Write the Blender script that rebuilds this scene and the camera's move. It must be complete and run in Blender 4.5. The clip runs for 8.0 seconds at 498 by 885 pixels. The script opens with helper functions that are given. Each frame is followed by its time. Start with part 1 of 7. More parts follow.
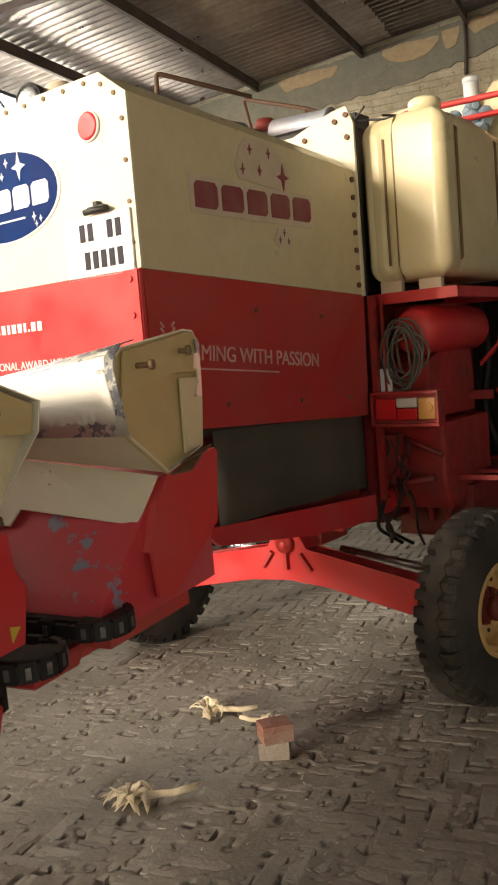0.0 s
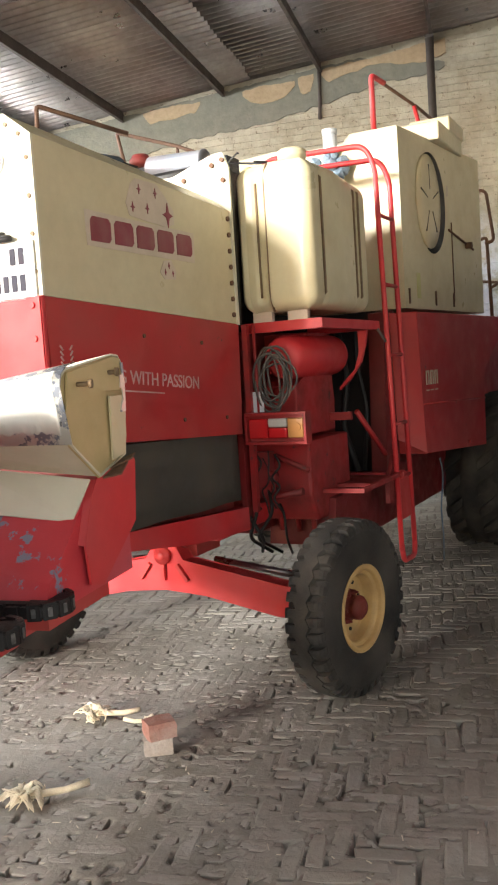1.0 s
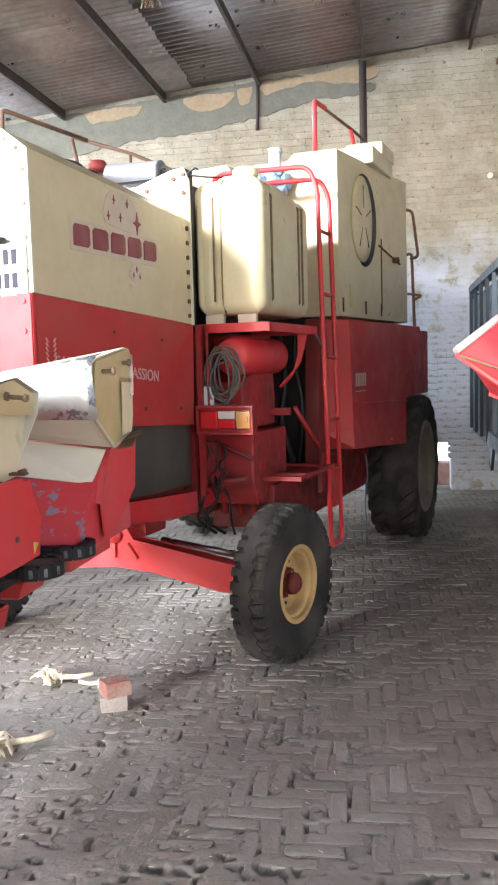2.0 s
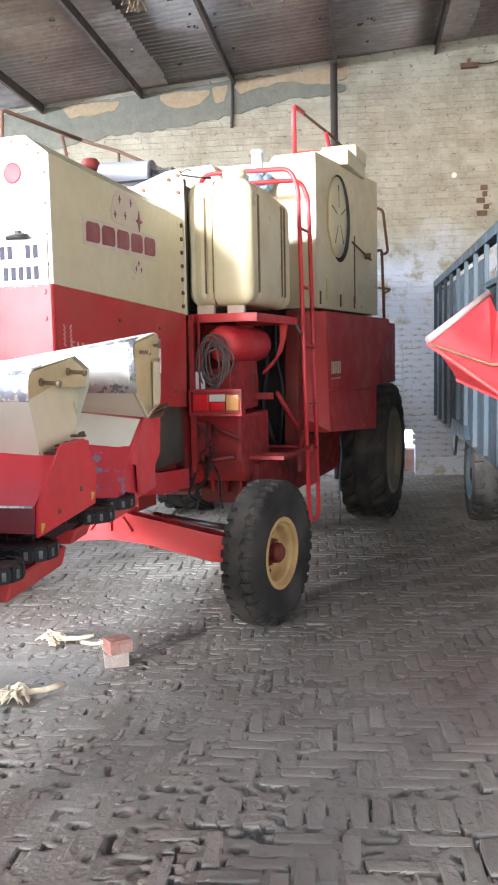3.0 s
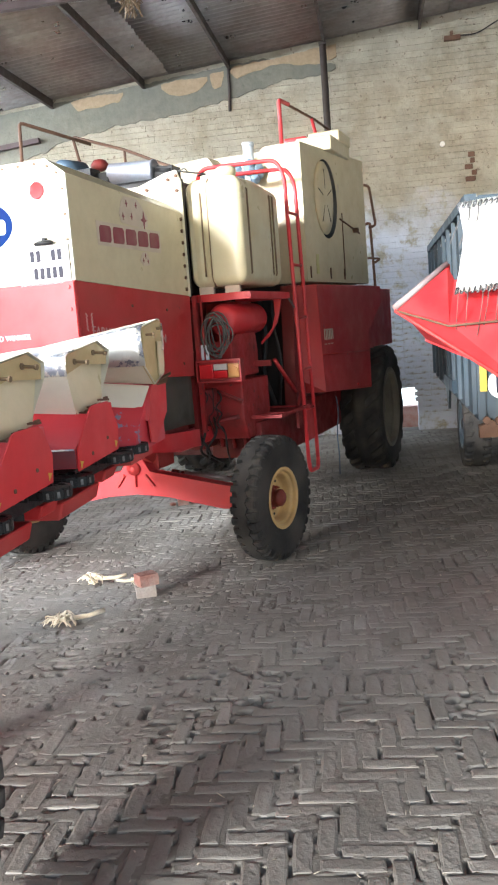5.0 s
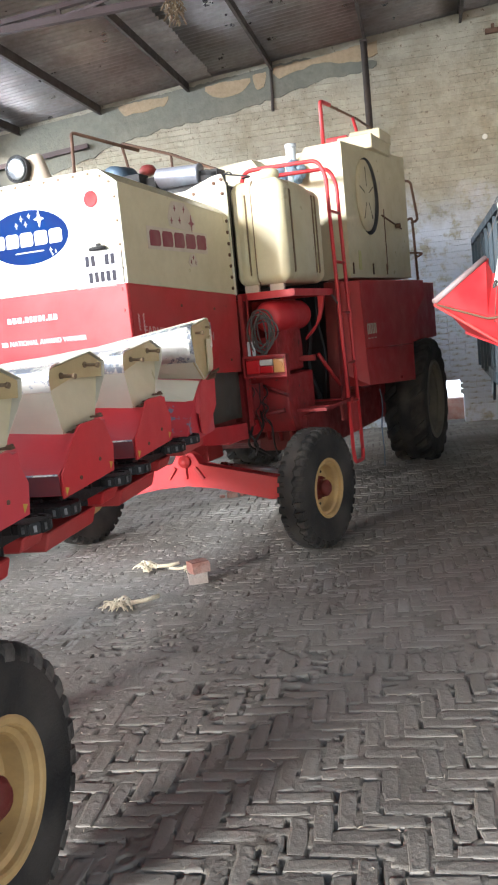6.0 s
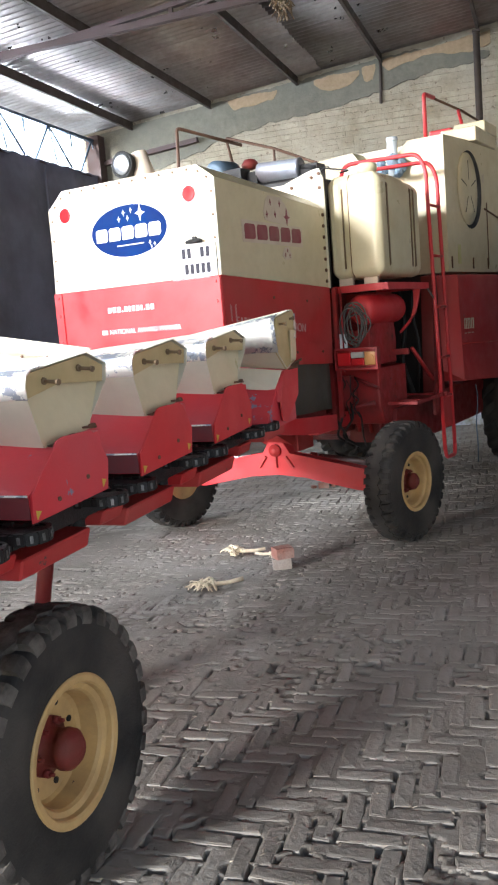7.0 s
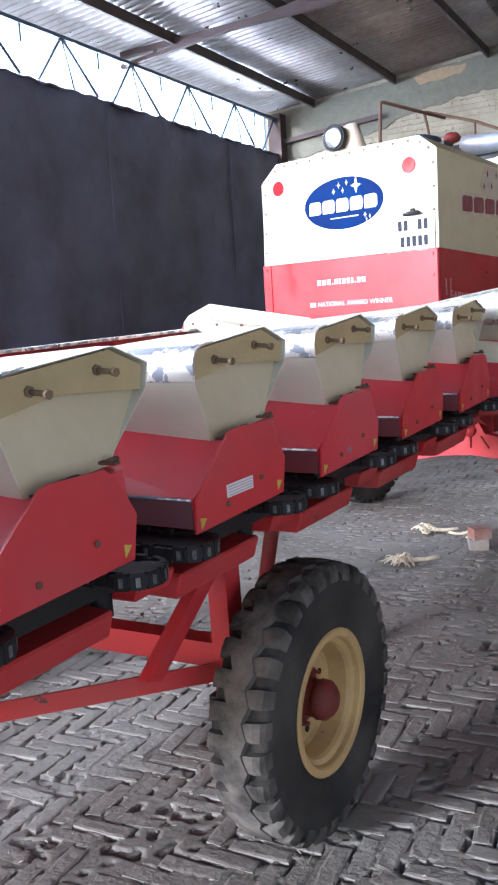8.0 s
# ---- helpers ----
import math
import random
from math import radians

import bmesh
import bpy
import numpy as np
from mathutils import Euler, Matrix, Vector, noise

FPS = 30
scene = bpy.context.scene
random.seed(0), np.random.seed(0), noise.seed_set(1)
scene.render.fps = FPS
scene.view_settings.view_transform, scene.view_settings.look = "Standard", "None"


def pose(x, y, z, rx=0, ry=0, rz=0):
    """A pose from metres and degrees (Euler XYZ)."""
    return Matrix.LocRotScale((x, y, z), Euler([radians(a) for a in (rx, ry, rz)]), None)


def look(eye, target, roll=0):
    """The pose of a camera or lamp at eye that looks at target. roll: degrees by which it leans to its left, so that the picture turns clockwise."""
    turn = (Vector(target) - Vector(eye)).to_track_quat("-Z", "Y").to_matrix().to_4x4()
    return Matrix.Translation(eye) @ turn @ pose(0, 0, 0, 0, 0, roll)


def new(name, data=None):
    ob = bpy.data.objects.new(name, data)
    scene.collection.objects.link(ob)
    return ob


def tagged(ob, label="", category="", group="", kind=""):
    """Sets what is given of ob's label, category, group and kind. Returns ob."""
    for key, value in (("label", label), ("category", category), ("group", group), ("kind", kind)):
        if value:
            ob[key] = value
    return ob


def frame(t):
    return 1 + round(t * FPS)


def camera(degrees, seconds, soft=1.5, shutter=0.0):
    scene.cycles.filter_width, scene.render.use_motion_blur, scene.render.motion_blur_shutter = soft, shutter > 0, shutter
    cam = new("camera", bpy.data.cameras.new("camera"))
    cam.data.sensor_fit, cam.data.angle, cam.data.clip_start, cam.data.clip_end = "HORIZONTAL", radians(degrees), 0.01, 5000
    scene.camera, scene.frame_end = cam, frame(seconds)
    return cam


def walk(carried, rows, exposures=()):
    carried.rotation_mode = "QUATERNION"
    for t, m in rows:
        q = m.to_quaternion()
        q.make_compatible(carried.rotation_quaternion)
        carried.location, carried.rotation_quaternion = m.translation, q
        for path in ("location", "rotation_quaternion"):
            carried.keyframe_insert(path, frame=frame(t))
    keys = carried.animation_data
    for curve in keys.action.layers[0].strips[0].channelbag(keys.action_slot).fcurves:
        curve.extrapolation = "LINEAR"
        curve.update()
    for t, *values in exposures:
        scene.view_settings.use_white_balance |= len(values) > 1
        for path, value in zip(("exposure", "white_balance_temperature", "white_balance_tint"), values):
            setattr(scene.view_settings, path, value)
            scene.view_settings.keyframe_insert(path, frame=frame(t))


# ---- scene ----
cam = camera(32.3, 8.0, 2.2)
PATH = [
    (0, (0.399, 0.359, 1.691), (-0.452, 2.158, 1.493), -4.7),
    (0.5, (0.437, 0.215, 1.695), (-0.245, 2.087, 1.523), -3.0),
    (1, (0.389, 0.023, 1.699), (-0.142, 1.944, 1.53), -3.8),
    (1.5, (0.339, -0.239, 1.69), (-0.125, 1.7, 1.531), -5.7),
    (1.7, (0.332, -0.34, 1.698), (-0.087, 1.608, 1.525), -3.9),
    (2.8, (0.246, -0.799, 1.684), (-0.03, 1.175, 1.51), -0.6),
    (3, (0.23, -0.917, 1.674), (-0.023, 1.057, 1.473), -1.2),
    (3.5, (0.238, -1.123, 1.674), (0.022, 0.852, 1.446), -1.0),
    (4, (0.378, -1.325, 1.676), (0.128, 0.645, 1.433), -1.4),
    (5.3, (0.506, -1.827, 1.701), (0.175, 0.127, 1.431), -5.1),
    (5.5, (0.514, -1.879, 1.689), (0.165, 0.072, 1.423), -5.3),
    (6, (0.548, -1.957, 1.703), (0.125, -0.021, 1.434), -5.6),
    (6.5, (0.653, -2.003, 1.704), (0.136, -0.09, 1.429), -5.4),
    (7, (0.688, -2.057, 1.689), (0.032, -0.187, 1.424), -4.6),
    (7.5, (0.593, -2.12, 1.692), (-0.202, -0.304, 1.423), -3.6),
    (8, (0.351, -2.254, 1.655), (-0.61, -0.522, 1.373), -3.4),
]
EXPOSURES = [(0, 0.4, 8500, 12), (0.5, 0.87, 7600, 10), (0.7, 1.02, 7300, 10), (1.5, 1.8, 6300, 12), (3.5, 1.74, 5850, 10), (4, 1.55, 5900, 9), (5.5, 1.42, 6000, 9), (6.5, 1.05, 6000, 11), (7, 1.05, 6000, 11), (8, 0.87, 5450, 14)]
walk(cam, [(t, look(eye, target, roll)) for t, eye, target, roll in PATH], EXPOSURES)

# ---- daylight ----
world = bpy.data.worlds.new("daylight")
scene.world = world
world.use_nodes = True
wn = world.node_tree.nodes
sky = wn.new("ShaderNodeTexSky")
sky.sky_type, sky.sun_disc = "NISHITA", False
sky.sun_elevation, sky.sun_rotation = radians(11.5), radians(206.5)
world.node_tree.links.new(sky.outputs[0], wn["Background"].inputs[0])
wn["Background"].inputs[1].default_value = 0.1
sun = new("sun", bpy.data.lights.new("sun", "SUN"))
sun.data.energy, sun.data.angle, sun.data.color = 3.2, radians(8), (1.0, 0.97, 0.93)
sun.matrix_world = look((0, 0, 0), (0.446, 0.895, -0.204))


def area_lamp(name, x, y, z, w, h, aim, watts, color=(1.0, 0.98, 0.95), spread=180):
    """An area lamp: sky light through an open side of the shed, or added fill."""
    lamp = new(name, bpy.data.lights.new(name, "AREA"))
    lamp.data.shape, lamp.data.size, lamp.data.size_y = "RECTANGLE", w, h
    lamp.data.energy, lamp.data.color = watts, color
    lamp.data.spread = radians(spread)
    lamp.matrix_world = look((x, y, z), aim)
    return lamp


area_lamp("open_front_light", -5.2, -5.6, 2.4, 4.0, 3.6, (-0.7, 3.0, 1.0), 285, (0.95, 0.98, 1.0))
# added fill from behind right, brightens the faces turned east
area_lamp("southeast_fill_light", 4.6, -4.4, 1.5, 2.8, 2.2, (-0.7, 0.6, 1.3), 58, (0.97, 0.98, 1.0))
area_lamp("eave_gap_light", -6.3, 3.5, 4.55, 13.0, 0.5, (-0.6, 3.5, 2.0), 600, (0.88, 0.94, 1.0), 150)


# ---- materials ----
def material(name, base, rough=0.55, metal=0.0, dirt=(0.22, 0.19, 0.15), dirt_amt=0.35, scale=3.0, chip=None, chip_amt=0.0, chip_scale=9.0, bump=0.15, fine=90.0, spec=0.4, island=0.0, random_value=0.0, tone=0.93):
    """A worn surface: base colour, two scales of grime, chips of a second colour, fine relief."""
    m = bpy.data.materials.new(name)
    m.use_nodes = True
    t, n, ln = m.node_tree, m.node_tree.nodes, m.node_tree.links
    b = n["Principled BSDF"]
    b.inputs["Metallic"].default_value = metal
    b.inputs["Specular IOR Level"].default_value = spec
    tc = n.new("ShaderNodeTexCoord")

    def noisy(sc, detail, lo, hi, rough_n=0.6):
        tex = n.new("ShaderNodeTexNoise")
        tex.inputs["Scale"].default_value, tex.inputs["Detail"].default_value, tex.inputs["Roughness"].default_value = sc, detail, rough_n
        ln.new(tc.outputs["Object"], tex.inputs["Vector"])
        r = n.new("ShaderNodeMapRange")
        r.inputs[1].default_value, r.inputs[2].default_value = lo, hi
        ln.new(tex.outputs["Fac"], r.inputs[0])
        return r.outputs[0]

    def mix(fac, a, c, amount=1.0):
        x = n.new("ShaderNodeMix")
        x.data_type = "RGBA"
        if amount != 1.0:
            k = n.new("ShaderNodeMath")
            k.operation = "MULTIPLY"
            ln.new(fac, k.inputs[0])
            k.inputs[1].default_value = amount
            fac = k.outputs[0]
        ln.new(fac, x.inputs[0])
        for s, v in ((x.inputs[6], a), (x.inputs[7], c)):
            if isinstance(v, tuple):
                s.default_value = (*v, 1)
            else:
                ln.new(v, s)
        return x.outputs[2]

    col = mix(noisy(scale * 7, 8, 0.35, 0.75), base, tuple(c * tone for c in base))
    col = mix(noisy(scale, 6, 0.42, 0.72), col, dirt, dirt_amt)
    col = mix(noisy(scale * 0.35, 3, 0.4, 0.75), col, dirt, dirt_amt * 0.7)
    if chip:
        col = mix(noisy(chip_scale, 9, 0.66 - chip_amt, 0.67 - chip_amt, 0.7), col, chip)
    if random_value or island:
        src = n.new("ShaderNodeObjectInfo").outputs["Random"] if random_value else n.new("ShaderNodeNewGeometry").outputs["Random Per Island"]
        hs = n.new("ShaderNodeHueSaturation")
        r = n.new("ShaderNodeMapRange")
        r.inputs[3].default_value, r.inputs[4].default_value = 1 - (random_value or island), 1 + (random_value or island)
        ln.new(src, r.inputs[0])
        ln.new(r.outputs[0], hs.inputs["Value"])
        ln.new(col, hs.inputs["Color"])
        col = hs.outputs[0]
    ln.new(col, b.inputs["Base Color"])
    rr = n.new("ShaderNodeMapRange")
    rr.inputs[3].default_value, rr.inputs[4].default_value = max(rough - 0.12, 0.03), min(rough + 0.2, 1)
    ln.new(noisy(scale * 2, 5, 0.3, 0.7), rr.inputs[0])
    ln.new(rr.outputs[0], b.inputs["Roughness"])
    if bump:
        bp = n.new("ShaderNodeBump")
        bp.inputs["Strength"].default_value, bp.inputs["Distance"].default_value = bump, 0.01
        ln.new(noisy(fine, 6, 0.2, 0.8), bp.inputs["Height"])
        ln.new(bp.outputs[0], b.inputs["Normal"])
    return m


RED = material("red_paint", (0.58, 0.024, 0.03), 0.4, dirt=(0.42, 0.1, 0.1), dirt_amt=0.4, chip=(0.16, 0.07, 0.05), chip_amt=-0.04, bump=0.03)
RED_DULL = material("dusty_red_paint", (0.47, 0.024, 0.026), 0.48, dirt=(0.34, 0.12, 0.1), dirt_amt=0.4, chip=(0.1, 0.06, 0.05), chip_amt=0.0, bump=0.08)
RED_WORN = material("worn_red_paint", (0.62, 0.03, 0.042), 0.4, dirt=(0.42, 0.13, 0.15), dirt_amt=0.5, scale=2.2, chip=(0.2, 0.21, 0.28), chip_amt=0.03, chip_scale=5.0, bump=0.06)
CREAM = material("cream_paint", (0.63, 0.55, 0.36), 0.38, dirt=(0.36, 0.28, 0.15), dirt_amt=0.22, chip=(0.18, 0.12, 0.07), chip_amt=-0.05, bump=0.03)
CREAM_PALE = material("pale_cream_paint", (0.68, 0.645, 0.52), 0.48, spec=0.25, dirt=(0.52, 0.46, 0.33), dirt_amt=0.25, chip=(0.25, 0.2, 0.13), chip_amt=-0.03, bump=0.03)
TANK = material("tank_plastic", (0.62, 0.57, 0.38), 0.34, dirt=(0.4, 0.3, 0.14), dirt_amt=0.35, scale=2.2, bump=0.05)
WHITE_FLAKED = material("flaking_white_strip", (0.74, 0.73, 0.68), 0.4, dirt=(0.6, 0.58, 0.54), dirt_amt=0.3, chip=(0.3, 0.3, 0.34), chip_amt=-0.01, chip_scale=12.0, bump=0.15)
STEEL = material("bare_steel_wear_strip", (0.34, 0.37, 0.43), 0.3, metal=0.6, dirt=(0.24, 0.24, 0.26), dirt_amt=0.4, chip=(0.78, 0.76, 0.7), chip_amt=0.17, chip_scale=14.0, bump=0.15)
CHROME = material("dull_chrome", (0.55, 0.55, 0.56), 0.25, metal=1.0, dirt=(0.25, 0.14, 0.1), dirt_amt=0.5, bump=0.05)
# greasy steel; also the black that stands for shade in gaps
DARK = material("greasy_steel_and_gap_shade", (0.009, 0.009, 0.01), 0.5, metal=0.0, dirt=(0.03, 0.025, 0.022), dirt_amt=0.4, bump=0.2, spec=0.3)
LINK = material("chain_steel", (0.2, 0.2, 0.2), 0.4, metal=0.6, dirt=(0.03, 0.03, 0.03), dirt_amt=0.9, scale=30, bump=0.1)
RUST = material("rusty_steel", (0.13, 0.065, 0.04), 0.75, dirt=(0.2, 0.12, 0.08), dirt_amt=0.6, scale=9, bump=0.3, tone=0.72)
RUBBER = material("dusty_tyre_rubber", (0.018, 0.018, 0.018), 0.75, dirt=(0.16, 0.14, 0.12), dirt_amt=0.35, scale=5, bump=0.25, spec=0.3)
TREAD = material("dirty_tyre_tread", (0.04, 0.037, 0.034), 0.92, dirt=(0.2, 0.18, 0.16), dirt_amt=0.85, scale=9, bump=0.3, spec=0.25, tone=0.72)
FLAP = material("rubber_flap", (0.055, 0.05, 0.042), 0.7, dirt=(0.13, 0.11, 0.08), dirt_amt=0.5, bump=0.1)
RIM = material("cream_rim_paint", (0.62, 0.41, 0.17), 0.42, dirt=(0.2, 0.13, 0.07), dirt_amt=0.35, scale=7, chip=(0.12, 0.07, 0.05), chip_amt=-0.03, bump=0.06)
HUB = material("dark_red_hub", (0.19, 0.02, 0.018), 0.6, dirt=(0.12, 0.05, 0.03), dirt_amt=0.5, scale=12, bump=0.2)
MAROON = material("maroon_lettering", (0.24, 0.03, 0.05), 0.5, dirt=(0.4, 0.3, 0.25), dirt_amt=0.2, scale=14, bump=0.02)
BACKING = material("faded_sticker_paper", (0.62, 0.52, 0.42), 0.6, dirt=(0.45, 0.38, 0.28), dirt_amt=0.4, scale=10, bump=0.03)
BLUE = material("blue_badge", (0.002, 0.014, 0.095), 0.55, spec=0.06, dirt=(0.004, 0.045, 0.17), dirt_amt=0.4, scale=4, bump=0.0)
WHITE = material("white_sticker", (0.74, 0.75, 0.76), 0.35, dirt=(0.6, 0.6, 0.58), dirt_amt=0.15, bump=0.0)
INK = material("black_ink", (0.03, 0.03, 0.045), 0.6, spec=0.1, dirt_amt=0.1, bump=0.0)
FADED = material("faded_white_ink", (0.6, 0.42, 0.4), 0.6, dirt=(0.45, 0.12, 0.12), dirt_amt=0.5, scale=20, bump=0.0)
LENS_RED = material("red_lens", (0.55, 0.01, 0.015), 0.12, dirt_amt=0.05, bump=0.0, spec=0.7)
LENS_WHITE = material("white_lens", (0.5, 0.48, 0.45), 0.12, dirt_amt=0.1, bump=0.0, spec=0.7)
LENS_AMBER = material("amber_lens", (0.5, 0.24, 0.08), 0.15, dirt_amt=0.1, bump=0.0, spec=0.7)
BLUE_STEEL = material("blue_steel_paint", (0.05, 0.09, 0.14), 0.45, dirt=(0.14, 0.15, 0.16), dirt_amt=0.4, bump=0.08)
TRAILER = material("grey_blue_trailer_paint", (0.045, 0.072, 0.094), 0.5, dirt=(0.1, 0.1, 0.1), dirt_amt=0.45, chip=(0.1, 0.06, 0.04), chip_amt=-0.02, bump=0.1)
CLOTH = material("white_cover_cloth", (0.78, 0.77, 0.73), 0.85, dirt=(0.55, 0.5, 0.42), dirt_amt=0.3, scale=4, bump=0.2, fine=250)
RAG = material("blue_grey_rag", (0.22, 0.3, 0.38), 0.9, dirt=(0.1, 0.12, 0.14), dirt_amt=0.5, scale=8, bump=0.4)
PIPE_WHITE = material("white_plastic_pipe", (0.62, 0.68, 0.72), 0.4, dirt_amt=0.15, bump=0.02)
TARP = material("black_tarpaulin", (0.14, 0.15, 0.215), 0.6, dirt=(0.06, 0.058, 0.065), dirt_amt=0.5, scale=1.2, bump=0.3, fine=30)
ZINC = material("corrugated_sheet", (0.42, 0.39, 0.37), 0.36, metal=0.75, dirt=(0.24, 0.18, 0.145), dirt_amt=0.5, scale=1.6, bump=0.1, tone=0.72, island=0.12)
BEAM = material("rusty_roof_steel", (0.075, 0.06, 0.05), 0.7, dirt=(0.07, 0.05, 0.05), dirt_amt=0.5, bump=0.2)
GIRDER = material("red_oxide_girder", (0.065, 0.042, 0.038), 0.65, dirt=(0.12, 0.08, 0.08), dirt_amt=0.4, bump=0.1)
PLASTER = material("grey_cement_plaster", (0.21, 0.2, 0.155), 0.9, dirt=(0.14, 0.14, 0.12), dirt_amt=0.6, scale=1.5, bump=0.5, fine=25, tone=0.72)
PLASTER_BARE = material("bare_tan_plaster", (0.42, 0.31, 0.19), 0.9, dirt=(0.3, 0.22, 0.13), dirt_amt=0.5, scale=2.5, bump=0.4, fine=30, tone=0.72)
HUSK = material("dry_maize_husk", (0.82, 0.73, 0.55), 0.8, dirt=(0.55, 0.42, 0.25), dirt_amt=0.4, scale=30, bump=0.3, tone=0.72)
LITTER = material("straw_litter", (0.42, 0.37, 0.29), 0.9, dirt=(0.2, 0.17, 0.14), dirt_amt=0.5, scale=20, bump=0.2, island=0.5)
GROUND = material("outdoor_earth", (0.36, 0.3, 0.22), 0.95, dirt=(0.25, 0.2, 0.14), dirt_amt=0.5, scale=0.5, bump=0.4, fine=10, tone=0.72)
LOOSE_BRICK = material("loose_red_brick", (0.3, 0.13, 0.1), 0.9, dirt=(0.36, 0.29, 0.25), dirt_amt=0.6, scale=9, bump=0.3, fine=55, tone=0.72)
LOOSE_GREY = material("mortar_coated_brick", (0.33, 0.29, 0.26), 0.92, dirt=(0.25, 0.2, 0.17), dirt_amt=0.5, scale=9, bump=0.3, fine=55, tone=0.72)
PAVER = material("dusty_floor_brick", (0.235, 0.212, 0.184), 0.97, spec=0.08, dirt=(0.355, 0.338, 0.305), dirt_amt=0.8, scale=2.0, chip=(0.16, 0.14, 0.12), chip_amt=0.0, chip_scale=14, bump=0.4, fine=38, random_value=0.09, tone=0.82)
PAVER_REST = material("dusty_floor_brick_field", (0.235, 0.212, 0.184), 0.97, spec=0.08, dirt=(0.355, 0.338, 0.305), dirt_amt=0.8, scale=2.0, chip=(0.16, 0.14, 0.12), chip_amt=0.0, chip_scale=14, bump=0.4, fine=38, island=0.09, tone=0.82)
SOIL = material("packed_joint_dirt", (0.2, 0.18, 0.153), 0.98, spec=0.08, dirt=(0.335, 0.318, 0.29), dirt_amt=0.75, scale=1.8, chip=(0.15, 0.13, 0.11), chip_amt=0.01, chip_scale=17, bump=0.3, fine=60, tone=0.75)
LAMP_GLASS = material("silvered_lamp_glass", (0.5, 0.53, 0.56), 0.1, metal=0.7, dirt=(0.1, 0.12, 0.14), dirt_amt=0.6, scale=18, bump=0.3, fine=60)
BOLT = material("weathered_bolt", (0.22, 0.15, 0.085), 0.7, dirt=(0.1, 0.07, 0.05), dirt_amt=0.5, scale=20, bump=0.2)
# cream paint made tan: the mouths' shade and bounced light in the colour
CREAM_SHADED = material("cream_paint_with_mouth_shade", (0.5, 0.39, 0.19), 0.5, dirt=(0.33, 0.25, 0.14), dirt_amt=0.3, scale=5, bump=0.05)
# much deeper red than the outer panels, with blackish blotches
DARK_RED = material("dark_red_paint", (0.2, 0.013, 0.014), 0.5, dirt=(0.1, 0.03, 0.025), dirt_amt=0.6, scale=5, chip=(0.03, 0.025, 0.02), chip_amt=0.02, bump=0.15)
DRUM_GREY = material("stained_grey_steel", (0.3, 0.32, 0.36), 0.42, metal=0.6, dirt=(0.25, 0.16, 0.12), dirt_amt=0.5, bump=0.05)
RED_SCRAPED = material("scraped_red_paint", (0.55, 0.025, 0.035), 0.42, dirt=(0.45, 0.14, 0.17), dirt_amt=0.5, scale=2.5, chip=(0.2, 0.22, 0.3), chip_amt=0.05, chip_scale=3.2, bump=0.06)
WIRE = material("dull_grey_wire", (0.13, 0.12, 0.11), 0.6, dirt=(0.06, 0.05, 0.045), dirt_amt=0.5, bump=0.1)
# rim paint greyed and darkened for the shade on the drive wheels
RIM_SHADED = material("rim_paint_in_shade", (0.2, 0.18, 0.14), 0.7, dirt=(0.1, 0.09, 0.08), dirt_amt=0.5, bump=0.1)
SCUFF = material("scuffed_grey_red_paint", (0.22, 0.045, 0.05), 0.5, dirt=(0.12, 0.09, 0.1), dirt_amt=0.9, scale=4.0, chip=(0.06, 0.05, 0.055), chip_amt=0.06, chip_scale=5.0, bump=0.1)
RED_GRIME = material("grimy_red_paint", (0.36, 0.016, 0.018), 0.5, dirt=(0.1, 0.035, 0.03), dirt_amt=0.65, scale=6, chip=(0.05, 0.035, 0.03), chip_amt=0.03, chip_scale=14, bump=0.12)
YELLOW_CHALK = material("faint_yellow_chalk", (0.55, 0.53, 0.2), 0.7, dirt=(0.6, 0.55, 0.33), dirt_amt=0.9, scale=20, bump=0.02)
PALE_EDGE = material("pale_grey_edge", (0.34, 0.28, 0.28), 0.65, dirt=(0.24, 0.13, 0.12), dirt_amt=0.5, scale=7, bump=0.1)
YELLOW = material("yellow_reflector_tape", (0.6, 0.45, 0.06), 0.4, dirt_amt=0.2, bump=0.0)


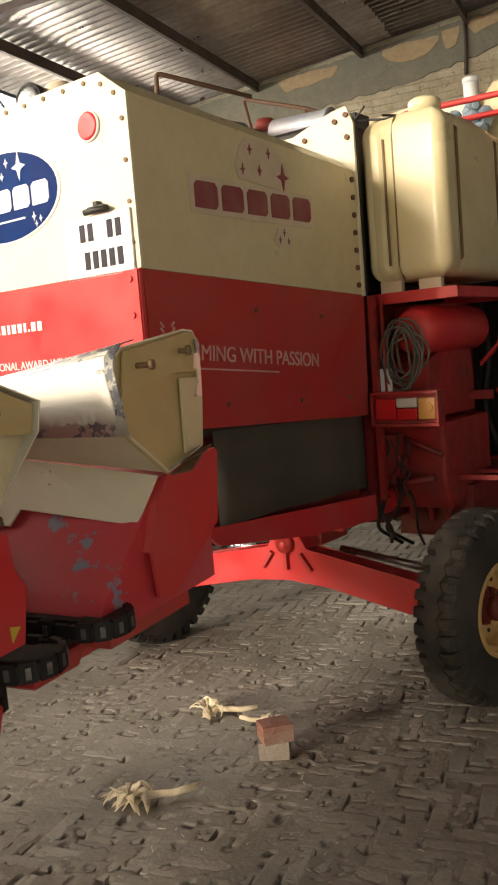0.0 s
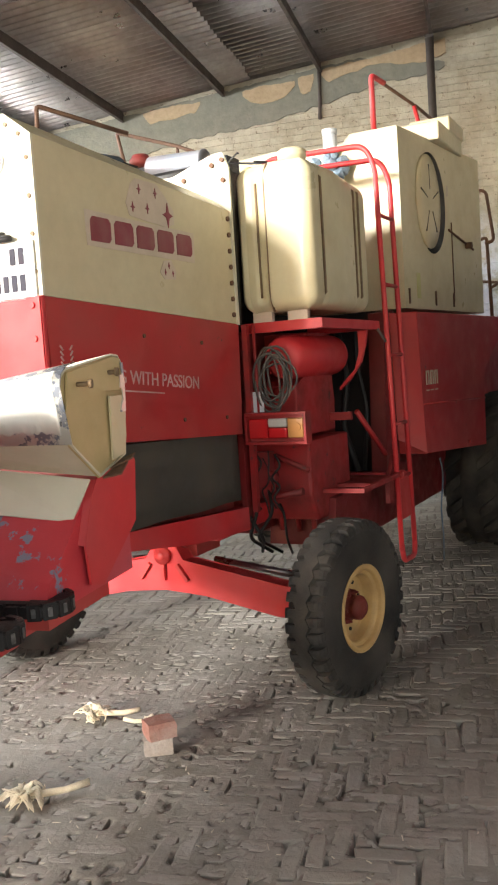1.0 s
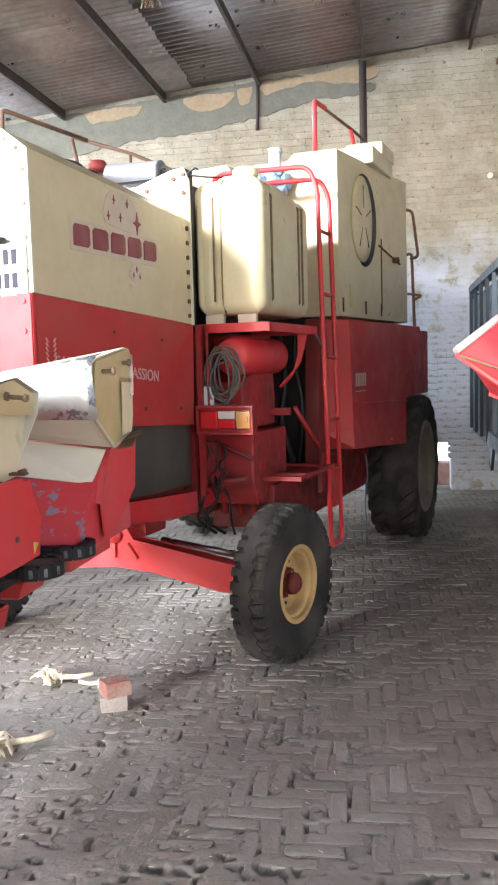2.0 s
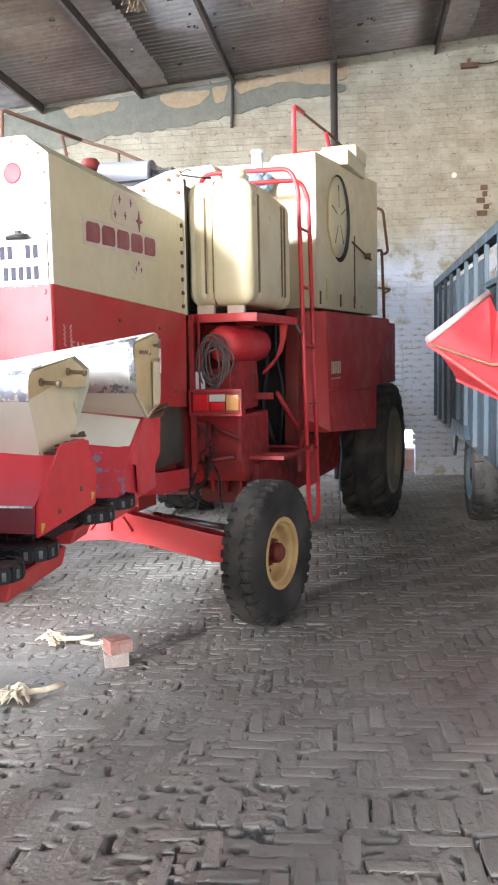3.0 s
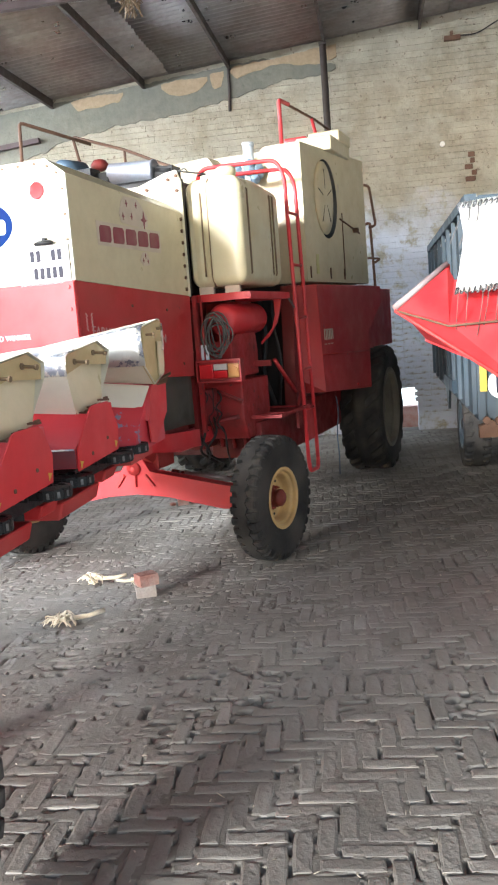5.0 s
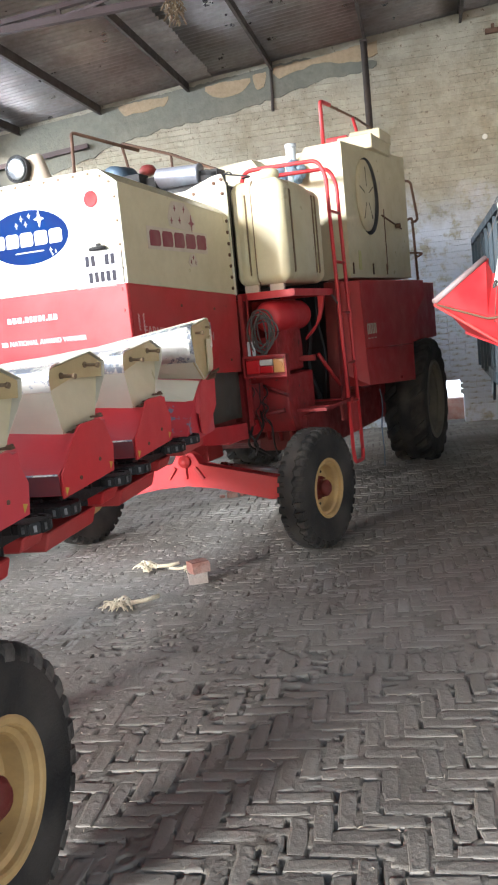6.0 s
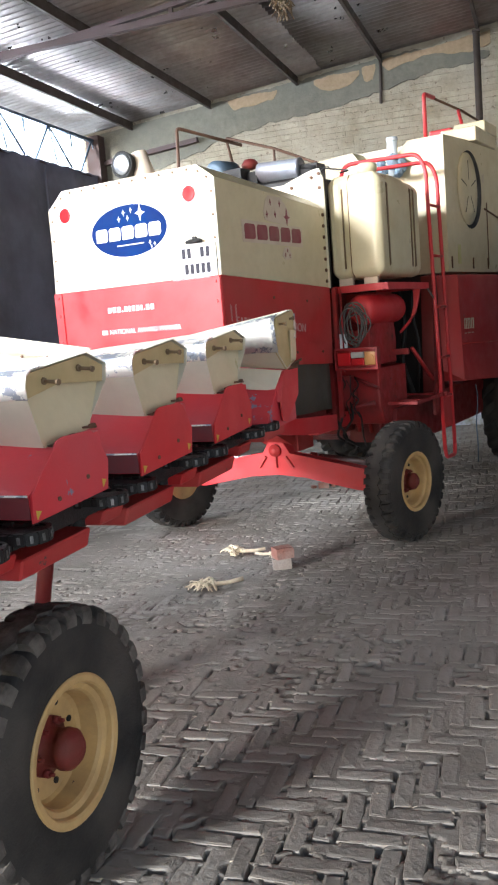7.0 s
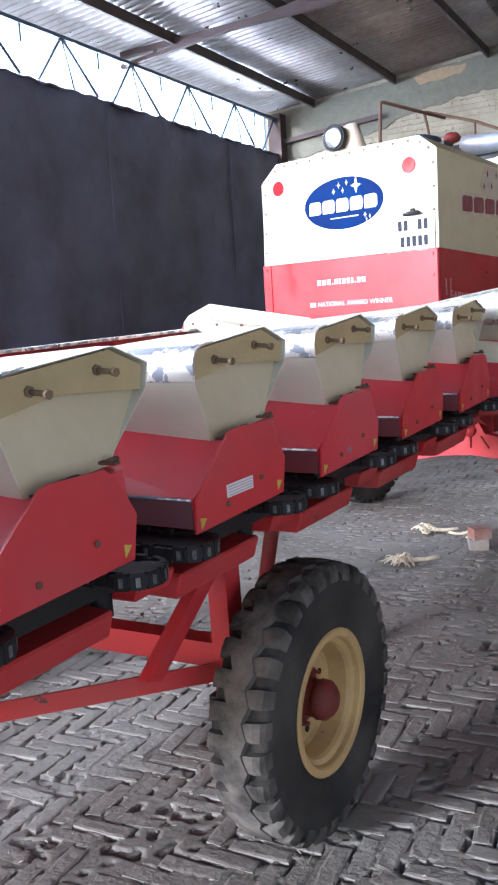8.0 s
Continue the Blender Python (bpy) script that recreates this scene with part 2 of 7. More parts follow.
def wall_material(name, island):
    """Old whitewash over brick: white low down on the worn coat, tan where it has weathered, dark bare spots."""
    m = material(name, (0.36, 0.32, 0.235), 0.95, spec=0.1, dirt=(0.47, 0.43, 0.34), dirt_amt=0.9, scale=2.6, chip=(0.23, 0.19, 0.14), chip_amt=0.055, chip_scale=13, bump=1.0, fine=17, island=island, tone=0.75)
    t, n, ln = m.node_tree, m.node_tree.nodes, m.node_tree.links
    b = n["Principled BSDF"]
    col = b.inputs["Base Color"].links[0].from_socket
    tc = n.new("ShaderNodeTexCoord")
    sp = n.new("ShaderNodeSeparateXYZ")
    ln.new(tc.outputs["Object"], sp.inputs[0])
    tex = n.new("ShaderNodeTexNoise")
    tex.inputs["Scale"].default_value, tex.inputs["Detail"].default_value = 1.4, 7
    ln.new(tc.outputs["Object"], tex.inputs["Vector"])
    add = n.new("ShaderNodeMath")
    add.operation = "MULTIPLY_ADD"
    ln.new(tex.outputs["Fac"], add.inputs[0])
    add.inputs[1].default_value = 2.0
    ln.new(sp.outputs["Z"], add.inputs[2])
    r = n.new("ShaderNodeMapRange")
    r.inputs[1].default_value, r.inputs[2].default_value, r.inputs[3].default_value, r.inputs[4].default_value = 3.7, 4.3, 1, 0
    ln.new(add.outputs[0], r.inputs[0])
    tex2 = n.new("ShaderNodeTexNoise")
    tex2.inputs["Scale"].default_value, tex2.inputs["Detail"].default_value, tex2.inputs["Roughness"].default_value = 4.5, 9, 0.7
    ln.new(tc.outputs["Object"], tex2.inputs["Vector"])
    r2 = n.new("ShaderNodeMapRange")
    r2.inputs[1].default_value, r2.inputs[2].default_value = 0.62, 0.5
    ln.new(tex2.outputs["Fac"], r2.inputs[0])
    mul = n.new("ShaderNodeMath")
    mul.operation = "MULTIPLY"
    ln.new(r.outputs[0], mul.inputs[0])
    ln.new(r2.outputs[0], mul.inputs[1])
    x = n.new("ShaderNodeMix")
    x.data_type = "RGBA"
    ln.new(mul.outputs[0], x.inputs[0])
    ln.new(col, x.inputs[6])
    x.inputs[7].default_value = (0.6, 0.62, 0.67, 1)
    ln.new(x.outputs[2], b.inputs["Base Color"])
    return m


WALL = wall_material("whitewashed_brick", 0.07)


# ---- mesh helpers ----
def box(bm, x0, x1, y0, y1, z0, z1, m=None):
    vs = [bm.verts.new(((x0, x1)[i & 1], (y0, y1)[i >> 1 & 1], (z0, z1)[i >> 2])) for i in range(8)]
    for f in ((0, 2, 3, 1), (4, 5, 7, 6), (0, 1, 5, 4), (1, 3, 7, 5), (3, 2, 6, 7), (2, 0, 4, 6)):
        bm.faces.new([vs[i] for i in f])
    if m is not None:
        bmesh.ops.transform(bm, matrix=m, verts=vs)
    return vs


def bevelled(bm, width, segments=2):
    bmesh.ops.bevel(bm, geom=list(bm.edges), offset=width, segments=segments, affect="EDGES", profile=0.6, clamp_overlap=True)
    return bm


def ring(centre, ax, ay, r, seg):
    return [centre + ax * (r * math.cos(2 * math.pi * i / seg)) + ay * (r * math.sin(2 * math.pi * i / seg)) for i in range(seg)]


def tube(bm, points, r, seg=8, closed=False):
    """A round bar along a line of points."""
    pts = [Vector(p) for p in points]
    rows, n = [], len(pts)
    side = None
    for i, p in enumerate(pts):
        a = pts[(i - 1) % n] if (i or closed) else p
        b = pts[(i + 1) % n] if (i < n - 1 or closed) else p
        d = (b - a).normalized()
        if side is None:
            side = d.cross(Vector((0.13, 0.31, 0.94))).normalized()
        side = (side - d * side.dot(d)).normalized()
        rows.append([bm.verts.new(v) for v in ring(p, side, d.cross(side), r, seg)])
    for i in range(n if closed else n - 1):
        a, b = rows[i], rows[(i + 1) % n]
        for j in range(seg):
            f = bm.faces.new((a[j], a[(j + 1) % seg], b[(j + 1) % seg], b[j]))
            f.smooth = True
    if not closed:
        bm.faces.new(rows[0][::-1])
        bm.faces.new(rows[-1])
    return bm


def bend(points, radius=0.06, steps=5):
    """Rounds the corners of a line of points."""
    pts = [Vector(p) for p in points]
    out = [pts[0]]
    for a, b, c in zip(pts, pts[1:], pts[2:]):
        k = min(radius, (a - b).length * 0.45, (c - b).length * 0.45)
        p, q = b + (a - b).normalized() * k, b + (c - b).normalized() * k
        for i in range(steps + 1):
            s = i / steps
            out.append(p * (1 - s) ** 2 + b * (2 * s * (1 - s)) + q * s ** 2)
    return out + [pts[-1]]


def prism(bm, poly, axis, lo, hi, m=None):
    """A flat outline, given in the other two axes, drawn out along axis from lo to hi."""
    def at(a, b, c):
        return {"x": (c, a, b), "y": (a, c, b), "z": (a, b, c)}[axis]
    one, two = [bm.verts.new(at(a, b, lo)) for a, b in poly], [bm.verts.new(at(a, b, hi)) for a, b in poly]
    n = len(poly)
    bm.faces.new(one[::-1])
    bm.faces.new(two)
    for i in range(n):
        bm.faces.new((one[i], one[(i + 1) % n], two[(i + 1) % n], two[i]))
    if m is not None:
        bmesh.ops.transform(bm, matrix=m, verts=one + two)
    return one + two


def sheet(bm, corners, thick):
    """A metal sheet of that thickness on a loop of corners."""
    vs = [Vector(c) for c in corners]
    n = sum(((vs[i] - vs[0]).cross(vs[i + 1] - vs[0]) for i in range(1, len(vs) - 1)), Vector())
    n.normalize()
    a, b = [bm.verts.new(v) for v in vs], [bm.verts.new(v - n * thick) for v in vs]
    bm.faces.new(a)
    bm.faces.new(b[::-1])
    for i in range(len(vs)):
        bm.faces.new((a[i], b[i], b[(i + 1) % len(vs)], a[(i + 1) % len(vs)]))


def lathe(bm, profile, seg, m=None, smooth=True, closed=False):
    """Turns a profile of (radius, along) round the x axis."""
    rows, made = [], []
    for r, x in profile:
        rows.append([bm.verts.new((x, r * math.cos(2 * math.pi * i / seg), r * math.sin(2 * math.pi * i / seg))) for i in range(seg)])
        made += rows[-1]
    pairs = list(zip(rows, rows[1:])) + ([(rows[-1], rows[0])] if closed else [])
    for a, b in pairs:
        for j in range(seg):
            f = bm.faces.new((a[j], b[j], b[(j + 1) % seg], a[(j + 1) % seg]))
            f.smooth = smooth
    if not closed:
        bm.faces.new(rows[0])
        bm.faces.new(rows[-1][::-1])
    if m is not None:
        bmesh.ops.transform(bm, matrix=m, verts=made)
    return made


def cyl(bm, a, b, r, seg=14, r2=None):
    a, b = Vector(a), Vector(b)
    d = (b - a).normalized()
    s = d.cross(Vector((0.2, 0.35, 0.9))).normalized()
    one = [bm.verts.new(v) for v in ring(a, s, d.cross(s), r, seg)]
    two = [bm.verts.new(v) for v in ring(b, s, d.cross(s), r2 or r, seg)]
    for j in range(seg):
        f = bm.faces.new((one[j], one[(j + 1) % seg], two[(j + 1) % seg], two[j]))
        f.smooth = True
    bm.faces.new(one[::-1])
    bm.faces.new(two)
    return bm


def linked(name, bm, material_):
    me = bpy.data.meshes.new(name)
    bmesh.ops.recalc_face_normals(bm, faces=list(bm.faces))
    bm.to_mesh(me)
    bm.free()
    me.materials.append(material_)
    return new(name, me)


SPLIT = {"rib", "steering_rod", "top_rail_post", "vent_hole", "rivet", "bolt", "corner_strip", "plate_bar", "address_bar", "name_block", "badge_mark", "hinge", "catch", "hose", "wire", "wire_loop", "screen_slot", "coupling_part", "engine_part", "arrow_mark", "plate_bolt", "packing_block", "cord", "brace", "deck_rail", "bulkhead_bolt", "sticker_line", "model_bar", "gusset", "rib_bar", "stand_leg"}


def part(name, bm, material_, parent, label=""):
    """Links a bmesh as one mesh under a thing or a part; kinds named in SPLIT become one mesh for each loose piece."""
    if name in SPLIT:
        bm.verts.index_update()
        seen, first = set(), None
        for v0 in bm.verts:
            if v0 in seen:
                continue
            stack, island = [v0], []
            seen.add(v0)
            while stack:
                v = stack.pop()
                island.append(v)
                for e in v.link_edges:
                    w = e.other_vert(v)
                    if w not in seen:
                        seen.add(w)
                        stack.append(w)
            one, to = bmesh.new(), {}
            for v in island:
                to[v] = one.verts.new(v.co)
            for f in {f for v in island for f in v.link_faces}:
                one.faces.new([to[v] for v in f.verts]).smooth = f.smooth
            ob = linked(name, one, material_)
            ob.parent = parent
            if label:
                tagged(ob, label)
            first = first or ob
        bm.free()
        return first
    ob = linked(name, bm, material_)
    ob.parent = parent
    return tagged(ob, label) if label else ob


def thing(name, label, category, m=None, group=""):
    ob = new(name)
    ob.empty_display_size = 0.2
    if m is not None:
        ob.matrix_world = m
    return tagged(ob, label, category, group)


def single(name, bm, material_, label, category, m=None, group="", kind=""):
    ob = linked(name, bm, material_)
    if m is not None:
        ob.matrix_world = m
    return tagged(ob, label, category, group, kind)


def written(name, text, size, material_, parent, m, extrude=0.0015):
    """Words in the built-in font as a thin mesh on a panel."""
    cu = bpy.data.curves.new(name, "FONT")
    cu.body, cu.size, cu.extrude, cu.align_x = text, size, extrude, "LEFT"
    tmp = new(name + "_curve", cu)
    me = bpy.data.meshes.new_from_object(tmp)
    bpy.data.objects.remove(tmp)
    bpy.data.curves.remove(cu)
    me.materials.append(material_)
    ob = new(name, me)
    ob.parent = parent
    ob.matrix_local = m
    return ob


def star(bm, cx, cz, r, y0, y1):
    """A four-pointed star on a panel that faces along y."""
    pts = []
    for i in range(8):
        k = r if i % 2 == 0 else r * 0.3
        a = math.pi / 4 * i + math.pi / 2
        pts.append((cx + k * math.cos(a) * (0.75 if i % 4 == 2 else 1), cz + k * math.sin(a)))
    prism(bm, pts, "y", y0, y1)


def name_blocks(bm, x, z, w, h, gap, y0, y1):
    """Five plain heavy blocks in place of a maker's name."""
    for i in range(5):
        a, c = x + i * (w + gap), h * 0.16
        prism(bm, [(a, z), (a + w - c, z), (a + w, z + c), (a + w, z + h - c), (a + w - c, z + h), (a + c, z + h), (a, z + h - c)], "y", y0, y1)


# ---- the shed ----
SLOPE = 0.088
roof_z = lambda x: 5.46 + SLOPE * (x + 0.06)

bm = bmesh.new()
for x0, x1, y0, y1 in ((-90, 90, -90, -6.8), (-90, -6.3, -6.8, 90), (9.2, 90, -6.8, 90), (-6.3, 9.2, 11.3, 90)):
    box(bm, x0, x1, y0, y1, -0.6, -0.05)
single("ground", bm, GROUND, "bare sunlit earth round the shed", "ground", kind="structure")

def lie(x, y):
    """Slow unevenness of the whole floor."""
    return 0.004 * noise.noise(Vector((x * 0.9, y * 0.9, 3.0)))


def dirt_height(x, y):
    """Packed dirt: nearly flush in the joints, drifted over the bricks beside the header, with deep open pits."""
    n1 = noise.noise(Vector((x * 1.3, y * 1.3, 11.0)))
    n2 = noise.noise(Vector((x * 6.0, y * 6.0, 7.0)))
    n3 = noise.noise(Vector((x * 21.0, y * 21.0, 1.0)))
    n4 = noise.noise(Vector((x * 47.0, y * 47.0, 5.0)))
    drift = max(0.0, min(1.0, (0.1 - x) / 1.0)) * max(0.0, min(1.0, (6.0 - y) / 2.0)) * max(0.0, min(1.0, (y - 1.0) / 1.2))
    pit = max(0.0, n3 + 0.45 * n2 + 0.3 * n4 + 0.25 * n1 - 0.155 - 0.16 * drift)
    return lie(x, y) - 0.0036 + 0.0034 * drift + 0.001 * n2 + 0.0013 * n3 + 0.0011 * n4 - min(pit * 0.2, 0.034)


bm = bmesh.new()
for x0, x1, y0, y1 in ((-6.3, -4.6, -6.8, 11.3), (4.2, 9.2, -6.8, 11.3), (-4.6, 4.2, -6.8, -2.6), (-4.6, 4.2, 10.93, 11.3)):
    box(bm, x0, x1, y0, y1, -0.3, -0.007)
bm.verts.index_update()
verts = [tuple(v.co) for v in bm.verts]
faces = [tuple(v.index for v in f.verts) for f in bm.faces]
bm.free()
# fine where the camera passes, coarser towards the walls
FINE = (-2.6, 2.4, -0.6, 5.4)
gx = [-4.6 + 0.05 * i for i in range(40)] + [FINE[0] + 0.0125 * i for i in range(401)] + [FINE[1] + 0.05 * (i + 1) for i in range(36)]
gy = [-2.6 + 0.05 * i for i in range(40)] + [FINE[2] + 0.0125 * i for i in range(481)] + [FINE[3] + 0.0346 * (i + 1) for i in range(160)]
first, nx, ny_ = len(verts), len(gx) - 1, len(gy) - 1
for i, x in enumerate(gx):
    for j, y in enumerate(gy):
        verts.append((x, y, dirt_height(x, y) if 0 < i < nx and 0 < j < ny_ else -0.007))
for i in range(nx):
    k = first + i * (ny_ + 1)
    faces += [(k + j, k + j + ny_ + 1, k + j + ny_ + 2, k + j + 1) for j in range(ny_)]
me = bpy.data.meshes.new("floor")
me.from_pydata(verts, [], faces)
me.shade_smooth()
me.materials.append(SOIL)
floor = tagged(new("floor", me), "old brick floor on edge with dusty joints", "floor", kind="structure")

# north wall: backing with a hole at the foot, courses of brick proud of it
HOLE = (0.35, 1.0, 0.0, 0.62)
bm = bmesh.new()
top = lambda x: roof_z(x) + 0.075
for x0, x1, z0 in ((-6.3, HOLE[0], 0), (HOLE[0], HOLE[1], HOLE[3]), (HOLE[1], 9.2, 0)):
    prism(bm, [(x0, z0), (x1, z0), (x1, top(x1)), (x0, top(x0))], "y", 10.936, 11.25)
wall_north = single("wall_north", bm, WALL, "old whitewashed brick gable wall with peeling plaster", "wall", kind="structure")

for name, poly, lab in (("wall_east", [(-3.6, 0), (11.3, 0), (11.3, 6.4), (-3.6, 6.4)], "plain brick side wall"),):
    bm = bmesh.new()
    prism(bm, poly, "x", 9.0, 9.2)
    single(name, bm, WALL, lab, "wall", kind="structure")
# out-of-view end wall, added to limit how much light enters from the south
bm = bmesh.new()
prism(bm, [(6.2, 0), (9.2, 0), (9.2, 6.3), (6.2, 6.0)], "y", -3.6, -3.4)
single("wall_south", bm, WALL, "unseen brick end wall, added to bound the light from the south", "wall", kind="structure")

# hazy white daylight outside the open eave
SKYGLOW = bpy.data.materials.new("bright_haze")
SKYGLOW.use_nodes = True
SKYGLOW.node_tree.nodes["Principled BSDF"].inputs["Emission Color"].default_value = (0.86, 0.94, 1.0, 1)
SKYGLOW.node_tree.nodes["Principled BSDF"].inputs["Emission Strength"].default_value = 2.2
bm = bmesh.new()
box(bm, -16.2, -16.0, -4, 30, 0, 11)
single("backdrop", bm, SKYGLOW, "blown white hazy sky outside the eave", "sky", kind="structure")

bm = bmesh.new()
box(bm, -0.6, 2.2, 13.0, 13.1, -0.05, 1.4)
single("backdrop_north", bm, SKYGLOW, "hazy daylight outside the hole in the gable", "daylight", kind="structure")

# tarpaulin hung on the west side, with folds and a scalloped upper hem
bm = bmesh.new()
rng = random.Random(3)
cols, rows = 300, 26
grid = []
for i in range(cols + 1):
    y = -2.6 + 13.5 * i / cols
    hem = 4.24 + 0.042 * abs(math.sin(y * 9.2)) + 0.02 * noise.noise(Vector((y * 2, 0, 0)))
    grid.append([bm.verts.new((-6.0 + 0.05 * noise.noise(Vector((y * 1.3, k * 0.12, 2.0))) + 0.02 * math.sin(y * 5.0 + k * 0.1), y, hem * k / rows)) for k in range(rows + 1)])
for a, b in zip(grid, grid[1:]):
    for k in range(rows):
        bm.faces.new((a[k], b[k], b[k + 1], a[k + 1])).smooth = True
tarp = single("tarpaulin", bm, TARP, "black tarpaulin hung as the side wall of the shed", "tarpaulin")
mod = tarp.modifiers.new("thickness", "SOLIDIFY")
mod.thickness = 0.012

hem_line = [(-5.985, -2.55 + 0.11 * i, 4.235 + 0.042 * abs(math.sin((-2.55 + 0.11 * i) * 9.2))) for i in range(122)]
bm = bmesh.new()
tube(bm, hem_line, 0.012, 6)
part("hem", bm, TARP, tarp, "rolled upper hem with a cord")
for y in (0.4, 3.3, 6.2, 9.1):
    bm = bmesh.new()
    box(bm, -5.985, -5.955, y - 0.02, y + 0.02, 0.02, 4.2)
    part("seam", bm, TARP, tarp, "welded seam")

# corrugated roof in lapped sheets that have aged unevenly
bm = bmesh.new()
pitch_w, per, waves = 0.122, 8, 6
rng = random.Random(77)
for a in range(int(14.0 / (pitch_w * waves)) + 1):
    shift = rng.uniform(-0.02, 0.02)
    cuts = (-6.35, -2.3 + shift, 1.7 + shift, 5.6 + shift, 9.3)
    for b, (xa, xb) in enumerate(zip(cuts, cuts[1:])):
        lift = 0.104 + 0.004 * (a % 2) + 0.005 * (b % 2)
        prev = None
        for i in range(waves * per + 3):
            y = -2.6 + (a * waves * per + i) * pitch_w / per
            if y > 11.4:
                break
            dz = lift + 0.034 * math.sin(2 * math.pi * i / per)
            row = [bm.verts.new((x, y, roof_z(x) + dz)) for x in (xa - 0.03, xb + 0.03)]
            if prev:
                bm.faces.new((prev[0], prev[1], row[1], row[0])).smooth = True
            prev = row
roof = single("ceiling", bm, ZINC, "corrugated metal roof sheets, brown with age", "roof", kind="structure")
mod = roof.modifiers.new("thickness", "SOLIDIFY")
mod.thickness = 0.003

PURLIN_X = (-5.40, -4.05, -2.65, -1.39, -0.03, 1.26, 2.6, 3.9, 5.2, 6.5)
for x in PURLIN_X:
    bm = bmesh.new()
    z = roof_z(x)
    box(bm, x - 0.004, x + 0.004, -2.6, 10.94, z - 0.05, z + 0.074)
    box(bm, x - 0.02, x + 0.02, -2.6, 10.94, z - 0.058, z - 0.05)
    box(bm, x - 0.03, x + 0.004, -2.6, 10.94, z + 0.066, z + 0.074)
    single("purlin", bm, BEAM, "dark rusty steel purlin under the roof sheets", "roof beam", group="purlins under the roof")

# trusses across the shed
for y in (6.9, 1.3):
    t = thing("roof_truss", "rusty angle-steel roof truss", "truss", group="roof trusses")
    low = lambda x: 4.93 + 0.012 * (x + 6)
    bm = bmesh.new()
    prism(bm, [(-6.2, low(-6.2)), (8.9, low(8.9)), (8.9, low(8.9) + 0.07), (-6.2, low(-6.2) + 0.07)], "y", y - 0.035, y + 0.035)
    part("bottom_chord", bm, GIRDER, t)
    bm = bmesh.new()
    prism(bm, [(-6.2, roof_z(-6.2) - 0.11), (8.9, roof_z(8.9) - 0.11), (8.9, roof_z(8.9) - 0.06), (-6.2, roof_z(-6.2) - 0.06)], "y", y - 0.03, y + 0.03)
    part("top_chord", bm, GIRDER, t)
    x = -5.7
    while x < 8:
        bm = bmesh.new()
        box(bm, x - 0.02, x + 0.02, y - 0.02, y + 0.02, low(x) + 0.05, roof_z(x) - 0.08)
        part("strut", bm, GIRDER, t)
        bm = bmesh.new()
        cyl(bm, (x + 0.03, y, low(x) + 0.06), (x + 1.2, y, roof_z(x + 1.2) - 0.09), 0.018, 6)
        part("diagonal", bm, GIRDER, t)
        x += 1.38

# lattice girder along the open eave
g = thing("eave_girder", "light lattice girder over the open eave gap", "girder")
for nm, z in (("top_chord", 4.8), ("bottom_chord", 4.24)):
    bm = bmesh.new()
    box(bm, -6.05, -6.0, -2.6, 10.95, z, z + 0.04)
    part(nm, bm, BLUE_STEEL if nm == "top_chord" else GIRDER, g)
apex = 10.67 - 10 * 1.28
while apex < 10.9:
    for foot, thick in ((apex - 0.42, 0.017), (apex + 0.58, 0.017), (apex + 0.16, 0.011)):
        if foot < 10.9:
            bm = bmesh.new()
            cyl(bm, (-6.02, apex, 4.82), (-6.02, foot, 4.3), thick, 6)
            part("lattice_bar", bm, BLUE_STEEL, g)
    bm = bmesh.new()
    cyl(bm, (-6.03, apex - 0.64, 4.84), (-6.03, apex - 0.64, 4.62), 0.014, 6)
    part("hanger", bm, BLUE_STEEL, g)
    apex += 1.28
bm = bmesh.new()
box(bm, -6.0, -4.3, 10.82, 10.9, 0, 0.07, pose(0, 0, 4.96, 0, -5.0, 0))
single("wall_plate", bm, GIRDER, "dark steel plate along the head of the gable", "beam")
bm = bmesh.new()
box(bm, -6.14, -5.92, 10.7, 10.92, 0, 4.9)
single("corner_post", bm, GIRDER, "steel corner post where the side meets the gable", "post")
bm = bmesh.new()
box(bm, -6.2, -6.1, -2.75, -2.6, 0, 4.9)
single("side_post", bm, GIRDER, "steel post at the end of the tarpaulin", "post")

# post and stub on the gable, conduit and small fittings
bm = bmesh.new()
cyl(bm, (-0.05, 10.6, 0), (-0.05, 10.6, roof_z(-0.05) - 0.05), 0.047, 14)
box(bm, -0.1, 0.0, 10.55, 10.65, roof_z(0) - 0.09, roof_z(0) - 0.06)
single("steel_post", bm, BEAM, "dark round steel post in front of the gable wall", "post")
bm = bmesh.new()
tube(bm, [(-1.41, 10.9, 5.3), (-1.415, 10.9, 5.0), (-1.43, 10.9, 4.73)], 0.022, 8)
single("wall_pipe", bm, BEAM, "short dark pipe on the gable wall below the roof", "pipe")
bm = bmesh.new()
box(bm, 1.58, 1.8, 10.86, 10.95, 5.31, 5.37)
box(bm, 1.66, 1.7, 10.84, 10.9, 5.37, 5.42)
single("wall_lamp_bracket", bm, RUST, "small rusty bracket on the gable wall", "bracket")
bm = bmesh.new()
tube(bm, bend([(1.75, 10.88, 5.36), (2.0, 10.86, 5.34), (2.35, 10.8, 5.5), (2.7, 10.85, 5.62)], 0.2), 0.008, 6)
single("wall_cable", bm, DARK, "black cable hanging along the gable wall", "cable")

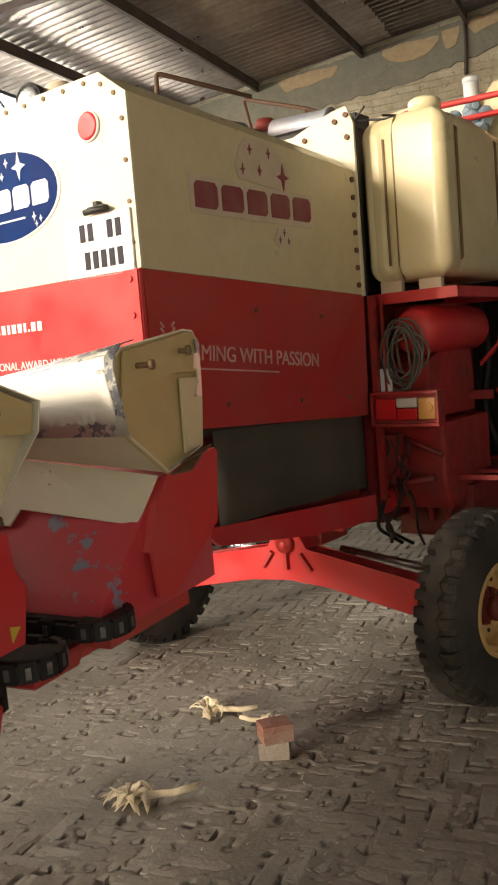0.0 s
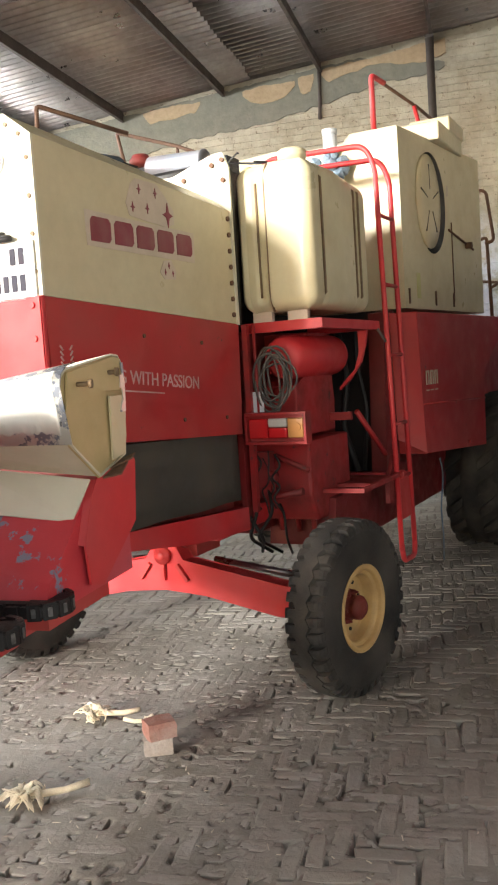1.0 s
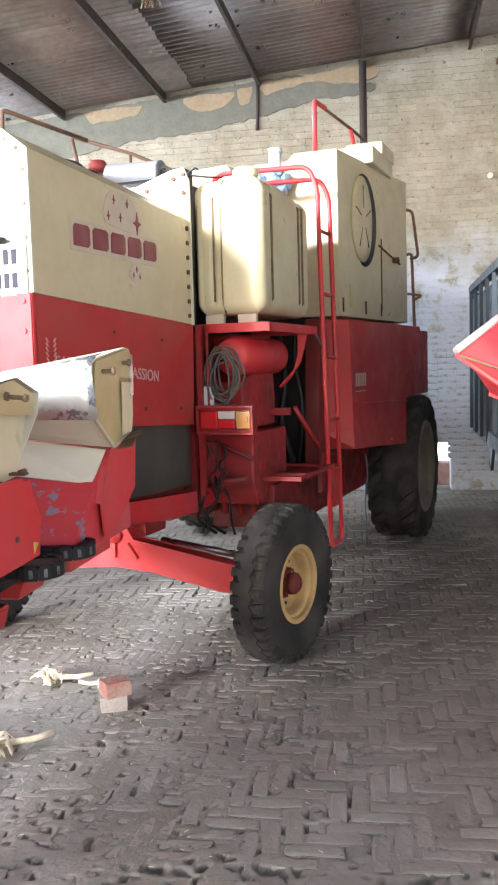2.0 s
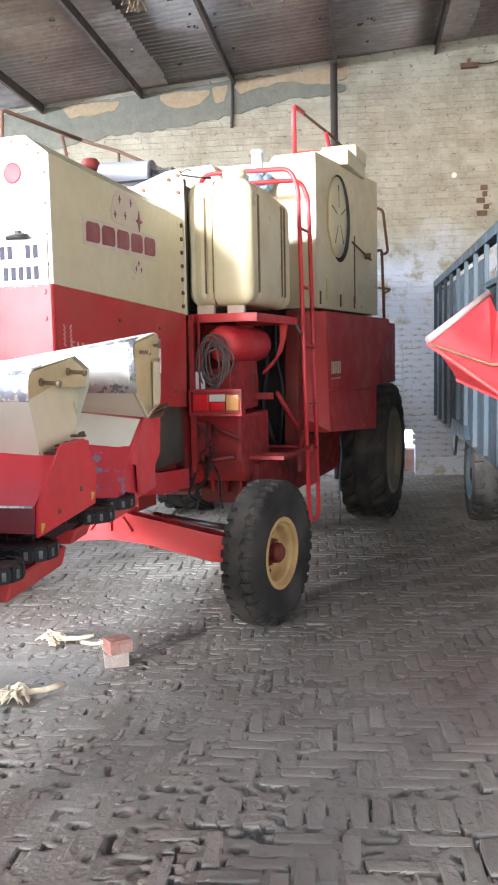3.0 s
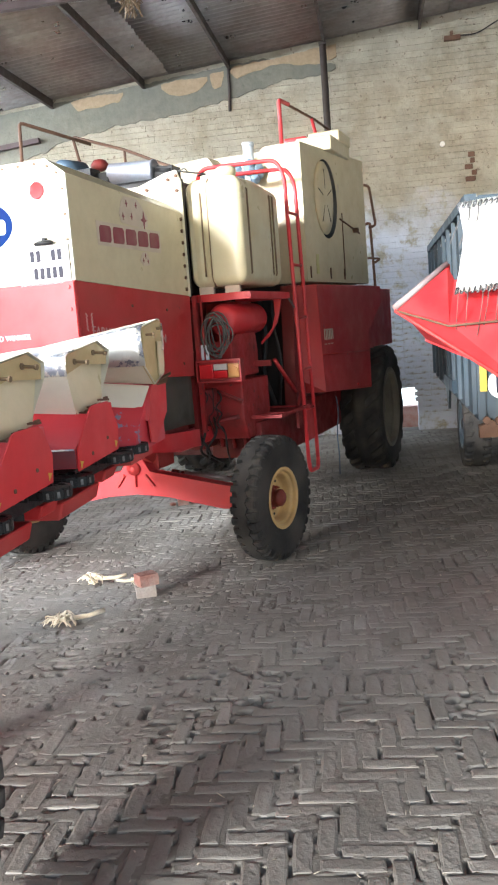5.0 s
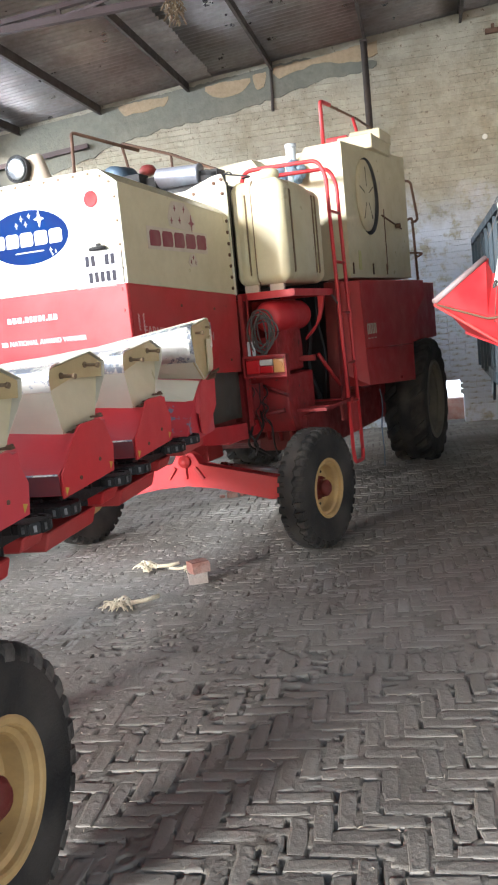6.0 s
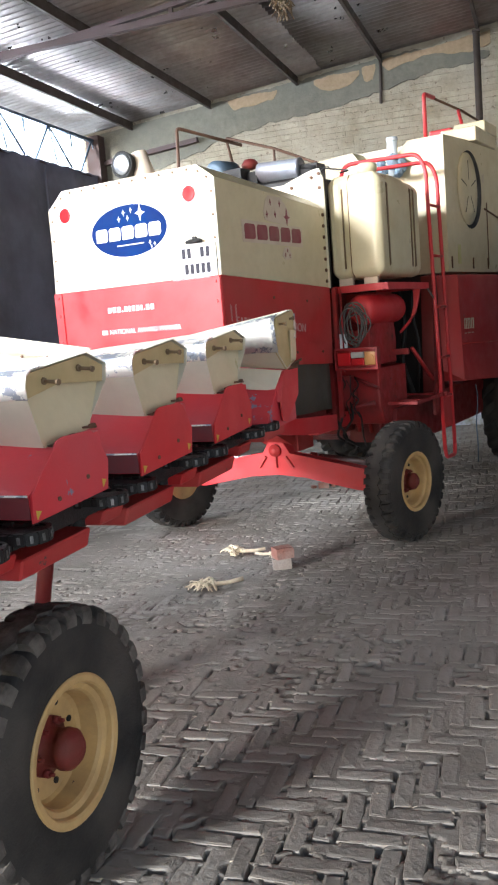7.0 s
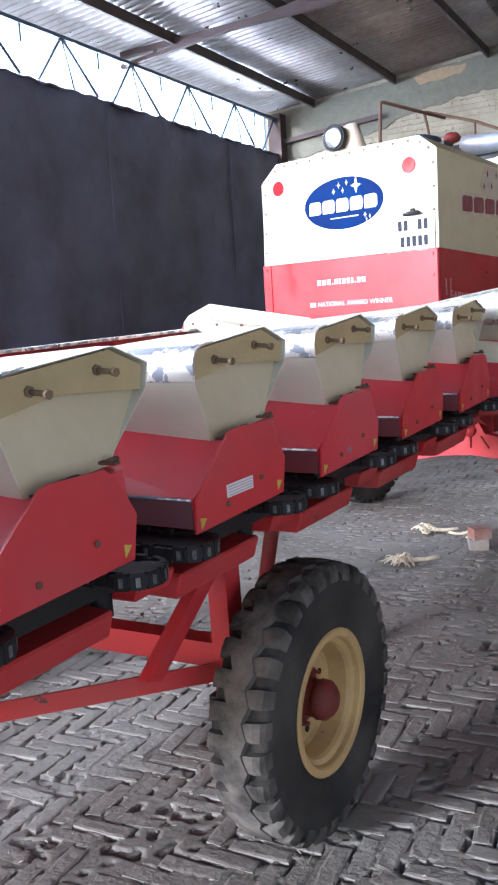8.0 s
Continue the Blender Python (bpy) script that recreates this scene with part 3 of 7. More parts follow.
# bare red bricks where the coat fell off, and a small pale stub on the wall
for i, (dx, dz_) in enumerate(((0.0, 0.0), (0.05, 0.082), (-0.02, 0.164), (0.03, 0.246), (0.02, 0.328))):
    bm = bmesh.new()
    w_ = (0.075, 0.04, 0.06, 0.035, 0.05)[i]
    box(bm, 1.87 + dx - w_, 1.87 + dx + w_ * 0.8, 10.914, 10.94, 3.44 + dz_, 3.44 + dz_ + 0.066)
    bevelled(bm, 0.006, 1)
    part("bare_brick", bm, RUST, wall_north, "bare dark red brick without whitewash")
bm = bmesh.new()
cyl(bm, (1.50, 10.88, 3.97), (1.50, 10.95, 3.97), 0.035, 14)
single("wall_stub", bm, CLOTH, "small pale round stub on the gable wall", "wall stub")

# nest of straw that hangs from the roof
bm = bmesh.new()
rng = random.Random(8)
for i in range(90):
    a, r = rng.uniform(0, 6.28), rng.uniform(0.02, 0.09)
    p = Vector((-1.72 + r * math.cos(a), 6.9 + r * math.sin(a), 4.88 + rng.uniform(-0.06, 0.12)))
    tube(bm, [p, p + Vector((rng.uniform(-0.06, 0.06), rng.uniform(-0.06, 0.06), rng.uniform(-0.13, 0.03)))], 0.007, 4)
tube(bm, [(-1.72, 6.95, 4.9), (-1.72, 6.9, 5.06)], 0.012, 6)
single("hanging_nest", bm, BOLT, "ragged straw nest hanging from the roof truss", "nest")

# cement plaster at the head of the gable, and the tan coat left between, with ragged edges
def ragged_coat(name, spans, y0, material_, label, rough):
    """Thin coat on the gable between an upper and a lower edge, given as (x, top, bottom) along it."""
    for span in spans:
        b2 = bmesh.new()
        rows_ = []
        n_ = max(8, int((span[-1][0] - span[0][0]) / 0.03))
        for i in range(n_ + 1):
            x_ = span[0][0] + (span[-1][0] - span[0][0]) * i / n_
            k = max(j for j in range(len(span) - 1) if span[j][0] <= x_ + 1e-6)
            (xa, ta, ba), (xb, tb, bb) = span[k], span[k + 1]
            f_ = (x_ - xa) / (xb - xa)
            t_ = ta + (tb - ta) * f_ + rough * 0.6 * noise.noise(Vector((x_ * 6, 8.5, ta))) + rough * 0.4 * noise.noise(Vector((x_ * 17, 3.5, ta)))
            b_ = ba + (bb - ba) * f_ + rough * noise.noise(Vector((x_ * 3.1, 1.5, y0))) + rough * 0.6 * noise.noise(Vector((x_ * 11, 2.5, y0)))
            t_ = min(t_, roof_z(x_) + 0.015)
            rows_.append((x_, t_, min(b_, t_ - 0.01)))
        for (xa, ta, ba), (xb, tb, bb) in zip(rows_, rows_[1:]):
            prism(b2, [(xa, ba), (xb, bb), (xb, tb), (xa, ta)], "y", y0, 10.94)
        bmesh.ops.remove_doubles(b2, verts=list(b2.verts), dist=0.0003)
        part(name, b2, material_, wall_north, label)


ragged_coat("plaster_band", (((-6.2, 5.0, 4.15), (-4.6, 5.08, 4.35), (-3.82, 5.14, 4.6), (-2.77, 5.24, 4.74), (-2.13, 5.29, 4.79), (-1.67, 5.33, 4.86), (-1.21, 5.36, 4.93), (-0.9, 5.39, 4.99), (-0.42, 5.28, 5.07), (0.0, 5.22, 5.12), (0.1, 5.19, 5.16)),), 10.912, PLASTER, "grey cement plaster at the top of the gable wall", 0.05)
ragged_coat("plaster_patch", (
    ((-3.76, 5.12, 5.1), (-3.68, 5.14, 4.97), (-3.4, 5.15, 5.0), (-3.05, 5.16, 5.02), (-2.97, 5.16, 5.13)),
    ((-2.4, 5.21, 5.16), (-2.3, 5.22, 5.06), (-2.15, 5.23, 5.03), (-1.85, 5.24, 5.06), (-1.72, 5.24, 5.18)),
    ((-1.68, 5.26, 5.2), (-1.65, 5.28, 5.07), (-1.53, 5.28, 5.07), (-1.48, 5.28, 5.22)),
    ((-1.38, 5.3, 5.24), (-1.3, 5.32, 5.16), (-1.0, 5.35, 5.22), (-0.8, 5.36, 5.27), (-0.5, 5.4, 5.25), (-0.1, 5.44, 5.24), (0.12, 5.46, 5.3))), 10.904, PLASTER_BARE, "patch of bare tan plaster under the roof", 0.035)


# ---- wheels ----
def wheel(parent, m, r, w, rim_r, lugs, rim_mat=RIM, hub_mat=HUB, hub_out=0.09, dish=0.1, tread_mat=TREAD, block=0.6, skew=0.1):
    """A wheel whose axle lies along x, the outer face towards +x; the rim is the part, tyre and hub hang on it."""
    h = w / 2
    f = h * 0.9 - dish
    bm = bmesh.new()
    lathe(bm, [(rim_r * 0.99, -h * 0.75), (rim_r * 1.06, -h * 0.78), (rim_r * 1.06, -h * 0.7), (rim_r * 0.9, -h * 0.55), (rim_r * 0.9, h * 0.35), (rim_r * 1.0, h * 0.7), (rim_r * 1.09, h * 0.82), (rim_r * 1.095, h * 0.92), (rim_r * 1.06, h * 0.965), (rim_r * 0.98, h * 0.94), (rim_r * 0.95, h * 0.88), (rim_r * 0.935, h * 0.7), (rim_r * 0.86, h * 0.62), (rim_r * 0.83, h * 0.5), (rim_r * 0.8, f + 0.012), (rim_r * 0.76, f), (rim_r * 0.45, f - 0.008), (rim_r * 0.3, f + 0.003), (0.03, f + 0.003)], 48, smooth=False)
    rim = part("wheel", bm, rim_mat, parent, "cream-painted steel wheel with a black tyre")
    rim.matrix_local = m
    bm = bmesh.new()
    for i in range(8):
        a = math.pi / 4 * i + 0.2
        y, z = rim_r * 0.63 * math.cos(a), rim_r * 0.63 * math.sin(a)
        cyl(bm, (f - 0.02, y, z), (f + 0.0015, y, z), rim_r * 0.05, 10)
    part("vent_hole", bm, DARK, rim, "dark hole in the wheel disc")
    d = r - rim_r
    bm = bmesh.new()
    half = [(rim_r * 1.0, 0.76), (rim_r * 1.1, 0.9), (rim_r + d * 0.3, 0.97), (rim_r + d * 0.55, 1.0), (r * 0.885, 0.95), (r * 0.915, 0.87), (r * 0.925, 0.7), (r * 0.93, 0.36), (r * 0.955, 0.33)]
    lathe(bm, [(a, b * h) for a, b in half] + [(r * 0.96, 0.0)] + [(a, -b * h) for a, b in half[::-1]], 72, closed=True)
    part("tyre", bm, RUBBER, rim, "black rubber tyre, dusty on the tread")
    # tread: broad blocks from the middle rib over the shoulder, narrow slots between them
    pitch = 2 * math.pi / lugs
    if lugs > 25:
        bm = bmesh.new()
        rows_ = []
        for i in range(lugs * 4):
            a, zz = pitch * i / 4, h * 0.1 * (0, 1, 0, -1)[i % 4]
            rows_.append([bm.verts.new((x + zz, q * math.sin(a), q * math.cos(a))) for x, q in ((-0.4 * h, r * 0.95), (-0.36 * h, r * 0.997), (-0.03 * h, r), (0.03 * h, r), (0.36 * h, r * 0.997), (0.4 * h, r * 0.95))])
        for p, q in zip(rows_, rows_[1:] + rows_[:1]):
            for k in range(5):
                bm.faces.new((p[k], p[k + 1], q[k + 1], q[k]))
        part("tread_rib", bm, tread_mat, rim, "zigzag middle of the tread, grey with dust")
    for s in (-1, 1):
        bm = bmesh.new()
        for i in range(lugs):
            a0 = pitch * (i + (0.5 if s > 0 else 0))
            rows_ = []
            for x, rr in ((0.3, 0.985), (0.66, 0.995), (0.86, 0.98), (0.955, 0.945), (0.985, 0.885)):
                row = []
                for e in (-1, -0.55, 0.55, 1):
                    k = block * (0.5 if x > 0.31 else 0.44)
                    a = a0 + pitch * k * e + skew * pitch * (x - 0.3) * s
                    q = (rr - (0.006 if abs(e) == 1 else 0)) * r
                    row.append(bm.verts.new((s * x * h, q * math.sin(a), q * math.cos(a))))
                base = []
                for e in (-1, 1):
                    a = a0 + pitch * block * 0.52 * e + skew * pitch * (x - 0.3) * s
                    q = (min(rr, 0.94) - 0.04) * r
                    base.append(bm.verts.new((s * min(x, 0.94) * h, q * math.sin(a), q * math.cos(a))))
                rows_.append([base[0]] + row + [base[1]])
            for p, q in zip(rows_, rows_[1:]):
                for k in range(5):
                    bm.faces.new((p[k], p[k + 1], q[k + 1], q[k]))
            bm.faces.new(rows_[0])
            bm.faces.new(rows_[-1][::-1])
        part("tread_band", bm, tread_mat, rim, "row of worn tread blocks caked with grey dust")
    bm = bmesh.new()
    x0 = f - 0.004
    lathe(bm, [(rim_r * 0.44, x0), (rim_r * 0.44, x0 + 0.014), (rim_r * 0.3, x0 + 0.02), (rim_r * 0.28, x0 + hub_out * 0.55), (rim_r * 0.31, x0 + hub_out * 0.58), (rim_r * 0.3, x0 + hub_out * 0.78), (rim_r * 0.2, x0 + hub_out * 0.95), (0.01, x0 + hub_out)], 20)
    hub = part("hub", bm, hub_mat, rim, "dark red greasy hub with nuts")
    for i in range(6):
        a = math.pi / 3 * i
        bm = bmesh.new()
        y, z = rim_r * 0.38 * math.cos(a), rim_r * 0.38 * math.sin(a)
        cyl(bm, (x0 + 0.012, y, z), (x0 + 0.036, y, z), 0.013, 6)
        cyl(bm, (x0 + 0.03, y, z), (x0 + 0.052, y, z), 0.007, 6)
        part("nut", bm, hub_mat, rim)
    return rim


# ---- combine harvester: u to its right, v ahead, from the foot of its rear right corner ----
COMB = pose(-1.123, 2.853, 0, 0, 0, -12)
combine = thing("combine_harvester", "red and cream combine harvester parked on the brick floor", "harvester", COMB)


def cpart(name, bm, material_, label="", parent=None):
    return part(name, bm, material_, parent or combine, label)


W0 = -1.335     # left side of the rear body
REAR = [(0.0, 2.015), (0.0, 2.585), (-0.115, 2.672), (-1.19, 2.672), (-1.315, 2.565), (W0, 2.015)]
bm = bmesh.new()
prism(bm, REAR, "y", 0.0, 0.012)
rear_panel = cpart("rear_panel", bm, CREAM_PALE, "pale cream rear panel with clipped upper corners")
bm = bmesh.new()
for (x0, z0), (x1, z1), n in ((REAR[0], REAR[1], 4), (REAR[1], REAR[2], 2), (REAR[2], REAR[3], 10), (REAR[3], REAR[4], 2), (REAR[4], REAR[5], 4)):
    for i in range(n):
        s = (i + 0.5) / n
        x, z = x0 + (x1 - x0) * s, z0 + (z1 - z0) * s
        cx, cz = x + (-0.67 - x) * 0.035, z + (2.33 - z) * 0.06
        cyl(bm, (cx, -0.006, cz), (cx, 0.002, cz), 0.0085, 8)
cpart("rivet", bm, BOLT, "small dull rivet", rear_panel)

bm = bmesh.new()
prism(bm, [(0.0, 1.36), (0.0, 2.013), (W0, 2.013), (W0 + 0.03, 1.36)], "y", -0.012, 0.004)
rear_lower = cpart("rear_lower_panel", bm, RED, "bright red lower rear panel")
bm = bmesh.new()
for x in (-0.035, W0 + 0.035):
    box(bm, x - 0.032, x + 0.032, -0.02, -0.012, 1.37, 2.01)
    for z in (1.5, 1.68, 1.86, 1.98):
        cyl(bm, (x, -0.028, z), (x, -0.018, z), 0.012, 8)
cpart("corner_strip", bm, RED, "", rear_lower)

# badge, stars and name blocks
bm = bmesh.new()
el = lambda k: [(-0.664 + 0.315 * k * math.cos(2 * math.pi * i / 48), 2.352 + 0.168 * k * math.sin(2 * math.pi * i / 48)) for i in range(48)]
prism(bm, el(1.0), "y", -0.004, 0.002)
badge = cpart("badge", bm, WHITE, "white rim of the oval badge", rear_panel)
bm = bmesh.new()
prism(bm, el(0.955), "y", -0.0065, -0.003)
badge_face = cpart("badge_face", bm, BLUE, "glossy blue oval maker's badge", rear_panel)
bm = bmesh.new()
name_blocks(bm, -0.925, 2.30, 0.092, 0.082, 0.014, -0.009, -0.006)
box(bm, -0.76, -0.55, -0.009, -0.006, 2.262, 2.268)
for cx, cz, r in ((-0.73, 2.43, 0.02), (-0.69, 2.465, 0.02), (-0.63, 2.475, 0.018), (-0.66, 2.43, 0.018), (-0.56, 2.45, 0.052), (-0.5, 2.262, 0.018), (-0.465, 2.25, 0.014), (-0.49, 2.235, 0.012)):
    star(bm, cx, cz, r, -0.009, -0.006)
cpart("badge_mark", bm, WHITE, "white blocks and stars on the badge", rear_panel)

# round reflectors, latch, number plate
for x in (-0.18, -1.175):
    bm = bmesh.new()
    lathe(bm, [(0.047, 0.0), (0.047, 0.012), (0.04, 0.016)], 24, pose(x, 0, 2.51, 0, 0, -90))
    rf = cpart("reflector", bm, LENS_RED, "round red reflector", rear_panel)
    bm = bmesh.new()
    lathe(bm, [(0.052, -0.002), (0.052, 0.009), (0.047, 0.011)], 24, pose(x, 0, 2.51, 0, 0, -90))
    cpart("reflector_ring", bm, WHITE, "", rear_panel)
bm = bmesh.new()
box(bm, -0.345, -0.02, -0.012, -0.006, 2.005, 2.215)
plate = cpart("number_plate", bm, WHITE, "white number plate with a bent lower edge", rear_panel)
bm = bmesh.new()
for row, (z, xs_) in enumerate(((2.13, (-0.265, -0.225, -0.13, -0.09)), (2.035, (-0.25, -0.21, -0.17, -0.13, -0.09)))):
    for x in xs_:
        box(bm, x, x + 0.026, -0.014, -0.011, z, z + 0.06)
cpart("plate_bar", bm, INK, "", rear_panel)
bm = bmesh.new()
box(bm, -0.2, -0.12, -0.03, -0.006, 2.22, 2.24)
cyl(bm, (-0.215, -0.028, 2.225), (-0.105, -0.028, 2.225), 0.011, 8)
box(bm, -0.17, -0.15, -0.03, -0.005, 2.235, 2.255)
cpart("latch", bm, DARK, "black latch above the plate", rear_panel)

# web address in bars, award line in words
bm = bmesh.new()
x = -0.885
for w in (0.028, 0.028, 0.028, 0.008, 0.024, 0.016, 0.024, 0.024, 0.014, 0.008, 0.024, 0.026):
    box(bm, x, x + w, -0.0155, -0.0125, 1.85, 1.85 + (0.034 if w > 0.01 else 0.01))
    x += w + 0.011
cpart("address_bar", bm, WHITE, "", rear_lower)
bm = bmesh.new()
box(bm, -0.95, -0.905, -0.0155, -0.0125, 1.712, 1.74)
cpart("award_mark", bm, WHITE, "", rear_lower)
written("award_words", "NATIONAL AWARD WINNER", 0.043, WHITE, rear_lower, pose(-0.89, -0.0125, 1.712, 90, 0, 0))

# right flank: cream above, red below, folded at the waist
def flank(name, poly, material_, u0, u1, label):
    b2 = bmesh.new()
    prism(b2, poly, "x", u0, u1)
    return cpart(name, b2, material_, label)


side_up = flank("side_panel", [(0.012, 2.013), (1.49, 1.935), (1.47, 2.5), (0.012, 2.583)], CREAM, -0.014, 0.0, "cream side panel, faded and dented")
side_lo = flank("side_lower_panel", [(0.004, 2.011), (1.49, 1.933), (1.46, 1.37), (0.02, 1.46)], RED_DULL, -0.016, 0.002, "dusty red lower side panel")
bm = bmesh.new()
box(bm, 0.0, 0.01, 0.02, 1.46, -0.008, 0.008, pose(0, 0, 1.6, -2.4, 0, 0))
cpart("crease", bm, RED_DULL, "", side_lo)
bm = bmesh.new()
for i in range(7):
    cyl(bm, (-0.002, 1.445, 1.98 + 0.08 * i), (0.01, 1.445, 1.98 + 0.08 * i), 0.013, 8)
cpart("bolt", bm, RUST, "dark bolt", side_up)
bm = bmesh.new()
for y, z in ((0.62, 1.87), (1.1, 1.84), (0.4, 1.52), (0.9, 1.49), (1.3, 1.47)):
    cyl(bm, (0.0, y, z), (0.008, y, z), 0.01, 8)
cpart("rivet", bm, RUST, "", side_lo)
bm = bmesh.new()
name_blocks(bm, 0.305, 2.238, 0.132, 0.096, 0.026, -0.0065, -0.0035)
for cx, cz, r in ((0.66, 2.488, 0.022), (0.606, 2.407, 0.022), (0.785, 2.488, 0.022), (0.717, 2.414, 0.022), (0.877, 2.405, 0.056), (0.826, 2.152, 0.015), (0.858, 2.182, 0.015), (0.887, 2.149, 0.013)):
    star(bm, cx, cz, r, -0.0065, -0.0035)
bmesh.ops.transform(bm, matrix=Matrix.Rotation(math.pi / 2, 4, "Z") , verts=list(bm.verts))
cpart("name_block", bm, MAROON, "dark maroon mark", side_up)
# pale remains of the sticker film round the name and the stars
for pts_ in ([(0.28, 2.218), (1.09, 2.212), (1.095, 2.35), (0.62, 2.352), (0.275, 2.356)], [(0.56, 2.42), (0.6, 2.5), (0.64, 2.53), (0.8, 2.53), (0.86, 2.49), (0.93, 2.43), (0.93, 2.37), (0.86, 2.352), (0.7, 2.36), (0.58, 2.37)], [(0.785, 2.15), (0.82, 2.2), (0.88, 2.21), (0.92, 2.16), (0.91, 2.125), (0.82, 2.12)]):
    bm = bmesh.new()
    prism(bm, pts_, "y", -0.0035, -0.0015)
    bmesh.ops.transform(bm, matrix=Matrix.Rotation(math.pi / 2, 4, "Z"), verts=list(bm.verts))
    cpart("sticker_film", bm, BACKING, "pale remains of sticker film", side_up)
written("slogan", "FARMING WITH PASSION", 0.082, FADED, side_lo, pose(0.003, 0.12, 1.705, 90, 0, 90) @ pose(0, 0, 0, 0, 0, -5.0))
bm = bmesh.new()
box(bm, 0.002, 0.004, 0.13, 0.75, -0.003, 0.003, pose(0, 0, 1.685, -5, 0, 0))
for s in (-1, 1):
    for i in range(5):
        cyl(bm, (0.003, 0.10 + 0.02 * s, 1.735 + i * 0.02), (0.0031, 0.10 + 0.035 * s, 1.752 + i * 0.02), 0.004, 5)
cpart("slogan_line", bm, FADED, "", side_lo)

# left flank, roof of the hood with its clipped edges
flank("left_side_panel", [(0.012, 2.013), (1.49, 1.935), (1.47, 2.5), (0.012, 2.56)], CREAM, W0, W0 + 0.014, "cream side panel")
flank("left_lower_panel", [(0.004, 2.011), (1.49, 1.933), (1.46, 1.37), (0.02, 1.46)], RED_DULL, W0 - 0.002, W0 + 0.016, "dusty red lower side panel")
bm = bmesh.new()
sheet(bm, [(0.0, 0.012, 2.585), (0.0, 1.47, 2.502), (-0.118, 1.47, 2.588), (-0.118, 0.012, 2.672)], 0.01)
sheet(bm, [(-0.118, 0.012, 2.672), (-0.118, 1.47, 2.588), (-1.19, 1.47, 2.588), (-1.19, 0.012, 2.672)], 0.01)
sheet(bm, [(-1.19, 0.012, 2.672), (-1.19, 1.47, 2.588), (-1.32, 1.47, 2.5), (-1.32, 0.012, 2.565)], 0.01)
cpart("hood_top", bm, CREAM, "cream top of the rear hood with clipped edges")
bm = bmesh.new()
prism(bm, [(0.012, 1.93), (0.012, 2.72), (-0.02, 2.8), (-0.1, 2.79), (-0.32, 2.72), (-1.2, 2.72), (-1.32, 2.6), (-1.32, 1.93)], "y", 1.475, 1.49)
bulk = cpart("bulkhead", bm, CREAM_PALE, "pale cream bulkhead plate with bolts")
bm = bmesh.new()
for x, z in ((-0.02, 2.76), (-0.08, 2.74), (-0.02, 2.66), (-0.25, 2.69)):
    cyl(bm, (x, 1.462, z), (x, 1.477, z), 0.013, 8)
cpart("bulkhead_bolt", bm, RUST, "", bulk)

# rubber flap under the side, chassis rails and the body between
bm = bmesh.new()
n = 14
a = [[bm.verts.new((0.0 + 0.015 * math.sin(i * 0.9) * (1 - k), 0.3 + (1.4 - 0.3) * i / n, (1.43 - 0.05 * i / n) * k + (1.075 - 0.04 * i / n) * (1 - k))) for k in (0, 0.33, 0.66, 1)] for i in range(n + 1)]
for p, q in zip(a, a[1:]):
    for k in range(3):
        bm.faces.new((p[k], q[k], q[k + 1], p[k + 1])).smooth = True
flap = cpart("rubber_flap", bm, FLAP, "dark rubber flap hanging under the side")
flap.modifiers.new("thickness", "SOLIDIFY").thickness = 0.008
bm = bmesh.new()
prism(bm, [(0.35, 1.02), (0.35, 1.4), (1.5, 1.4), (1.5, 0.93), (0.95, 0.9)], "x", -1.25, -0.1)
cpart("straw_walker_body", bm, DARK_RED, "red inner body behind the flap")
bm = bmesh.new()
prism(bm, [(0.2, 1.08), (1.5, 0.98), (1.5, 0.86), (0.95, 0.9), (0.3, 1.0)], "x", -0.035, -0.012)
cpart("sill_plate", bm, RED, "red sill plate under the flap")
for u in (-0.12, -1.2):
    bm = bmesh.new()
    box(bm, u, u + 0.09, 1.2, 5.4, 0.86, 0.98)
    bevelled(bm, 0.008, 1)
    cpart("chassis_rail", bm, RED, "red chassis rail")
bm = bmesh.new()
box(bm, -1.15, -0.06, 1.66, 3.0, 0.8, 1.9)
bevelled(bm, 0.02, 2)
cpart("threshing_body", bm, DARK_RED, "red threshing housing behind the tank shelf")
bm = bmesh.new()
prism(bm, [(1.8, 0.86), (1.72, 1.0), (1.72, 1.3), (2.3, 1.3), (2.3, 1.0), (1.95, 0.86)], "x", -0.06, 0.26)
bevelled(bm, 0.02, 2)
gear = cpart("gearbox_cover", bm, RED_GRIME, "dusty red cover below the tail lamp")
bm = bmesh.new()
prism(bm, [(1.72, 1.32), (1.72, 1.6), (1.9, 1.66), (1.9, 1.88), (2.2, 1.88), (2.26, 1.5), (2.26, 1.32)], "x", -0.06, 0.2)
bevelled(bm, 0.012, 2)
cpart("side_housing", bm, RED_GRIME, "dusty red housing behind the drum")
bm = bmesh.new()
box(bm, 0.08, 0.33, 2.17, 2.2, 1.375, 1.42)
cpart("lamp_bracket_bar", bm, RED_GRIME, "red bracket bar")
bm = bmesh.new()
cyl(bm, (0.34, 2.24, 1.42), (0.43, 2.46, 1.14), 0.016, 8)
cpart("tie_rod", bm, RED_GRIME, "red tie rod")
bm = bmesh.new()
cyl(bm, (0.11, 1.6, 1.24), (0.3, 1.6, 1.16), 0.014, 8)
cyl(bm, (-0.02, 1.6, 1.0), (0.26, 1.6, 1.05), 0.02, 8)
box(bm, -0.04, 0.09, 1.57, 1.63, 1.02, 1.26)
cyl(bm, (0.06, 1.56, 1.12), (0.06, 1.64, 1.12), 0.05, 12)
box(bm, -0.05, -0.02, 1.5, 1.56, 0.86, 1.36)
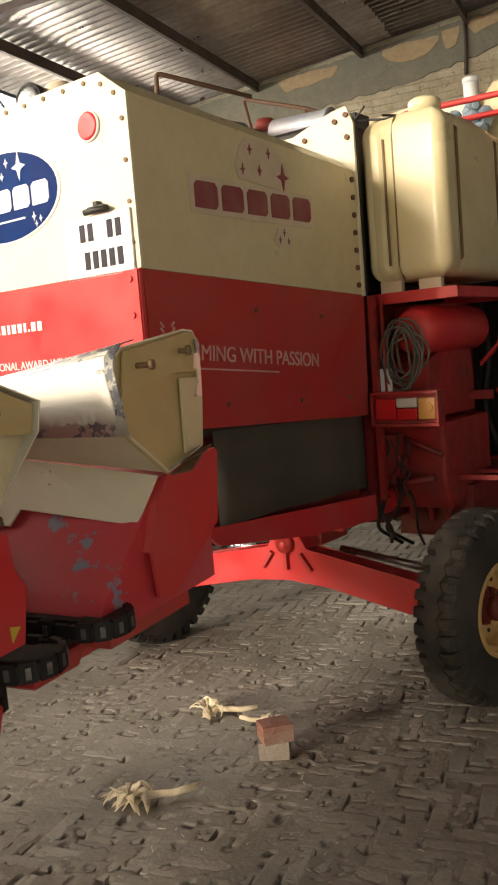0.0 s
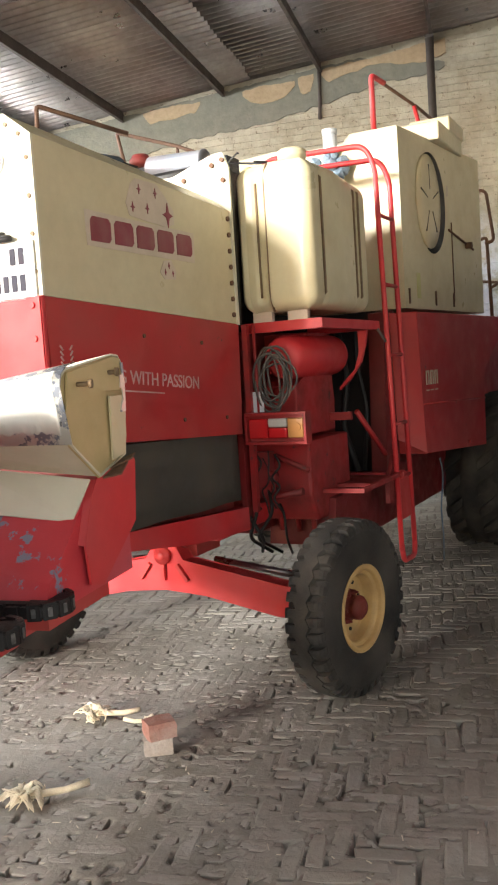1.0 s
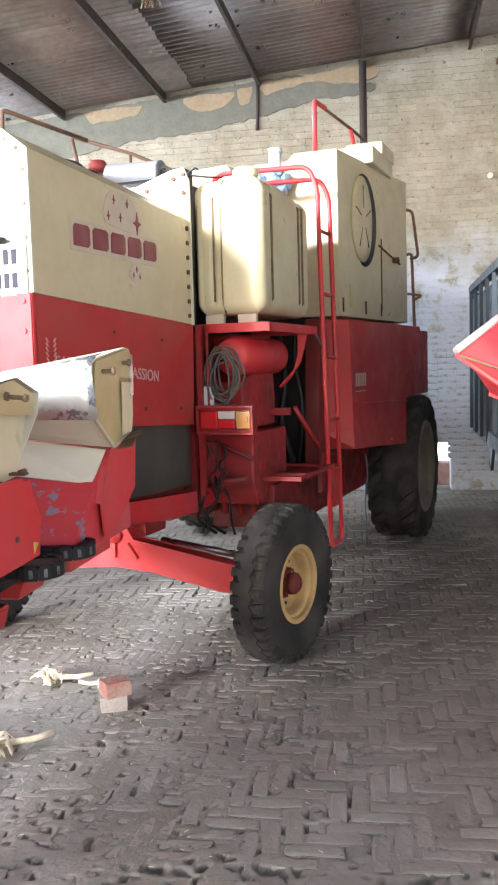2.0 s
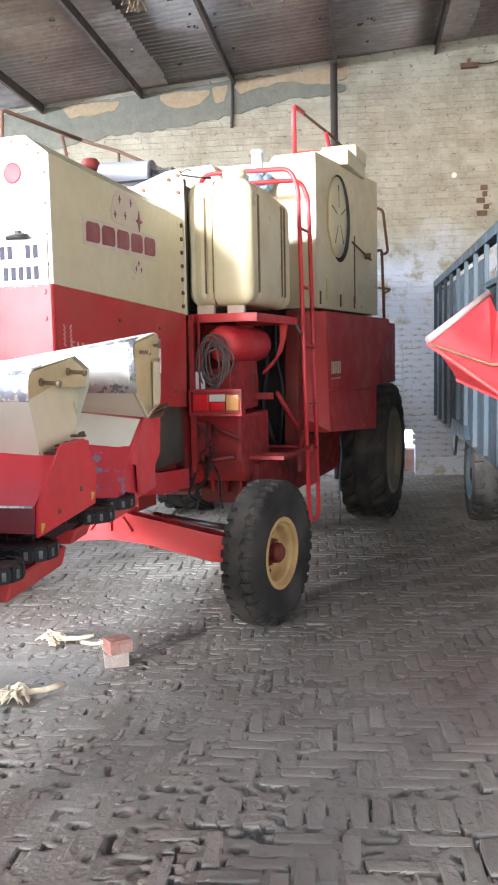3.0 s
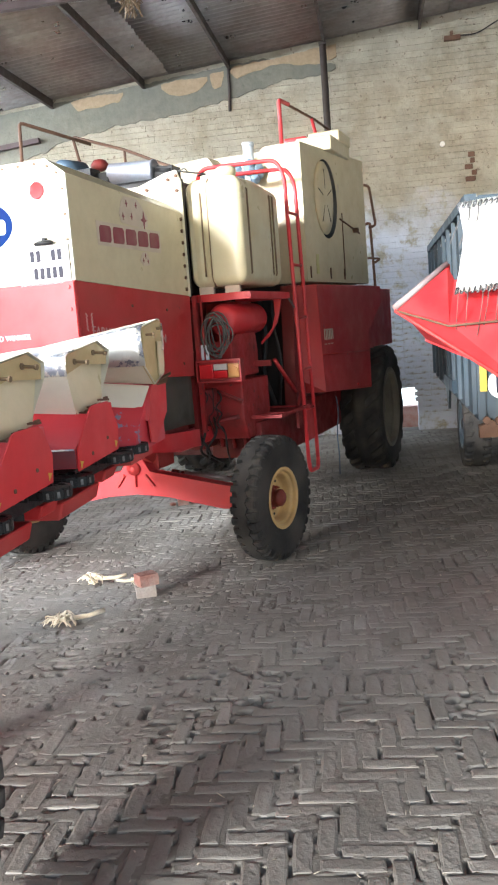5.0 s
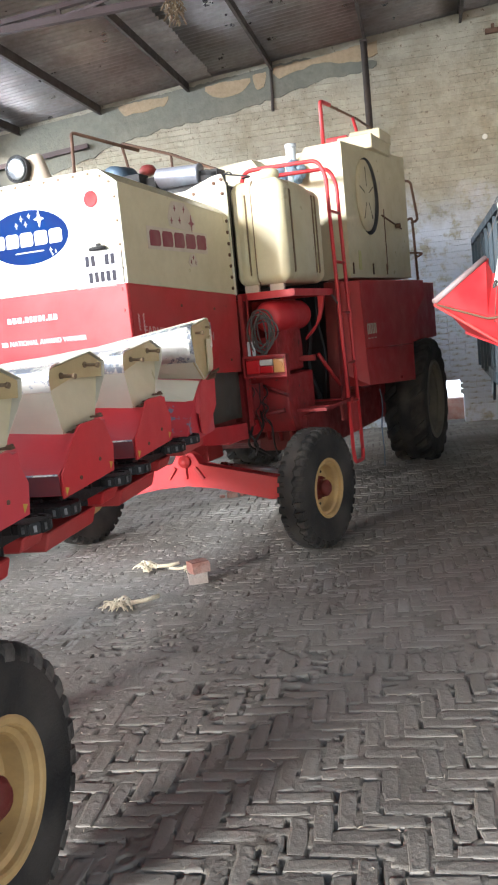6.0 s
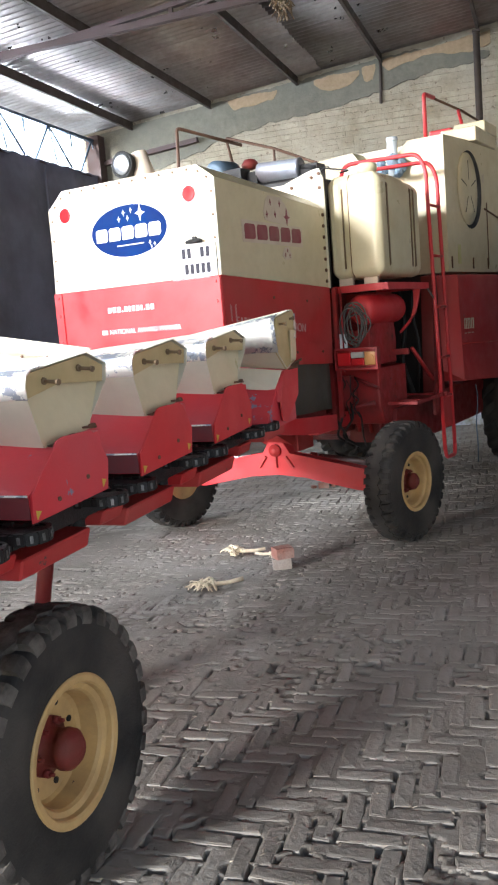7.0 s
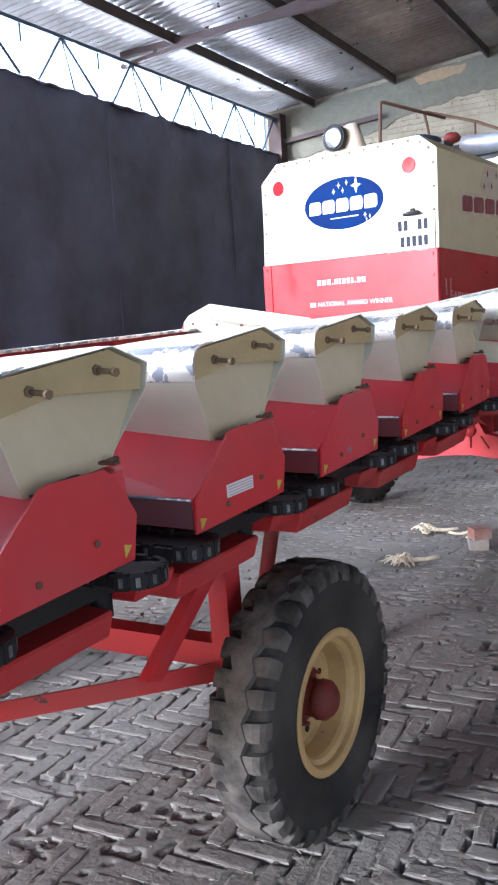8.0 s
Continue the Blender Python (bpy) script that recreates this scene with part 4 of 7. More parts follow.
cpart("engine_part", bm, DARK_RED, "red-painted bracket on the gearbox", gear)
bm = bmesh.new()
rng = random.Random(15)
for i in range(5):
    x, z = -0.02 + 0.035 * i, 1.27 - 0.02 * (i % 3)
    pts = [(x, 1.57, z)]
    for k in range(5):
        pts.append((x + rng.uniform(-0.035, 0.045), 1.555 + rng.uniform(-0.015, 0.02), z - 0.06 * (k + 1) + rng.uniform(-0.02, 0.02)))
    tube(bm, bend(pts, 0.03, 3), rng.uniform(0.004, 0.009), 6)
cpart("wire", bm, DARK, "tangled dark wires and hoses", gear)

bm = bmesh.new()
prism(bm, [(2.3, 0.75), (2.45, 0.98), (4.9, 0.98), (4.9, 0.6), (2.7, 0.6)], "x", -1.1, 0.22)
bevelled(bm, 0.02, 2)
cpart("belly_housing", bm, DARK_RED, "dark red housing under the body")

# posts beside the hood, the shelf and its tank
bm = bmesh.new()
box(bm, 0.0, 0.03, 1.52, 1.55, 0.95, 1.93)
cyl(bm, (0.06, 1.55, 1.3), (0.055, 1.55, 1.93), 0.009, 8)
cpart("frame_post", bm, RED_GRIME, "red frame post at the end of the hood")
bm = bmesh.new()
box(bm, -0.004, 0.014, 1.494, 1.512, 1.93, 2.74)
cpart("gap_seal", bm, DARK, "thin black strip between hood and tank")
bm = bmesh.new()
box(bm, -0.03, 0.42, 1.6, 1.64, 1.885, 1.935)
box(bm, 0.375, 0.42, 1.6, 2.5, 1.885, 1.935)
box(bm, -0.03, 0.42, 2.46, 2.5, 1.885, 1.935)
box(bm, -0.03, 0.4, 1.62, 2.48, 1.93, 1.938)
prism(bm, [(0.33, 1.885), (0.385, 1.885), (0.37, 1.8), (0.34, 1.7), (0.27, 1.6), (0.2, 1.54), (0.2, 1.56), (0.3, 1.66), (0.33, 1.76)], "y", 2.36, 2.39)
shelf = cpart("tank_shelf", bm, RED, "red angle-iron shelf under the fuel tank")

def moulded_tank(u0, u1, v0, v1, z0, z1, rad, edge):
    """A blow-moulded tank: rounded plan and edges, a step and grooves in the rear face, shallow bands in the side."""
    plan, steps = [], 10
    for cu, cv, a0 in ((u1 - rad, v0 + rad, -90), (u1 - rad, v1 - rad, 0), (u0 + rad, v1 - rad, 90), (u0 + rad, v0 + rad, 180)):
        for i in range(steps + 1):
            a = math.radians(a0 + 90 * i / steps)
            plan.append((cu + rad * math.cos(a), cv + rad * math.sin(a), math.cos(a), math.sin(a)))
    fine_plan = []
    for (ua, va, na, ma), (ub, vb, nb, mb) in zip(plan, plan[1:] + plan[:1]):
        n_ = max(1, int(math.hypot(ub - ua, vb - va) / 0.012))
        fine_plan += [(ua + (ub - ua) * k / n_, va + (vb - va) * k / n_, na + (nb - na) * k / n_, ma + (mb - ma) * k / n_) for k in range(n_)]
    dip = lambda x_, c_, w_: max(0.0, 1 - abs(x_ - c_) / w_)
    rows_ = []
    b2 = bmesh.new()
    levels = [z0 + edge * (1 - math.cos(math.pi / 2 * k / 7)) for k in range(8)]
    levels += [z0 + edge + (z1 - z0 - 2 * edge) * k / 8 for k in range(1, 8)] + [z1 - edge * (1 - math.cos(math.pi / 2 * k / 7)) for k in range(7, -1, -1)]
    for z_ in levels:
        d_ = min(z_ - z0, z1 - z_)
        inset = edge - math.sqrt(max(0.0, edge ** 2 - max(0.0, edge - d_) ** 2))
        row = []
        for u_, v_, n_, m_ in fine_plan:
            off = inset
            if m_ < -0.9:
                off += 0.02 * min(1.0, max(0.0, (0.165 - u_) / 0.02)) + 0.013 * min(1.0, 2 * dip(u_, 0.1, 0.02)) * (0.06 < d_)
            if n_ > 0.9:
                off += 0.008 * min(1.0, 2 * dip(v_, 1.72, 0.025)) + 0.008 * min(1.0, 2 * dip(v_, 2.235, 0.06)) - 0.006 * dip(v_, 1.95, 0.24)
            row.append(b2.verts.new((u_ - n_ * off, v_ - m_ * off, z_ - 0.03 * max(0, (z_ - 2.3) / 0.43) * max(0, v_ - 2.0) / 0.4 + 0.012 * dip(u_, 0.2, 0.3) * (z_ > z1 - 0.01))))
        rows_.append(row)
    for a, b in zip(rows_, rows_[1:]):
        for k in range(len(a)):
            b2.faces.new((a[k], a[(k + 1) % len(a)], b[(k + 1) % len(a)], b[k])).smooth = True
    b2.faces.new(rows_[0][::-1])
    b2.faces.new(rows_[-1])
    return b2


tank = cpart("fuel_tank", moulded_tank(-0.015, 0.405, 1.56, 2.42, 1.985, 2.735, 0.06, 0.08), TANK, "yellowed plastic fuel tank with moulded ribs")
bm = bmesh.new()
tube(bm, bend([(0.165, 1.75, 2.742), (0.165, 1.59, 2.735), (0.16, 1.565, 2.66), (0.16, 1.565, 2.06), (0.165, 1.595, 1.985)], 0.05), 0.006, 6)
cpart("strap", bm, BOLT, "thin dark steel strap round the tank", tank)
bm = bmesh.new()
tube(bm, [(0.1, 1.588, 2.64), (0.1, 1.588, 2.3), (0.1, 1.589, 2.06)], 0.006, 6)
cpart("strap", bm, BOLT, "rust-stained strap in a groove of the tank", tank)
for v in (1.72, 2.2, 2.27):
    bm = bmesh.new()
    loop = [(-0.019, v, 2.1), (-0.019, v, 2.62), (0.06, v, 2.742 - 0.03 * (v > 2.2)), (0.31, v, 2.742 - 0.03 * (v > 2.2)), (0.405, v, 2.65), (0.405, v, 2.07), (0.32, v, 1.985), (0.06, v, 1.985)]
    pts = [Vector(p) for p in loop]
    for p, q in zip(pts, pts[1:] + pts[:1]):
        d = (q - p).normalized()
        nn = d.cross(Vector((0, 1, 0)))
        vs = [p + nn * 0.003, q + nn * 0.003, q - nn * 0.006, p - nn * 0.006]
        vv = [bm.verts.new(c + Vector((0, dy, 0))) for dy in (-0.007, 0.007) for c in vs]
        for f in ((0, 1, 2, 3), (7, 6, 5, 4), (0, 4, 5, 1), (1, 5, 6, 2), (2, 6, 7, 3), (3, 7, 4, 0)):
            bm.faces.new([vv[k] for k in f])
    cpart("strap", bm, BOLT, "thin dark steel strap round the tank", tank)
bm = bmesh.new()
lathe(bm, [(0.068, -0.03), (0.068, 0.045), (0.075, 0.047), (0.075, 0.085), (0.06, 0.097), (0.01, 0.1)], 22, pose(0.24, 1.76, 2.725, 0, -90, 0))
cpart("filler_cap", bm, TANK, "cream filler cap", tank)
bm = bmesh.new()
box(bm, 0.02, 0.13, 1.63, 1.66, 1.938, 1.992)
box(bm, 0.22, 0.33, 1.63, 1.66, 1.938, 1.992)
cpart("packing_block", bm, BACKING, "", shelf)

# air drum with its coil of hose
bm = bmesh.new()
lathe(bm, [(0.03, 1.62), (0.09, 1.63), (0.115, 1.67), (0.115, 2.3), (0.09, 2.34), (0.03, 2.35)], 26, pose(0.17, 0, 1.75, 0, 0, 90))
drum = cpart("air_drum", bm, RED, "red cylindrical drum under the shelf")
bm = bmesh.new()
rng = random.Random(5)
for i in range(9):
    cx, cz, rx, rz = 0.15 + rng.uniform(-0.03, 0.03), 1.64 + rng.uniform(-0.03, 0.03), 0.07 + rng.uniform(-0.015, 0.03), 0.11 + rng.uniform(-0.02, 0.05)
    tube(bm, [(cx + rx * math.cos(t * 0.35), 1.57 + 0.018 * math.sin(t * 0.7 + i) - 0.003 * i, cz + rz * math.sin(t * 0.35)) for t in range(18)], 0.006, 5, closed=True)
cpart("wire_loop", bm, WIRE, "loop of dull grey wire hung on the drum", drum)
bm = bmesh.new()
box(bm, 0.0, 0.09, 1.545, 1.55, 1.44, 1.58)
cpart("label_card", bm, PIPE_WHITE, "small pale card", gear)

# tail lamp
bm = bmesh.new()
box(bm, 0.03, 0.37, 1.47, 1.5, 1.315, 1.475)
box(bm, 0.03, 0.37, 1.43, 1.47, 1.462, 1.475)
box(bm, 0.03, 0.37, 1.43, 1.47, 1.315, 1.328)
box(bm, 0.358, 0.37, 1.43, 1.47, 1.328, 1.462)
box(bm, 0.03, 0.042, 1.43, 1.47, 1.328, 1.462)
box(bm, 0.0, 0.1, 1.5, 1.56, 1.35, 1.43)
lampbox = cpart("tail_lamp", bm, RED_GRIME, "red tail lamp housing with four lenses")
for nm, x0, x1, z0, z1, mt in (("stop_lens", 0.05, 0.155, 1.345, 1.445, LENS_RED), ("reverse_lens", 0.158, 0.262, 1.4, 1.445, LENS_WHITE), ("red_lens", 0.158, 0.262, 1.345, 1.397, LENS_RED), ("turn_lens", 0.266, 0.352, 1.345, 1.445, LENS_AMBER)):
    bm = bmesh.new()
    box(bm, x0, x1, 1.436, 1.475, z0, z1)
    bevelled(bm, 0.01, 3)
    cpart(nm, bm, mt, "", lampbox)
bm = bmesh.new()
cyl(bm, (0.32, 1.428, 1.4), (0.32, 1.44, 1.4), 0.022, 14)
cpart("bulb_mark", bm, LENS_AMBER, "", lampbox)

# frame below, platform bars and braces
bm = bmesh.new()
box(bm, 0.12, 0.5, 1.86, 1.885, 1.0, 1.025)
box(bm, 0.12, 0.5, 2.08, 2.1, 1.0, 1.02)
box(bm, 0.1, 0.52, 2.5, 2.525, 1.0, 1.025)
box(bm, 0.475, 0.5, 1.885, 2.6, 1.0, 1.025)
cpart("step_frame", bm, RED_GRIME, "red square-bar frame above the rear wheel")
bm = bmesh.new()
box(bm, 0.0, 0.475, 2.1, 2.5, 1.004, 1.01)
cpart("step_floor", bm, DARK_RED, "dark red floor of the step")
for u_, v_, z_ in ((0.18, 1.87, 0.66), (0.08, 1.87, 0.78), (0.01, 1.8, 0.8)):
    bm = bmesh.new()
    cyl(bm, (u_, v_, 1.01), (u_ + 0.02, v_ + 0.01, z_), 0.016, 8)
    cpart("drop_leg", bm, RED_GRIME, "red drop leg")
bm = bmesh.new()
prism(bm, [(2.42, 0.85), (2.42, 1.0), (2.56, 1.13), (2.62, 1.13), (2.62, 0.85)], "x", 0.43, 0.455)
prism(bm, [(1.9, 0.7), (1.95, 0.96), (2.5, 0.96), (2.6, 0.7)], "x", -0.1, 0.3)
cpart("gusset", bm, DARK_RED, "red gusset plate")
# black box added to paint the gap's deep shade
bm = bmesh.new()
box(bm, -1.2, 0.24, 2.9, 3.0, 0.98, 2.02)
cpart("dark_housing", bm, DARK, "black box that stands in for the shade in the gap")
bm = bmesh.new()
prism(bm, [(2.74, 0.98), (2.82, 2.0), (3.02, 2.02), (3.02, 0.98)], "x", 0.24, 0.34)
cpart("inner_wall", bm, DARK_RED, "dark red inner wall beside the gap")
bm = bmesh.new()
tube(bm, bend([(0.12, 2.55, 1.95), (0.16, 2.6, 1.6), (0.1, 2.62, 1.3), (0.2, 2.6, 1.02)], 0.1), 0.022, 8)
tube(bm, bend([(0.22, 2.62, 1.95), (0.2, 2.66, 1.7), (0.26, 2.66, 1.4), (0.22, 2.66, 1.02)], 0.1), 0.014, 8)
cpart("hose", bm, DARK, "black hose in the gap")
bm = bmesh.new()
cyl(bm, (0.41, 2.46, 1.9), (0.46, 2.54, 1.78), 0.008, 8)
cpart("brace", bm, WIRE, "thin steel brace rod")
bm = bmesh.new()
rng = random.Random(11)
for i in range(4):
    x = -0.05 + 0.06 * i
    tube(bm, bend([(x, 1.58, 1.02 + rng.uniform(-0.05, 0.1)), (x + rng.uniform(-0.08, 0.08), 1.52, 0.95), (x + rng.uniform(-0.1, 0.1), 1.56, 0.8), (x, 1.7, 0.7)], 0.05), rng.uniform(0.007, 0.014), 6)
cpart("hose", bm, DARK, "greasy dark hose")

# ladder with its bent-over rails
bm = bmesh.new()
LR = lambda v: [(-0.26, v - 0.16, 2.8), (-0.24, v - 0.1, 2.965), (0.37, v, 2.97), (0.43, v, 2.84), (0.458, v, 1.6), (0.478, v, 0.54)]
ladder_rail = tube(bm, bend(LR(2.53), 0.1, 6), 0.0165, 10)
tube(bm, bend([(p[0] + (0.0 if i > 1 else 0.05), p[1] + 0.27, p[2] - 0.03) for i, p in enumerate(LR(2.53))], 0.1, 6), 0.0165, 10)
tube(bm, bend([(0.478, 2.53, 0.58), (0.48, 2.55, 0.47), (0.48, 2.78, 0.46), (0.478, 2.8, 0.55)], 0.06), 0.0165, 10)
ladder = cpart("ladder", bm, RED, "red tubular access ladder")
for z in (2.56, 2.15, 1.73, 1.31, 0.98):
    u = 0.43 + (2.84 - z) / 1.24 * 0.028 if z > 1.6 else 0.458 + (1.6 - z) * 0.019
    bm = bmesh.new()
    cyl(bm, (u, 2.53, z), (u, 2.8, z), 0.012, 8)
    cpart("rung", bm, RED_DULL, "", ladder)
bm = bmesh.new()
sheet(bm, [(0.465, 2.55, 1.0), (0.472, 2.55, 0.72), (0.474, 2.78, 0.72), (0.466, 2.78, 1.0)], 0.006)
cpart("kick_plate", bm, RED_DULL, "", ladder)

# grain tank: cream box with round screen, step box on top
bm = bmesh.new()
poly = [(-1.75, 2.03), (0.42, 2.03), (0.42, 3.19), (0.1, 3.19), (-0.12, 2.97), (-0.3, 3.0), (-0.42, 3.17), (-1.75, 3.1)]
vs = prism(bm, poly, "y", 3.05, 4.75)
for v in vs:
    if v.co.y > 4:
        v.co.z += 0.06 if v.co.z > 2.5 else 0
        v.co.x += 0.145 if v.co.x > 0.2 else 0
grain = cpart("grain_tank", bm, CREAM, "tall cream grain tank")
bm = bmesh.new()
box(bm, -0.75, 0.1, 3.3, 3.33, 3.0, 3.2)
cpart("tank_back_sheet", bm, CREAM_PALE, "", grain)
bm = bmesh.new()
prism(bm, [(-0.8, 3.1), (0.12, 3.1), (0.12, 3.24), (-0.8, 3.2)], "y", 4.0, 4.03)
cpart("tank_back_sheet", bm, CREAM_PALE, "", grain)
bm = bmesh.new()
sd = lambda v: 0.42 + (v - 3.05) * 0.0853
M = pose(sd(3.62) - 0.012, 3.62, 2.77, 0, 0, -4.9) @ Matrix.Diagonal((1.6, 0.82, 1.04, 1))
lathe(bm, [(0.335, -0.03), (0.335, 0.008), (0.33, 0.012), (0.01, 0.002)], 44, M)
cpart("screen_ring", bm, DARK, "dark rim of the round air screen", grain)
bm = bmesh.new()
M = pose(-0.006, -0.075, 0) @ M @ Matrix.Diagonal((1, 0.86, 0.97, 1))
lathe(bm, [(0.318, 0.008), (0.316, 0.017), (0.2, 0.022), (0.01, 0.022)], 44, M)
scr = cpart("screen_disc", bm, CREAM, "cream disc of the round air screen", grain)
bm = bmesh.new()
for a in range(5):
    t = math.pi / 2.5 * a + 0.35
    for k in range(1):
        vs = box(bm, 0.018, 0.0235, 0.08, 0.25, -0.004, 0.004)
        bmesh.ops.transform(bm, matrix=M @ Matrix.Rotation(t + k * 0.16, 4, "X"), verts=vs)
cpart("screen_slot", bm, DARK, "", grain)
bm = bmesh.new()
box(bm, 0.22, 0.545, 3.62, 4.3, 3.2, 3.33)
box(bm, 0.26, 0.555, 3.9, 4.32, 3.31, 3.42)
bevelled(bm, 0.008, 1)
cpart("step_box", bm, CREAM, "cream box on top of the grain tank", grain)
bm = bmesh.new()
for v in (3.12, 3.62, 4.0):
    cyl(bm, (sd(v) + 0.004, v, 2.06), (sd(v) + 0.005, v, 2.16), 0.008, 6)
tube(bm, [(sd(3.95) + 0.006, 3.95, 2.62), (sd(4.5) + 0.012, 4.5, 2.52)], 0.008, 6)
cyl(bm, (sd(4.35), 4.35, 2.54), (sd(4.35) + 0.05, 4.35, 2.54), 0.025, 8)
tube(bm, [(sd(4.02) + 0.004, 4.02, 2.1), (sd(4.02) + 0.004, 4.02, 2.68)], 0.005, 5)
cpart("catch", bm, RUST, "rusty catch", grain)
bm = bmesh.new()
box(bm, sd(3.95), sd(3.95) + 0.003, 3.95, 4.35, 2.86, 2.94, None)
cpart("faint_name", bm, BACKING, "faded name sticker", grain)
bm = bmesh.new()
box(bm, sd(3.3) + 0.001, sd(3.3) + 0.004, 3.26, 3.36, 2.1, 2.27)
cpart("chalk_mark", bm, YELLOW_CHALK, "faint yellow chalk mark", grain)

# red side cover in front of the drive wheel
bm = bmesh.new()
vs = prism(bm, [(2.92, 2.0), (2.98, 1.2), (3.08, 1.07), (4.45, 0.985), (4.45, 1.55), (4.62, 1.66), (4.95, 1.82), (4.95, 2.0)], "x", 0.3, 0.5)
for v in vs:
    if v.co.x > 0.45:
        v.co.x = 0.5 + (v.co.y - 2.95) * 0.07
        if v.co.y < 3.0:
            v.co.y += 0.1
bevelled(bm, 0.006, 1)
side_cover = cpart("side_cover", bm, RED_DULL, "faded red side cover in front of the drive wheel")
M2 = pose(0.5, 3.02, 1.52, 0, 0, -4) @ pose(0, 0, 0, 90, 0, 90)
bm = bmesh.new()
for i in range(3):
    a = 0.1 + i * 0.085
    for x0, x1, z0, z1 in ((a, a + 0.015, 0, 0.09), (a + 0.045, a + 0.06, 0.0, 0.09), (a, a + 0.06, 0.08, 0.095)):
        box(bm, x0, x1, z0, z1, 0.004, 0.009)
    box(bm, a, a + 0.05, -0.04, -0.032, 0.004, 0.009)
bmesh.ops.transform(bm, matrix=M2, verts=list(bm.verts))
cpart("model_bar", bm, BACKING, "faded pale model mark", side_cover)
bm = bmesh.new()
tube(bm, [(0.5 + (v - 2.95) * 0.07 + 0.006, v, 1.4 - 0.03 * (v - 3)) for v in (3.05, 3.6, 4.44)], 0.007, 6)
cyl(bm, (0.58, 3.95, 1.06), (0.6, 3.95, 1.06), 0.014, 8)
cpart("cover_crease", bm, RED_DULL, "", side_cover)
bm = bmesh.new()
tube(bm, [(0.5 + 0.008 * math.sin(i * 1.3), 3.42 + 0.03 * math.sin(i * 0.8), 1.0 - 0.09 * i) for i in range(9)], 0.006, 5)
cpart("twine", bm, BLUE_STEEL, "", side_cover)

# drive wheels, front axle
bm = bmesh.new()
box(bm, -1.5, 0.3, 5.1, 5.4, 0.55, 0.9)
cyl(bm, (-1.6, 5.25, 0.69), (0.3, 5.25, 0.69), 0.12, 14)
axle_f = cpart("front_axle", bm, DARK, "dark front axle housing")
# drive wheel rims carry their shade in the rim colour
wheel(combine, pose(0.42, 5.25, 0.69, 0, 0, 0), 0.69, 0.46, 0.40, 20, rim_mat=RIM_SHADED, hub_mat=DARK, dish=0.16, block=0.45, skew=0.9, tread_mat=RUBBER)
wheel(combine, pose(-1.62, 5.25, 0.69, 0, 0, 180), 0.69, 0.46, 0.40, 20, rim_mat=RIM_SHADED, hub_mat=DARK, dish=0.16, block=0.45, skew=0.9, tread_mat=RUBBER)
bm = bmesh.new()
box(bm, -1.75, 0.45, 4.5, 6.4, 1.35, 2.0)
cpart("cab_base", bm, RED_DULL, "red platform base over the front axle")

# rear steering axle: cranked beam with ribs, pivot and wheels
bm = bmesh.new()
PU = -0.6
prism(bm, [(0.33, 0.38), (0.33, 0.53), (0.1, 0.56), (PU + 0.12, 0.66), (PU + 0.07, 0.76), (PU - 0.07, 0.76), (PU - 0.12, 0.66), (-1.3, 0.56), (-1.53, 0.53), (-1.53, 0.38), (-1.3, 0.38), (PU - 0.25, 0.47), (PU, 0.49), (PU + 0.25, 0.47), (0.1, 0.38)], "y", 1.55, 1.66)
bevelled(bm, 0.006, 1)
axle = cpart("rear_axle", bm, RED, "bright red cranked rear axle beam")
bm = bmesh.new()
for dx in (-0.2, 0.0, 0.2):
    vs = box(bm, -0.01, 0.01, 1.525, 1.552, -0.11, 0.0)
    bmesh.ops.transform(bm, matrix=Matrix.Translation((PU + dx * 0.45, 0, 0.66 - abs(dx) * 0.1)) @ Matrix.Rotation(-dx * 3.2, 4, "Y"), verts=vs)
cpart("rib", bm, RED_DULL, "", axle)
bm = bmesh.new()
lathe(bm, [(0.05, 0), (0.05, 0.03), (0.03, 0.032), (0.028, 0.045), (0.01, 0.05)], 18, pose(PU, 1.55, 0.69, 0, 0, -90))
cpart("pivot_pin", bm, RED_DULL, "red-painted pivot pin", axle)
bm = bmesh.new()
box(bm, PU - 0.14, PU + 0.14, 1.68, 1.95, 0.66, 0.92)
prism(bm, [(1.2, 0.92), (1.66, 0.92), (1.7, 0.74), (1.62, 0.72)], "x", PU - 0.12, PU + 0.12)
cpart("pivot_bracket", bm, RED_DULL, "", axle)
bm = bmesh.new()
cyl(bm, (PU + 0.2, 1.78, 0.62), (0.15, 1.78, 0.55), 0.022, 10)
cyl(bm, (0.15, 1.78, 0.55), (0.32, 1.76, 0.53), 0.012, 8)
cyl(bm, (PU - 0.2, 1.78, 0.62), (-1.4, 1.78, 0.54), 0.02, 10)
cpart("steering_rod", bm, CHROME, "steel steering cylinder", axle)
wheel(combine, pose(0.47, 1.6, 0.455, 0, 0, -9), 0.455, 0.21, 0.205, 36, dish=0.1, hub_out=0.11, tread_mat=RUBBER)
wheel(combine, pose(-1.64, 1.6, 0.455, 0, 0, 171), 0.455, 0.21, 0.205, 36, dish=0.1, hub_out=0.11, tread_mat=RUBBER)

